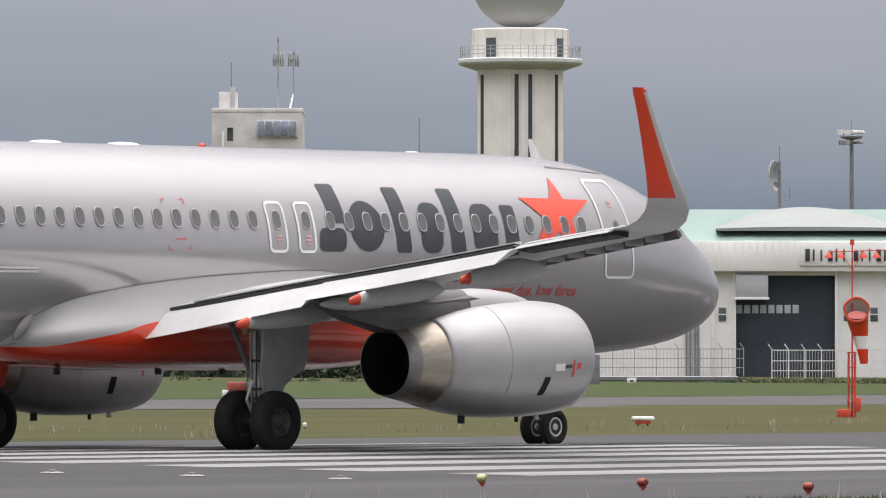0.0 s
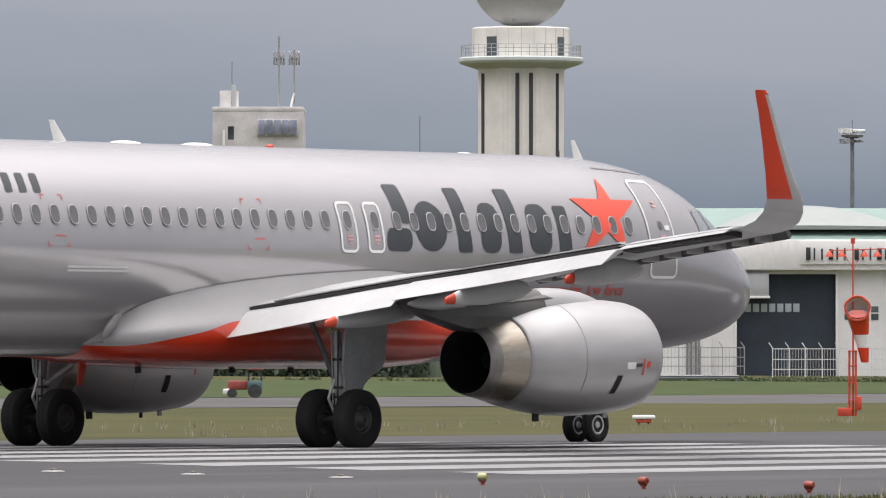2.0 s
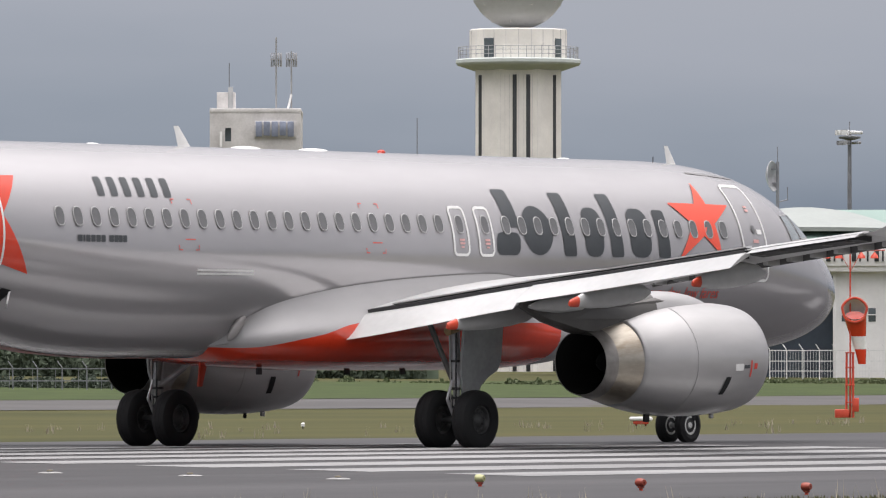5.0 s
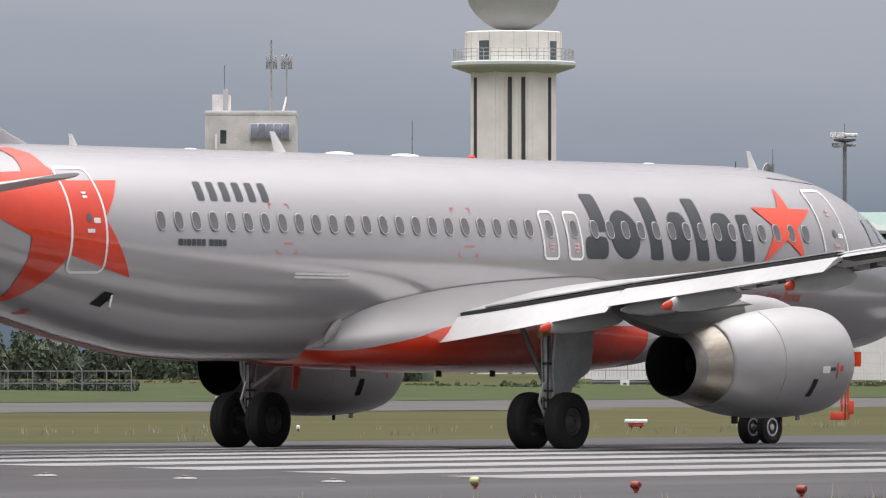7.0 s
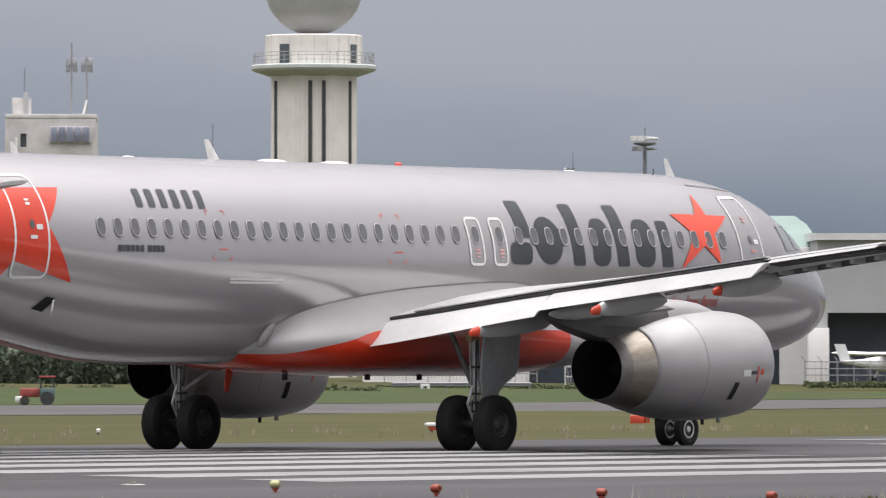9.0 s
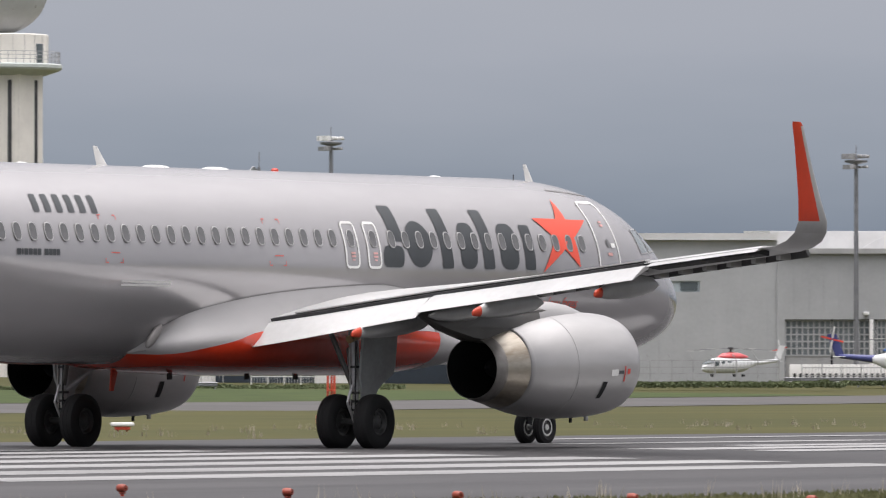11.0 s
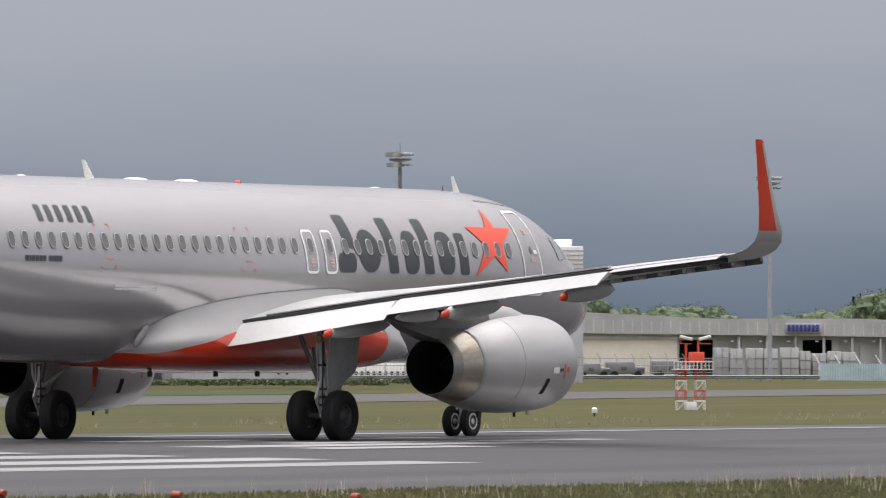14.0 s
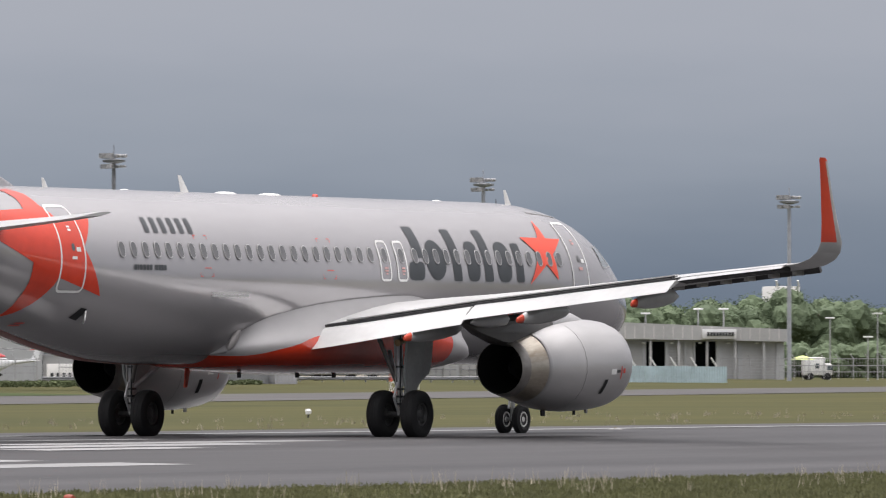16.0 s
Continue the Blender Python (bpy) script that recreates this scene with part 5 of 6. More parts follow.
def cargo_terminal():
    d = 860
    X = lambda b: east(b, d)
    Z = lambda e: high(e, d)
    t = thing("cargo_terminal", "long low grey and cream cargo shed with open bays", "building")
    base = floor_at(X(3200), d) - 2.5
    bays = [(2930, 2990, True), (2998, 3040, False), (3046, 3082, False), (3092, 3140, False), (3148, 3200, True), (3212, 3250, False), (3258, 3296, False), (3302, 3344, False), (3348, 3372, False), (3378, 3412, True),
            (3418, 3446, False), (3450, 3462, False), (3465, 3502, True), (3512, 3540, False), (3548, 3608, False)]
    bays = [(X(a), X(b), o) for a, b, o in bays]
    part("wall", wall_with_openings(X(2925), X(3622), base, Z(62), d, 0.4, [(a, b, base - 1, Z(50)) for a, b, o in bays]), GREY_WALL, t)
    part("cream_wall", boxed(X(2752), X(2926), d - 0.2, d + 12, base, Z(62), bevel=0.03), CREAM, t, "cream rendered wall")
    part("cream_trim", boxed(X(2752), X(2926), d - 0.35, d - 0.18, Z(51), Z(56)), CONCRETE, t)
    for a, b, o in bays:
        if o:
            part("bay", boxed(a, b, d + 6, d + 6.2, base, Z(50)), DARK, t, "dark sheet standing for the shade in an open loading bay")
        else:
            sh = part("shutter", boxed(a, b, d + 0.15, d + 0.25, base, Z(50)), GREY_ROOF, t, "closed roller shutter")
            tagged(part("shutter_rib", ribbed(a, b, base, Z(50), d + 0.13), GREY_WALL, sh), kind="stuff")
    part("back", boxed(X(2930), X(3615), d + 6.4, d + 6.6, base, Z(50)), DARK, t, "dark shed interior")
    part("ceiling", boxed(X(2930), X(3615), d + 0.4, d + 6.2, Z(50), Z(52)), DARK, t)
    part("roof", loft([[(X(b), d - 0.9, Z(e0)), (X(b), d - 0.9, Z(e1)), (X(b), d + 25, Z(e1) + 0.05), (X(b), d + 25, Z(e0))] for b, e0, e1 in ((2748, 62, 100), (2990, 59, 88), (3250, 56, 88), (3626, 50, 72))]), GREY_ROOF, t, "pale grey sheet roof edge", 20)
    bm = bmesh.new()
    b = 2760
    while b < 3620:
        box(bm, X(b) - 0.04, X(b) + 0.04, d - 0.94, d - 0.88, Z(64 - (b - 2748) * 0.013), Z(86 - (b - 2748) * 0.013))
        b += 17
    tagged(part("roof_seam", bm, CONCRETE, t), kind="stuff")
    part("sign_board", boxed(X(3115), X(3178), d - 1.2, d - 1.0, Z(63), Z(80), bevel=0.03), GREY_ROOF, t)
    for k in range(8):
        part("sign_bar", boxed(X(3118 + 7.2 * k), X(3123.6 + 7.2 * k), d - 1.32, d - 1.18, Z(65), Z(77.5), bevel=0.03), SIGN_BLUE, t)
    part("sign_board", boxed(X(3474), X(3534), d - 1.2, d - 1.0, Z(55), Z(72), bevel=0.03), WHITE_ROOF, t)
    for k in range(9):
        part("sign_bar", boxed(X(3482 + 5.4 * k), X(3486 + 5.4 * k), d - 1.32, d - 1.18, Z(60), Z(67), bevel=0.02), SIGN_DARK, t)
    for k in range(12):
        b = 3020 + 50 * k
        part("wall_lamp", boxed(X(b), X(b) + 0.3, d - 0.5, d - 0.1, Z(46), Z(49), bevel=0.05), WHITE_STEEL, t)
        part("post", boxed(X(b + 14) - 0.12, X(b + 14) + 0.12, d - 0.7, d - 0.4, base, Z(58), bevel=0.03), GREY_ROOF, t)


def ribbed(a, b, z0, z1, y):
    bm = bmesh.new()
    z = max(z0, -1.0)
    while z < z1:
        box(bm, a, b, y - 0.02, y + 0.03, z, z + 0.06)
        z += 0.3
    return bm


def light_pole(b, top, d, kind, paint=None):
    paint = paint or POLE_GREY
    x = east(b, d)
    t = thing("light_mast", "tall grey apron floodlight mast with lamp crown", "floodlight mast", Matrix.Translation((x, d, floor_at(x, d) - 0.5)), "floodlight masts")
    h_ = high(top, d) - floor_at(x, d) + 0.5
    part("pole", tubed((0, 0, 0), (0, 0, h_ - 0.8), 0.24, 0.17, 12), paint, t)
    part("crown", spun([(h_ - 1.35, 0.3), (h_ - 1.2, 0.95), (h_ - 1.05, 1.0), (h_ - 0.95, 0.4)], "Z", 16), paint, t)
    for k in range(8):
        a = 2 * math.pi * k / 8 + 0.3
        m = Matrix.Rotation(a, 4, "Z")
        part("lamp", boxed(0.65, 1.2, -0.22, 0.22, h_ - 0.82, h_ - 0.54, m, 0.08), WHITE_STEEL if kind == 1 else GALV, t, "floodlight head")
        if k % 2:
            part("lamp", boxed(0.6, 1.1, -0.2, 0.2, h_ - 1.7, h_ - 1.48, m, 0.08), GALV, t, "floodlight head")
    part("rod", tubed((0, 0, h_ - 0.9), (0, 0, h_ + 0.3), 0.04, sides=6), paint, t)


def unit_lump():
    bm = bmesh.new()
    bmesh.ops.create_icosphere(bm, subdivisions=3, radius=1)
    bm.verts.ensure_lookup_table()
    out = [v.co.copy() for v in bm.verts], [tuple(v.index for v in f.verts) for f in bm.faces]
    bm.free()
    return out


LUMP = unit_lump()


def tree(x, y, tall, wide, seed, mat=None):
    """Trunk, limbs and a crown of many small leaf clumps."""
    rng = random.Random(seed)
    z0 = floor_at(x, y) - 0.3
    t = thing("tree", "broad green deciduous tree behind the airfield buildings", "tree", Matrix.Translation((x, y, z0)), "trees")
    bm = tubed((0, 0, 0), (0, 0, tall * 0.5), 0.035 * tall, 0.02 * tall, 8)
    for k in range(6):
        a = rng.uniform(0, 6.28)
        tube(bm, (0, 0, tall * rng.uniform(0.25, 0.45)), (math.cos(a) * wide * 0.3, math.sin(a) * wide * 0.3, tall * rng.uniform(0.55, 0.8)), 0.014 * tall, 0.006 * tall, 6)
    part("trunk", bm, BARK, t)
    lobes = []
    for _ in range(16):
        r, q = wide * rng.uniform(0.12, 0.22), rng.random()
        lobes.append((rng.uniform(-0.42, 0.42) * wide * (1.1 - 0.7 * q * q), rng.uniform(-0.3, 0.3) * wide, tall * (0.42 + 0.58 * q) - r * 0.85, r))
    verts, faces = [], []
    for _ in range(12000):
        lx, ly, lz, r = rng.choice(lobes)
        v = Vector((rng.gauss(0, 1), rng.gauss(0, 1), rng.gauss(0, 0.8))).normalized() * r * rng.uniform(0.3, 1.0) ** 0.5 * 1.1
        c = Vector((lx, ly, lz)) + v
        s = rng.uniform(0.08, 0.17) * tall / 10
        q = Euler((rng.uniform(0, 6.3), rng.uniform(0, 6.3), rng.uniform(0, 6.3))).to_matrix()
        n = len(verts)
        verts += [c + q @ Vector(p) * s for p in ((-1, 0, 0), (0.1, -0.6, 0.2), (1, 0, 0), (0, 0.6, 0.2))]
        faces.append((n, n + 1, n + 2, n + 3))
    for lx, ly, lz, r in lobes:
        n = len(verts)
        verts += [Vector((lx, ly, lz)) + p * r * (0.82 + 0.25 * noise.noise(p * 2.5 + Vector((lx, seed, lz)))) for p in LUMP[0]]
        faces += [tuple(n + i for i in f) for f in LUMP[1]]
    me = bpy.data.meshes.new("crown")
    me.from_pydata(verts, [], faces)
    me.materials.append(mat or LEAF)
    c = new("crown", me)
    c.parent = t
    return t


def conifer(x, y, tall, seed):
    rng = random.Random(seed)
    t = thing("tree", "slim dark conifer behind the airfield buildings", "tree", Matrix.Translation((x, y, floor_at(x, y) - 0.3)), "trees")
    part("trunk", tubed((0, 0, 0), (0, 0, tall * 0.95), 0.02 * tall, 0.005 * tall, 6), BARK, t)
    verts, faces = [], []
    for _ in range(800):
        q = rng.random() ** 0.7
        a, r = rng.uniform(0, 6.28), tall * 0.16 * q * rng.uniform(0.5, 1.1)
        c = Vector((r * math.cos(a), r * math.sin(a), tall * (1 - q * 0.85)))
        out = Vector((math.cos(a), math.sin(a), -0.35)) * tall * 0.035
        side = Vector((-math.sin(a), math.cos(a), 0)) * tall * 0.016
        n = len(verts)
        verts += [c - out, c + side, c + out, c - side]
        faces.append((n, n + 1, n + 2, n + 3))
    me = bpy.data.meshes.new("crown")
    me.from_pydata(verts, [], faces)
    me.materials.append(LEAF_DARK)
    c = new("crown", me)
    c.parent = t


control_tower()
hotel()
hangar_white()
hangar_grey()
hangar_arched()
cargo_terminal()
light_pole(1507, 424, 760, 1)
light_pole(2436, 394, 735, 0)
light_pole(3090, 352, 800, 0, MAST_PALE)
light_pole(3631, 322, 830, 0, MAST_PALE)


# ---- between runway and buildings ----
def on_ground(b, d):
    x = east(b, d)
    return Vector((x, d, floor_at(x, d)))


def wing_bar_light(v, first):
    p = runway(104.2, v)
    p.z = floor_at(p.x, p.y) - 0.04
    t = thing("threshold_light", "yellow elevated threshold light beside the runway" if first else "orange-red elevated threshold light beside the runway", "runway light", Matrix.Translation(p) @ pose(0, 0, 0, 0, 0, 30 + v * 7 % 40) @ Matrix.Diagonal((0.72, 0.72, 0.62, 1)), "threshold lights")
    part("stem", tubed((0, 0, -0.1), (0, 0, 0.16), 0.05, 0.04, 12), RED_STEEL, t)
    part("collar", spun([(0.14, 0.04), (0.15, 0.075), (0.18, 0.075), (0.19, 0.04)], "Z", 16), ORANGE_LAMP, t)
    bm = spun([(-0.10, 0.02), (-0.095, 0.075), (-0.05, 0.098), (0.03, 0.105), (0.085, 0.098), (0.09, 0.085)], "Y", 20)
    bmesh.ops.translate(bm, verts=bm.verts, vec=(0, 0, 0.28))
    part("housing", bm, YELLOW_LAMP if first else ORANGE_LAMP, t, "", 40)
    bm = spun([(0.088, 0.086), (0.10, 0.05), (0.104, 0.005)], "Y", 20)
    bmesh.ops.translate(bm, verts=bm.verts, vec=(0, 0, 0.28))
    part("lens", bm, LENS_GLASS, t, "dark round lens", 40)
    part("knob", boxed(0.09, 0.13, -0.03, 0.03, 0.25, 0.30, bevel=0.01), HUB_PALE if first else ORANGE_LAMP, t)


for k in range(6):
    wing_bar_light(79.2 - 3.05 * k, k == 0)
for u, v in ((104.8, 88.3), (105.4, 85.9), (105.9, 83.3), (206, 109)):
    p = runway(u, v)
    t = thing("inset_light", "flat pale inset runway light in the asphalt", "runway light", Matrix.Translation((p.x, p.y, floor_at(p.x, p.y) + 0.02)), "inset lights")
    part("rim", spun([(0, 0.20), (0.012, 0.18), (0.022, 0.11), (0.024, 0.01)], "Z", 20), DISC_GREY, t)
    part("prism", boxed(-0.05, 0.05, -0.09, 0.09, 0.03, 0.055, bevel=0.01), LENS_GLASS, t)


def windsock():
    p = on_ground(1508, 344)
    t = thing("windsock", "red steel mast carrying a limp orange and white windsock", "windsock", Matrix.Translation(p))
    k = 344 / 15130
    part("mast", tubed((0, 0, 0), (0, 0, 310 * k), 0.042, 0.028, 8), RED_STEEL, t, "red tubular mast")
    for x, y in ((-0.16, 0), (0.12, -0.12), (0.12, 0.12)):
        part("base_leg", tubed((x, y, 0), (x * 0.9, y * 0.9, 116 * k), 0.045, sides=6), RED_STEEL, t)
    for z in (0.6, 1.3, 2.0, 2.6):
        part("base_ring", boxed(-0.2, 0.17, -0.16, 0.16, z, z + 0.05, bevel=0.01), RED_STEEL, t)
    part("base_box", boxed(-0.62, -0.05, -0.2, 0.2, 0.0, 0.34, bevel=0.03), RED_STEEL, t, "orange-red control box")
    part("base_block", boxed(0.08, 0.34, -0.2, 0.2, 0.25, 0.8, bevel=0.03), RED_STEEL, t)
    part("lamp_arm", tubed((-0.95, 0, 4.72 + 1.95), (1.4, 0, 4.8 + 1.95), 0.02, sides=6), RED_STEEL, t)
    for x in (-0.95, -0.45, 0.45, 0.98):
        bm = spun([(0, 0.17), (0.1, 0.14), (0.2, 0.06), (0.26, 0.02)], "Z", 12)
        bmesh.ops.translate(bm, verts=bm.verts, vec=(x, 0, 6.42))
        part("lamp", bm, RED_STEEL, t, "red lamp shade")
    for x in (-0.9, 0.9):
        part("stay", tubed((x * 0.5, 0, 6.7), (0.02, 0, 5.9), 0.012, sides=5), RED_STEEL, t)
    part("finial", tubed((0, 0, 310 * k - 0.1), (0, 0, 310 * k + 0.12), 0.09, sides=8), RED_STEEL, t)
    # limp sock: rigid cloth bands from the upright hoop down; x, y, z, half width, half depth, tip-over
    spine = [(0.16, -0.30, 4.34, 0.49, 0.49, 4), (0.19, 0.02, 4.12, 0.46, 0.44, 35), (0.25, 0.12, 3.72, 0.40, 0.32, 70), (0.32, 0.14, 3.30, 0.32, 0.22, 84), (0.42, 0.12, 2.77, 0.23, 0.15, 86), (0.48, 0.10, 2.17, 0.15, 0.10, 86)]

    def cloth_ring(row, shrink=1.0):
        x, y, z, w, deep, over = row
        m = pose(x, y, z, -over, 0, 0)
        return [m @ Vector((w * shrink * math.cos(a) * (1 + 0.05 * math.sin(5 * a)), 0, deep * shrink * math.sin(a))) for a in [2 * math.pi * i / 24 for i in range(24)]]
    for j, mat in ((0, 0), (1, 0), (2, 0), (3, 1), (4, 0)):
        part("sock_band", loft([cloth_ring(spine[j]), cloth_ring(spine[j + 1])], caps=False), (ORANGE, WHITE_STEEL)[mat], t, "white cloth band" if mat else "orange cloth band", 50)
    part("lining", loft([cloth_ring(spine[0], 0.97), cloth_ring(spine[1], 0.95), cloth_ring(spine[2], 0.9)], caps=False), WHITE_STEEL, t, "pale inside of the sock", 50)
    part("lining", loft([cloth_ring((0.18, -0.16, 4.13, 0.37, 0.19, 30)), cloth_ring((0.18, -0.13, 4.12, 0.36, 0.18, 30))]), ORANGE, t, "orange inner fold of the sock", 50)
    bm = bmesh.new()
    pts = cloth_ring(spine[0])
    for i in range(24):
        tube(bm, pts[i], pts[(i + 1) % 24], 0.05, sides=6)
    part("hoop", bm, RED_STEEL, t, "red steel hoop")


windsock()


def approach_box(b, d, wide, tall):
    p = on_ground(b, d)
    t = thing("light_unit", "white-topped red light unit on the grass verge", "runway light", Matrix.Translation(p))
    part("hood", boxed(-wide / 2, wide / 2, -0.25, 0.25, tall * 0.55, tall, bevel=0.05), WHITE_STEEL, t, "white weathered hood")
    part("body", boxed(-wide * 0.33, wide * 0.33, -0.2, 0.2, tall * 0.2, tall * 0.56, bevel=0.02), RED_STEEL, t)
    for x in (-0.2, 0.2):
        part("leg", tubed((x * wide, 0, -0.05), (x * wide, 0, tall * 0.25), 0.03, sides=8), RED_STEEL, t)


approach_box(1138, 258, 0.70, 0.28)
for b, d in ((2780, 348), (540, 250)):
    p = on_ground(b, d)
    t = thing("marker_lamp", "small white marker lamp on the verge", "runway light", Matrix.Translation(p))
    s = 1.0 if b > 1000 else 0.5
    part("head", spun([(0.14 * s, 0.02), (0.15 * s, 0.11 * s), (0.3 * s, 0.12 * s), (0.36 * s, 0.07 * s), (0.37 * s, 0.01)], "Z", 14), WHITE_STEEL, t)
    part("stem", tubed((0, 0, -0.05), (0, 0, 0.16 * s), 0.04 * s, sides=8), HUB_DARK, t)


def equipment_stand():
    d = 407
    p = on_ground(2950, d)
    k = d / 15130
    t = thing("equipment_stand", "red and white banded frame tower with twin white sensors", "airfield mast", Matrix.Translation(p))
    for x0 in (-25 * k, 9 * k):
        for band in range(4):
            z0, z1 = band * 18 * k, (band + 1) * 18 * k
            mat = WHITE_STEEL if band % 2 == 0 else RED_STEEL
            for x in (x0, x0 + 16 * k):
                part("leg", boxed(x - 0.02, x + 0.02, -0.3, -0.26, z0, z1), mat, t)
                part("leg", boxed(x - 0.02, x + 0.02, 0.26, 0.3, z0, z1), mat, t)
            part("cross_bar", boxed(x0, x0 + 16 * k, -0.31, -0.25, z1 - 0.07, z1), mat, t)
            part("brace", tubed((x0, -0.27, z0), (x0 + 16 * k, -0.27, z1), 0.022, sides=5), mat, t)
    part("cabinet", boxed(-10 * k, 9 * k, -0.35, 0.2, 0, 15 * k, bevel=0.02), WHITE_STEEL, t, "white cabinet")
    part("deck", boxed(-32 * k, 38 * k, -0.5, 0.5, 72 * k, 74 * k), WHITE_STEEL, t)
    for x in range(-32, 39, 7):
        part("rail_post", tubed((x * k, -0.45, 73 * k), (x * k, -0.45, 87 * k), 0.02, sides=5), WHITE_STEEL, t)
    part("rail", boxed(-32 * k, 38 * k, -0.47, -0.43, 86 * k, 88 * k), WHITE_STEEL, t)
    part("red_box", boxed(-2 * k, 24 * k, -0.2, 0.3, 84 * k, 104 * k, bevel=0.03), RED_STEEL, t, "red equipment box")
    part("post", tubed((-8 * k, 0, 60 * k), (-8 * k, 0, 118 * k), 0.05, sides=8), RED_STEEL, t)
    part("post", tubed((14 * k, 0, 90 * k), (14 * k, 0, 124 * k), 0.05, sides=8), RED_STEEL, t)
    for x, r in ((-8, 14), (26, -16)):
        part("sensor", boxed(-0.30, 0.30, -0.1, 0.1, -0.06, 0.08, pose(x * k, 0, 129 * k, 0, r, 0), 0.03), WHITE_STEEL, t, "white tilted sensor head")
        part("sensor_fork", boxed(-0.28, 0.28, -0.04, 0.04, -0.02, 0.02, pose(x * k, 0, 119 * k, 0, 0, 0)), RED_STEEL, t)
        part("sensor_fork", tubed((x * k - 0.26, 0, 119 * k), (x * k - 0.26, 0, 128 * k), 0.02, sides=5), RED_STEEL, t)


equipment_stand()


def fence(b0, b1, d, e0, e1, step, mat, label, arms=True, infill=0.0):
    """Posts with outward-leaning tops, rails and an open mesh of thin wires."""
    t = thing("fence", label, "fence", group="airfield fences")
    n = max(2, round((b1 - b0) / step))
    for k in range(n + 1):
        b = b0 + (b1 - b0) * k / n
        x = east(b, d)
        z0, z1 = high(e0, d) - 0.6, high(e1, d)
        bm = tubed((x, d, z0), (x, d, z1), 0.045, sides=6)
        if arms:
            tube(bm, (x, d, z1), (x - 0.30, d, z1 + 0.42), 0.035, sides=5)
        part("post", bm, mat, t)
    for q in (0.06, 0.5, 0.97):
        z = high(e0 + (e1 - e0) * q, d)
        part("rail", boxed(east(b0, d), east(b1, d), d - 0.03, d + 0.03, z - 0.035, z + 0.035), mat, t)
    bm = bmesh.new()
    x = east(b0, d)
    gap = infill or 0.28
    while x < east(b1, d):
        box(bm, x - 0.012, x + 0.012, d - 0.01, d + 0.01, high(e0, d) - 0.4, high(e1, d))
        x += gap
    tagged(part("wire", bm, mat, t), kind="stuff")


fence(1046, 1316, 660, -8, 28, 38, GALV, "thin steel mesh fence with leaning barbed-wire arms")
fence(1366, 1600, 650, -14, 26, 30, WHITE_STEEL, "white steel lattice fence before the hangar", True, 0.22)
fence(1790, 1992, 650, -10, 16, 28, GALV, "thin steel lattice fence before the hangar", True, 0.8)
fence(1996, 2300, 660, -8, 18, 36, GALV, "thin steel mesh fence with leaning barbed-wire arms")
fence(2340, 2760, 690, -12, 20, 34, GALV, "thin steel mesh fence with leaning barbed-wire arms")
fence(2760, 3060, 800, -10, 18, 30, GALV, "thin steel mesh fence with leaning barbed-wire arms")
fence(3510, 3900, 800, -6, 20, 26, GALV, "thin steel mesh fence with leaning barbed-wire arms")
fence(-60, 245, 520, -52, -6, 43, POLE_GREY, "thin steel mesh fence before dark trees", True, 1.4)


def sheet_fence(b0, b1, d, e0, e1):
    t = thing("sheet_fence", "pale blue corrugated sheet fence with leaning post arms", "fence", group="airfield fences")
    x, k = east(b0, d), 0
    while x < east(b1, d):
        q = (x - east(b0, d)) / (east(b1, d) - east(b0, d))
        wave = [(x + i * 0.06, d - (0.05 if i % 4 in (1, 2) else 0)) for i in range(17)]
        outline = wave + [(px, py + 0.02) for px, py in reversed(wave)]
        bm = loft([[(px, py, z) for px, py in outline] for z in (high(e0 - 3 * q, d) - 0.5, high(e1 - 3 * q, d))])
        part("sheet", bm, FENCE_BLUE, t, "", 0)
        if k % 2 == 0:
            z = high(e1 - 3 * q, d)
            part("post", tubed((x, d + 0.06, z - 2), (x, d + 0.06, z + 0.1), 0.05, sides=6), WHITE_STEEL, t)
            part("arm", tubed((x, d + 0.06, z), (x - 0.55, d + 0.06, z + 0.85), 0.07, sides=6), WHITE_STEEL, t)
        x += 0.97
        k += 1


sheet_fence(3178, 3508, 790, -30, 8)


def guardrail(b0, b1, d, e):
    t = thing("guardrail", "low galvanised steel guardrail on posts", "guardrail", group="guardrails")
    x0, x1 = east(b0, d), east(b1, d)
    prof = [(0, 0.0), (-0.05, 0.06), (-0.05, 0.12), (0, 0.16), (-0.05, 0.21), (-0.05, 0.27), (0, 0.32), (0.02, 0.32), (0.02, 0)]
    part("beam", loft([[(x, d + y, high(e, d) + z) for y, z in prof] for x in (x0, x1)]), POLE_GREY, t, "", 20)
    x = x0
    while x < x1:
        part("post", boxed(x - 0.06, x + 0.06, d + 0.03, d + 0.15, high(e, d) - 0.9, high(e, d) + 0.34, bevel=0.01), POLE_GREY, t)
        x += 2.0
    return t


guardrail(1060, 1306, 625, -29)
guardrail(2310, 2640, 690, -20)
guardrail(2650, 3178, 770, -19)
t = thing("notice_board", "small white notice board on the guardrail", "sign")
part("board", boxed(east(1110, 624), east(1126, 624), 623.6, 623.7, high(-36, 624), high(-24, 624), bevel=0.02), WHITE_STEEL, t)
part("symbol", boxed(east(1115, 624), east(1121, 624), 623.55, 623.62, high(-31, 624), high(-28, 624), bevel=0.01), SIGN_DARK, t)
part("leg", boxed(east(1117, 624), east(1119, 624), 623.65, 623.75, high(-50, 624), high(-34, 624)), GALV, t)


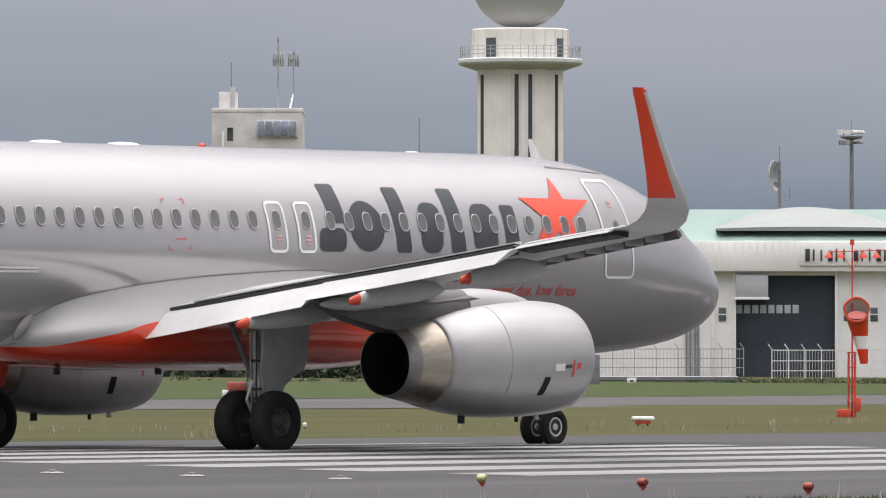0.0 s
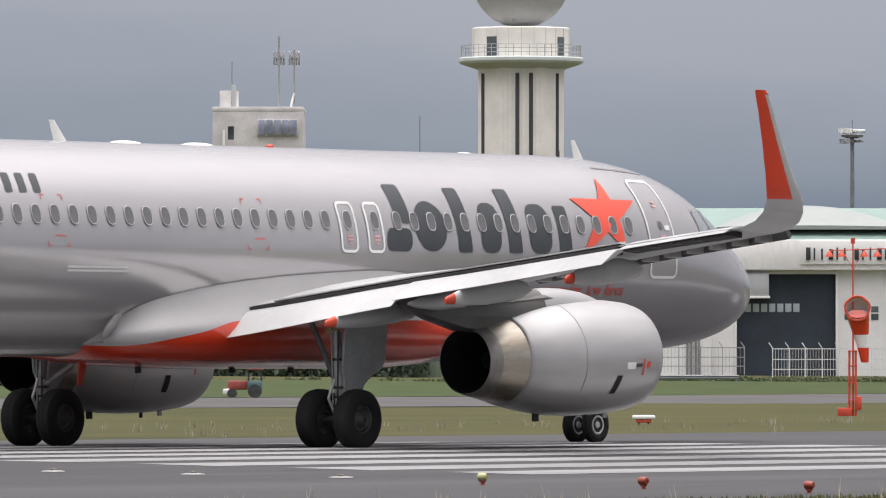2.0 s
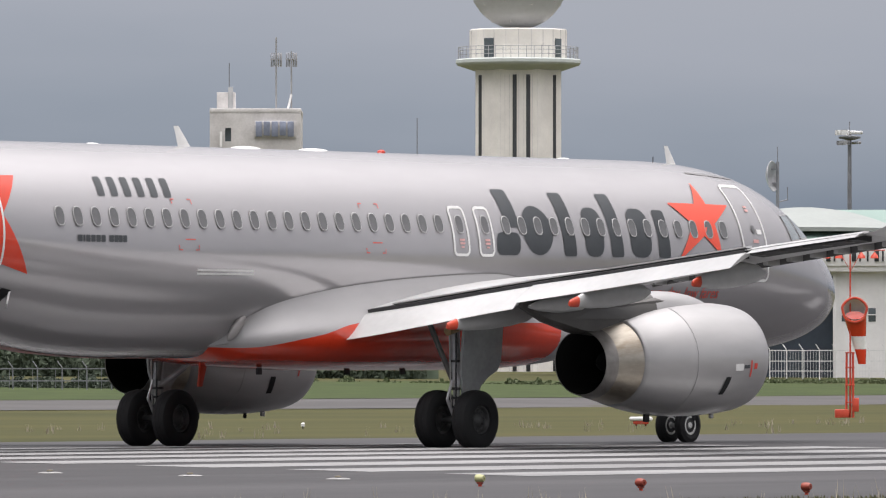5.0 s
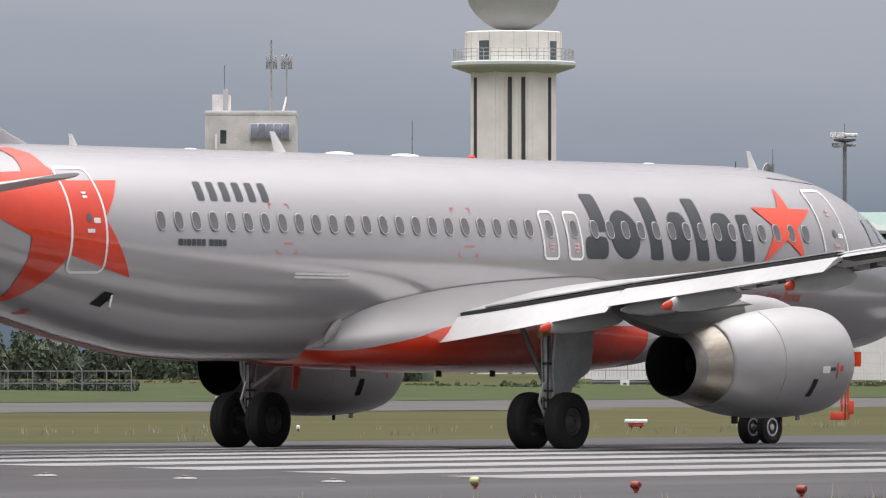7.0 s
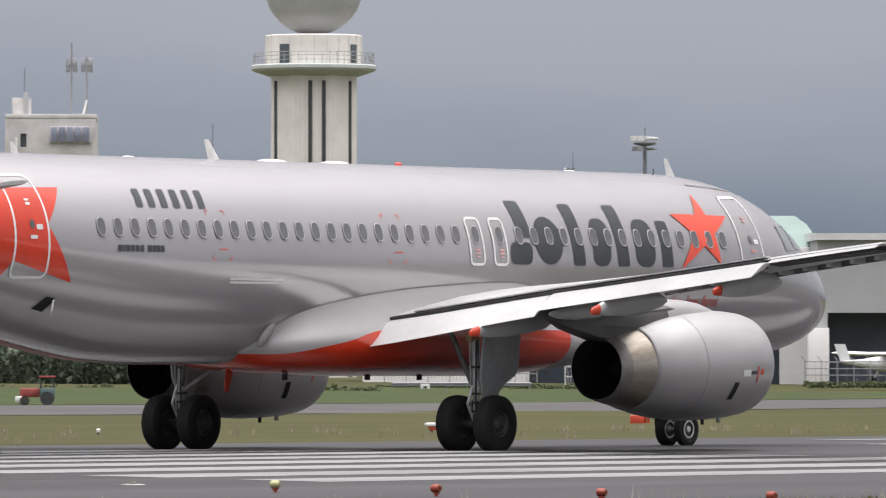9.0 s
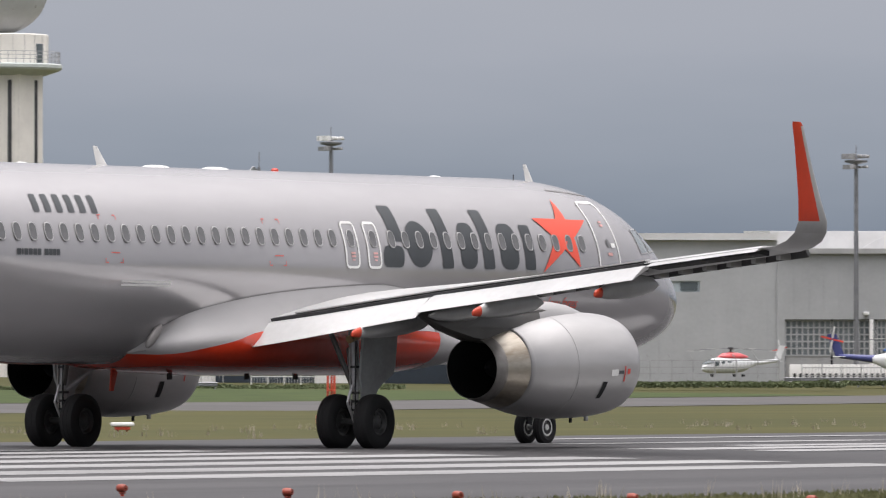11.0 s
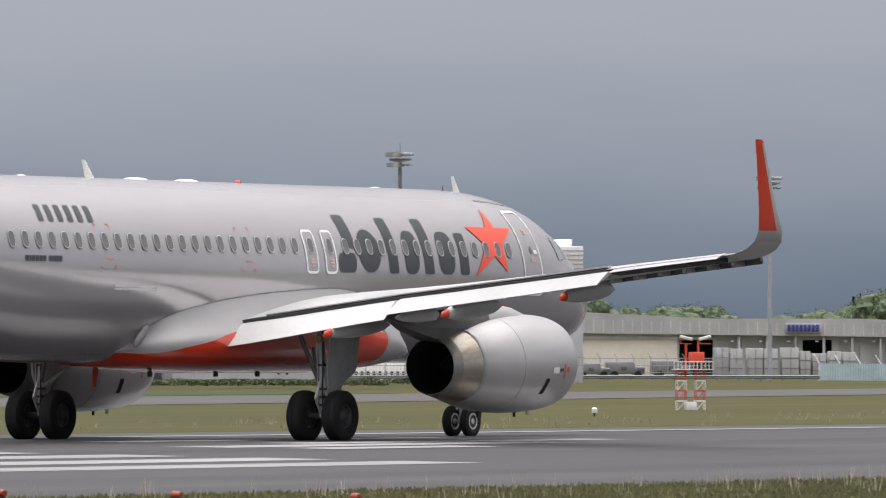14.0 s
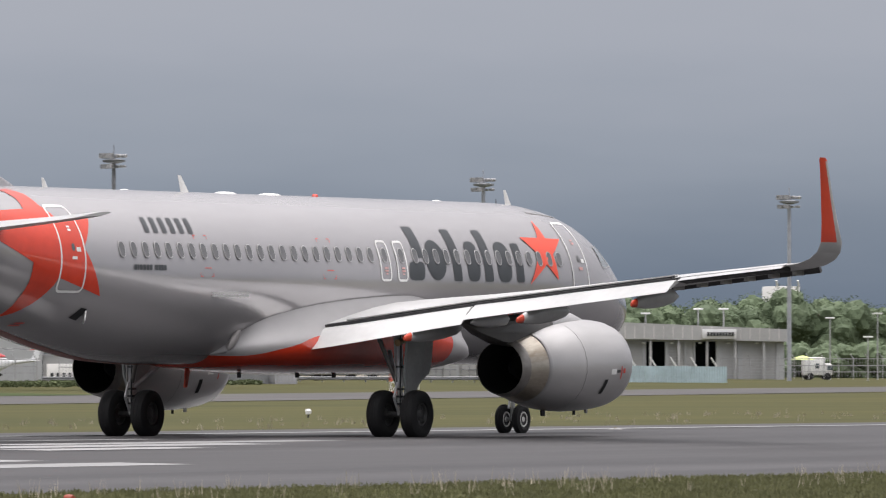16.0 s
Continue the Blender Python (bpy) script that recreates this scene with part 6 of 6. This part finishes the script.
def shrubs(name, label, b0, b1, d, e0, e1, n, mat, seed, deep=6.0, leaf=0.65):
    """A ragged band of small leaves."""
    rng = random.Random(seed)
    verts, faces = [], []
    for _ in range(n):
        b = rng.uniform(b0, b1)
        lump = 0.6 + 0.4 * noise.noise(Vector((b * 0.03, seed, 0))) + 0.25 * noise.noise(Vector((b * 0.11, seed, 3)))
        y = d + rng.uniform(0, deep)
        c = Vector((east(b, d), y, high(e0, d) + (high(e1, d) - high(e0, d)) * max(0.1, lump) * rng.random() ** 0.6 - 0.1))
        s = rng.uniform(0.10, 0.26) * leaf
        q = Euler((rng.uniform(0, 6.3), rng.uniform(0, 6.3), rng.uniform(0, 6.3))).to_matrix()
        k = len(verts)
        verts += [c + q @ Vector(p) * s for p in ((-1, 0, 0), (0.1, -0.6, 0.2), (1, 0, 0), (0, 0.6, 0.2))]
        faces.append((k, k + 1, k + 2, k + 3))
    me = bpy.data.meshes.new(name)
    me.from_pydata(verts, [], faces)
    me.materials.append(mat)
    tagged(new(name, me), label, "shrubs", kind="stuff")


SCRUB = material("rough_scrub", (0.100, 0.122, 0.052), 0.85, 0, 0.2, 0.15, 3, second=(0.062, 0.080, 0.036), island=0.1)
shrubs("scrub", "rough green scrub along the airfield fence", 1030, 1640, 632, -32, -20, 4500, SCRUB, 3, 6.0, 0.6)
shrubs("scrub", "rough green scrub along the airfield fence", 240, 1040, 600, -52, -14, 22000, SCRUB, 5, 14)
shrubs("scrub", "rough green scrub along the airfield fence", 1796, 2420, 640, -28, -14, 14000, SCRUB, 6)
shrubs("scrub", "rough green scrub along the airfield fence", 2420, 2700, 676, -24, -15, 7000, SCRUB, 7)
shrubs("scrub", "dark scrub before the trees", -80, 250, 530, -48, -8, 9000, LEAF_DARK, 8, 10, 0.7)
BELT = material("hazy_tree_belt", (0.090, 0.111, 0.078), 0.95, 0, 0.2, 0.1, 1.2, second=(0.054, 0.071, 0.051), island=0.06, shine=0.1)
shrubs("tree_belt", "dense dark green belt of trees beyond the airfield", -110, 760, 640, -60, 112, 36000, BELT, 31, 16, 1.3)


def belt_heart(b0, b1, d, e0, e1, mat):
    """The unlit middle of a dense wood: a lumpy ridge under the leaves."""
    rings = []
    for k in range(161):
        b = b0 + (b1 - b0) * k / 160
        lump = 0.62 + 0.3 * noise.noise(Vector((b * 0.03, 31, 0))) + 0.14 * noise.noise(Vector((b * 0.11, 31, 3)))
        top = high(e0, d) + (high(e1, d) - high(e0, d)) * max(0.1, lump)
        x = east(b, d)
        rings.append([(x, d, high(e0, d) - 1), (x, d + 0.8, top * 0.7 - 0.6), (x, d + 3, top - 0.4), (x, d + 8, top), (x, d + 12, high(e0, d) - 1)])
    tagged(link("tree_belt", loft(rings), mat, 60), "dense dark heart of the belt of trees", "trees", kind="stuff")


belt_heart(-160, 780, 644, -60, 116, BELT)
shrubs("scrub", "tall weeds on the bank", 1270, 1420, 640, -40, -18, 900, SCRUB, 9, 3)

# trees
rng = random.Random(11)
for b, e, d, w in ((2770, 128, 960, 9), (2830, 106, 980, 9), (2890, 96, 1000, 9), (2925, 106, 960, 8), (2955, 112, 985, 8), (2990, 108, 965, 8),
                   (3140, 94, 990, 9), (3190, 100, 980, 9), (3235, 108, 985, 9), (3275, 128, 960, 9), (3310, 134, 975, 10), (3345, 118, 960, 9), (3385, 116, 985, 9), (3420, 112, 1000, 9), (3460, 124, 960, 9), (3500, 132, 980, 10),
                   (3540, 112, 960, 9), (3580, 132, 990, 9), (3625, 120, 965, 9), (3665, 142, 960, 10), (3705, 120, 985, 9), (3740, 122, 960, 9), (3785, 110, 975, 9), (3830, 118, 960, 9), (3880, 112, 980, 9)):
    p = on_ground(b, d)
    tree(p.x, d, high(e, d) - p.z + 0.6, w * 1.35, int(b + 500), LEAF_DARK if b < 300 else LEAF)
for b, d in ((3380, 930), (3440, 918), (3480, 925), (3560, 918), (3620, 922), (3680, 915), (3730, 910), (3790, 915), (3850, 910)):
    p = on_ground(b, d)
    tree(p.x, d, high(60, d) - p.z, 9.5, int(b + 77))
for b, e in ((3238, 150), (3250, 158)):
    p = on_ground(b, 1100)
    conifer(p.x, 1100, high(e - 18, 1100) - p.z, b)


def logo_tower():
    d = 1050
    t = thing("office_tower", "pale distant tower block above the trees", "building")
    part("wall", boxed(east(3604, d), east(3650, d), d, d + 8, 0, high(150, d), bevel=0.05), WHITE_WALL, t)
    bm = spun([(0, 0.7), (0.1, 0.72), (0.1, 0.5), (0, 0.48)], "Y", 20)
    bmesh.ops.translate(bm, verts=bm.verts, vec=(east(3634, d), d - 0.1, high(134, d)))
    part("roundel", bm, SIGN_DARK, t, "dark ring-shaped mark")
    for b in (3610, 3648):
        part("roof_lamp", tubed((east(b, d), d, high(149, d)), (east(b - 3, d), d - 0.5, high(160, d)), 0.12, sides=6), WHITE_WALL, t)


logo_tower()
for b, e, d in ((1142 + 2235, 100, 880), (1235 + 2235, 108, 870), (1280 + 2235, 108, 870), (1468 + 2235, 92, 860), (1535 + 2235, 58, 850), (1552 + 2235, 100, 870), (2764, 118, 870)):
    p = on_ground(b, d)
    t = thing("street_lamp", "slim grey street lamp behind the fence", "street lamp", Matrix.Translation(p), "street lamps")
    h_ = high(e, d) - p.z
    part("pole", tubed((0, 0, -0.3), (0, 0, h_), 0.09, 0.06, 8), GALV, t)
    part("head", boxed(-0.5, 0.5, -0.15, 0.15, h_ - 0.05, h_ + 0.12, bevel=0.05), WHITE_STEEL, t)
x = east(742, 900)
t = thing("radio_mast", "thin grey radio mast", "mast", Matrix.Translation((x, 900, 0)))
part("pole", tubed((0, 0, 0), (0, 0, high(436, 900)), 0.10, 0.05, 6), POLE_GREY, t)

# cargo containers and carts
for b, w, e in ((2994, 24, 36), (3020, 22, 34), (3052, 26, 35), (3080, 24, 34), (3112, 30, 36), (3144, 18, 30), (3166, 24, 26), (3196, 20, 30), (3220, 22, 28)):
    d = 815
    p = on_ground(b, d)
    t = thing("cargo_container", "grey aluminium cargo container on the apron", "container", group="cargo containers")
    x0, x1, z0, z1 = east(b, d), east(b + w, d), p.z, high(e, d)
    part("body", boxed(x0, x1, d, d + 1.6, z0, z1, bevel=0.04), GALV if b % 4 else GREY_ROOF, t)
    for q in (0.33, 0.66):
        part("band", boxed(x0, x1, d - 0.04, d + 0.02, z0 + (z1 - z0) * q, z0 + (z1 - z0) * q + 0.08), POLE_GREY, t)
    part("door_seam", boxed((x0 + x1) / 2 - 0.03, (x0 + x1) / 2 + 0.03, d - 0.03, d + 0.01, z0, z1), POLE_GREY, t)


def van(b, d, long, tall, mat, label):
    p = on_ground(b, d)
    t = thing("van", label, "vehicle", Matrix.Translation(p))
    part("body", boxed(0, long * 0.74, -0.9, 0.9, 0.45, tall, bevel=0.12), mat, t)
    part("cab", boxed(long * 0.70, long, -0.85, 0.85, 0.4, tall * 0.72, bevel=0.18), mat, t)
    part("windscreen", boxed(long * 0.8, long + 0.01, -0.88, -0.84, tall * 0.42, tall * 0.64, bevel=0.02), FAR_GLASS, t)
    part("side_window", boxed(long * 0.38, long * 0.52, -0.93, -0.89, tall * 0.5, tall * 0.72, bevel=0.02), FAR_GLASS, t)
    for x in (long * 0.2, long * 0.82):
        part("wheel", tubed((x, -0.92, 0.36), (x, -0.68, 0.36), 0.36, sides=18), RUBBER, t)
        part("wheel", tubed((x, 0.68, 0.36), (x, 0.92, 0.36), 0.36, sides=18), RUBBER, t)


van(3655, 850, 2.9, 2.3, WHITE_STEEL, "white box van parked beyond the fence")
van(2745, 790, 3.2, 1.5, POLE_GREY, "dull grey van parked behind the fence")
van(2800, 800, 3.6, 1.6, POLE_GREY, "grey van parked behind the fence")
van(2880, 805, 3.8, 1.7, POLE_GREY, "dull grey truck parked behind the fence")
p = on_ground(3655, 845)
t = thing("parasol", "yellow-green parasol beside the parked van", "parasol", Matrix.Translation(p))
part("pole", tubed((0, 0, 0), (0, 0, 2.4), 0.03, sides=6), GALV, t)
part("canopy", spun([(2.05, 1.25), (2.25, 0.8), (2.42, 0.3), (2.48, 0.02)], "Z", 10), material("lime_canvas", (0.55, 0.62, 0.22), 0.7, 0, 0.08), t, "", 20)


def helicopter(b, d, e, long, colours, label, nose=1):
    """Resting helicopter seen broadside; x is its length."""
    k = long / 13.5
    t = thing("helicopter", label, "helicopter", Matrix.Translation((east(b, d), d, high(e, d))) @ pose(0, 0, 0, 0, 0, -38 if nose > 0 else 210) @ Matrix.Diagonal((k, k, k, 1)))
    white, stripe, tail_mat = colours
    rings = []
    for x, w, z0, z1 in ((4.9, 0.06, 1.0, 1.2), (4.6, 0.5, 0.75, 1.6), (4.0, 0.85, 0.55, 2.1), (3.0, 1.05, 0.45, 2.6), (1.5, 1.1, 0.42, 2.8), (-0.5, 1.1, 0.45, 2.8), (-2.0, 0.95, 0.7, 2.7), (-3.2, 0.6, 1.2, 2.45), (-4.0, 0.4, 1.5, 2.3)):
        rings.append([(x, w * math.cos(a), (z0 + z1) / 2 + (z1 - z0) / 2 * math.copysign(abs(math.sin(a)) ** 0.8, math.sin(a))) for a in [2 * math.pi * i / 20 for i in range(20)]])
    part("cabin", loft(rings), white, t, "white fuselage", 50)
    part("stripe", loft([[(1.0 - q * 1.6 + dx, 1.14 * math.cos(a) * s, 1.62 + 1.22 * math.sin(a)) for dx, s in ((0, -1), (1.0, -1))] for q, a in [(i / 8, radians(-50 + 120 * i / 8)) for i in range(9)]], closed=False), stripe, t, "coloured slanting stripe")
    part("tail_boom", loft([[(x, w * math.cos(a), z + w * math.sin(a)) for a in [2 * math.pi * i / 12 for i in range(12)]] for x, w, z in ((-3.2, 0.45, 1.9), (-6.0, 0.3, 2.1), (-8.0, 0.22, 2.25))]), tail_mat, t, "", 50)
    part("fin", loft([[(-7.4 + x - z * 0.45, y, 2.2 + z) for x, y in ((0, 0), (-0.5, 0.08), (-1.1, 0), (-0.5, -0.08))] for z in (0, 1.0, 2.2)]), tail_mat, t, "tall swept fin")
    part("tailplane", boxed(-7.9, -7.2, -1.5, 1.5, 2.15, 2.22, bevel=0.03), white, t)
    part("engine_cowl", loft([[(x, w * math.cos(a), 2.75 + h_ * max(-0.2, math.sin(a))) for a in [2 * math.pi * i / 16 for i in range(16)]] for x, w, h_ in ((2.2, 0.2, 0.1), (1.4, 0.7, 0.55), (0, 0.85, 0.75), (-1.6, 0.75, 0.6), (-2.8, 0.3, 0.2))]), stripe, t, "", 50)
    part("mast", tubed((0, 0, 3.3), (0, 0, 4.0), 0.16, sides=10), SIGN_DARK, t)
    part("hub", spun([(3.85, 0.1), (3.9, 0.45), (4.1, 0.45), (4.2, 0.1)], "Z", 14), SIGN_DARK, t)
    for j in range(5):
        a = radians(14 + 72 * j)
        bm = bmesh.new()
        for q in range(6):
            r0, r1 = 0.4 + q * 1.05, 0.4 + (q + 1) * 1.05
            box(bm, r0, r1, -0.16, 0.16, 3.98 - 0.012 * r0 * r0, 4.03 - 0.012 * r0 * r0, Matrix.Rotation(a, 4, "Z"), mat=q % 3 == 2)
        part("rotor_blade", bm, [POLE_GREY, WHITE_STEEL], t)
    for j in range(4):
        part("tail_blade", boxed(-0.08, 0.08, -0.03, 0.03, 0.1, 1.3, pose(-8.7, -0.25, 3.9, 0, 90 * j + 12, 0)), RED_MARK if j % 2 else WHITE_STEEL, t)
    for x0, x1 in ((0.5, 1.3), (1.6, 2.3), (2.6, 3.3)):
        for s in (-1, 1):
            part("cabin_window", boxed(x0, x1, s * 1.0 - 0.06, s * 1.0 + 0.06, 1.45, 2.2, bevel=0.12), FAR_GLASS, t)
    part("windscreen", loft([[(x, w * math.cos(a), 1.95 + h_ * math.sin(a)) for a in [math.pi * i / 10 for i in range(11)]] for x, w, h_ in ((3.5, 0.96, 0.5), (4.1, 0.82, 0.2), (4.45, 0.6, -0.2))], closed=False), FAR_GLASS, t, "", 50)
    for x, y in ((3.2, 0), (-1.4, -1.1), (-1.4, 1.1)):
        part("gear_leg", tubed((x, y, 0.6), (x, y, 0.1), 0.06, sides=8), STRUT, t)
        part("wheel", tubed((x, y - 0.1, 0.22), (x, y + 0.1, 0.22), 0.24, sides=16), RUBBER, t)


HELI_BLUE = material("helicopter_blue", (0.05, 0.13, 0.36), 0.3, 0, 0.1, coat=0.3)
HELI_RED = material("helicopter_red", (0.72, 0.12, 0.13), 0.3, 0, 0.1, coat=0.3)
HELI_NAVY = material("helicopter_navy", (0.05, 0.06, 0.20), 0.3, 0, 0.1, coat=0.3)
HELI_WHITE = material("helicopter_white", (0.72, 0.73, 0.74), 0.3, 0, 0.05, coat=0.3)
helicopter(2530, 676, -16, 11.0, (HELI_WHITE, HELI_BLUE, HELI_NAVY), "white and blue helicopter parked before the hangar")
helicopter(2214, 672, -12, 7.6, (HELI_WHITE, HELI_RED, HELI_WHITE), "white and red helicopter parked before the hangar", -1)


def light_plane(b, d, e):
    t = thing("light_aircraft", "small white high-wing aircraft parked behind the fence", "airplane", Matrix.Translation((east(b, d), d, high(e, d))) @ pose(0, 0, 0, 0, 0, 40))
    part("cabin", loft([[(x, w * math.cos(a), z + h_ * math.sin(a)) for a in [2 * math.pi * i / 16 for i in range(16)]] for x, w, z, h_ in ((2.4, 0.3, 1.2, 0.3), (2.0, 0.5, 1.25, 0.45), (0.8, 0.58, 1.4, 0.65), (-0.6, 0.5, 1.4, 0.6), (-2.5, 0.25, 1.45, 0.3), (-4.6, 0.08, 1.55, 0.12))]), HELI_WHITE, t, "", 50)
    part("wing", loft([[(0.8 - 1.5 * c, y, 2.1 + h_ * 0.35 + abs(y) * 0.03) for c, h_ in FOIL] for y in (-5.3, -2, 2, 5.3)]), HELI_WHITE, t, "", 40)
    part("fin", loft([[(-3.9 + x - z * 0.5, y, 1.55 + z) for x, y in ((0.3, 0), (-0.3, 0.05), (-0.9, 0), (-0.3, -0.05))] for z in (0, 0.7, 1.4)]), HELI_WHITE, t)
    part("tailplane", boxed(-4.7, -4.0, -1.6, 1.6, 1.5, 1.56, bevel=0.02), HELI_WHITE, t)
    part("windscreen", boxed(0.9, 1.5, -0.5, 0.5, 1.6, 2.0, bevel=0.1), FAR_GLASS, t)
    part("propeller", boxed(2.44, 2.48, -0.08, 0.08, 0.3, 2.1, bevel=0.02), SIGN_DARK, t)
    for x, y in ((1.9, 0), (-0.1, -1.1), (-0.1, 1.1)):
        part("gear_leg", tubed((x, y * 0.4, 1.0), (x, y, 0.2), 0.05, sides=8), HELI_WHITE, t)
        part("wheel", tubed((x, y - 0.08, 0.2), (x, y + 0.08, 0.2), 0.2, sides=14), RUBBER, t)
    for s in (-1, 1):
        part("strut", tubed((0.3, s * 0.5, 1.1), (0.2, s * 2.4, 2.1), 0.04, sides=6), HELI_WHITE, t)


light_plane(1930, 672, -20)


TRACTOR_RED = material("dull_tractor_red", (0.30, 0.06, 0.05), 0.6, 0, 0.15, 2, 12)


def tractor():
    p = on_ground(434, 470)
    t = thing("tractor", "small red tractor on the far grass", "tractor", Matrix.Translation(p))
    part("bonnet", boxed(-1.0, 0.1, -0.3, 0.3, 0.45, 0.95, bevel=0.08), TRACTOR_RED, t)
    part("fender", boxed(0.1, 0.9, -0.6, 0.6, 0.5, 0.95, bevel=0.08), material("teal_machine_paint", (0.09, 0.15, 0.15), 0.5, 0, 0.15), t)
    part("loader", boxed(-1.25, -0.85, -0.5, 0.5, 0.18, 0.5, bevel=0.05), WHITE_STEEL, t, "pale front loader")
    for x in (0.15, 0.85):
        for y in (-0.5, 0.5):
            part("roll_bar", tubed((x, y, 0.9), (x, y, 1.55), 0.04, sides=6), SIGN_DARK, t)
    part("canopy", boxed(0.05, 0.95, -0.6, 0.6, 1.53, 1.63, bevel=0.03), TRACTOR_RED, t)
    for x, r in ((-0.75, 0.26), (0.5, 0.38)):
        for y in (-0.65, 0.45):
            part("wheel", tubed((x, y, r), (x, y + 0.2, r), r, sides=18), HUB_DARK, t)


tractor()


# near verge: tufts of grass with seed heads
def tufts(name, label, n, v0, v1, u0, u1, h0, h1, mat, seed, wide=0.012):
    rng = random.Random(seed)
    verts, faces = [], []
    for _ in range(n):
        u, v = rng.uniform(u0, u1), rng.uniform(v0, v1)
        p = runway(u, v)
        p.z = floor_at(p.x, p.y)
        for _ in range(5):
            a, h_ = rng.uniform(0, 6.28), rng.uniform(h0, h1)
            q = p + Vector((rng.uniform(-0.12, 0.12), rng.uniform(-0.12, 0.12), 0))
            side = Vector((math.cos(a), math.sin(a), 0)) * wide
            tip = q + Vector((rng.uniform(-0.3, 0.3) * h_, rng.uniform(-0.3, 0.3) * h_, h_))
            k = len(verts)
            verts += [q - side, q + side, (q + tip) / 2 + side * 0.8, tip, (q + tip) / 2 - side * 0.8]
            faces.append((k, k + 1, k + 2, k + 3, k + 4))
    me = bpy.data.meshes.new(name)
    me.from_pydata(verts, [], faces)
    me.materials.append(mat)
    tagged(new(name, me), label, "grass", kind="stuff")


BLADE = material("grass_blades", (0.122, 0.123, 0.050), 0.8, 0, 0.2, 0.3, 8, second=(0.077, 0.081, 0.034), island=0.16)
STRAW = material("dry_seed_heads", (0.391, 0.348, 0.272), 0.8, 0, 0.15, 1, 8, island=0.25)
tufts("verge_grass", "short green grass along the runway's edge", 26000, 52, 71.4, 78, 160, 0.02, 0.09, BLADE, 21)
tufts("seed_heads", "dry seed heads over the verge", 150, 64, 71.4, 84, 160, 0.12, 0.36, STRAW, 22, 0.006)
tufts("far_seed_heads", "pale dry seed heads in the far grass", 320, 121, 170, 140, 340, 0.08, 0.25, STRAW, 24, 0.012)


# ---- motion ----
def motions():
    walk(airliner, [(t, pose(x, y, -0.02, 0, 0, a)) for t, x, y, a in TAXI])
    steps = [i / FPS for i in range(int(16 * FPS) + 1)]
    ts = [r[0] for r in TAXI]
    fx, fy = glide(ts, [r[1] for r in TAXI]), glide(ts, [r[2] for r in TAXI])
    gone, path, last = 0.0, [], None
    for t in steps:
        here = Vector((fx(t), fy(t)))
        gone += (here - last).length if last else 0
        last = here
        path.append((t, gone))
    for w, r in WHEELS:
        hub = w.matrix_basis.translation.copy()
        walk(w, [(t, Matrix.Translation(hub) @ Matrix.Rotation(d / r, 4, "Y")) for t, d in path])


motions()
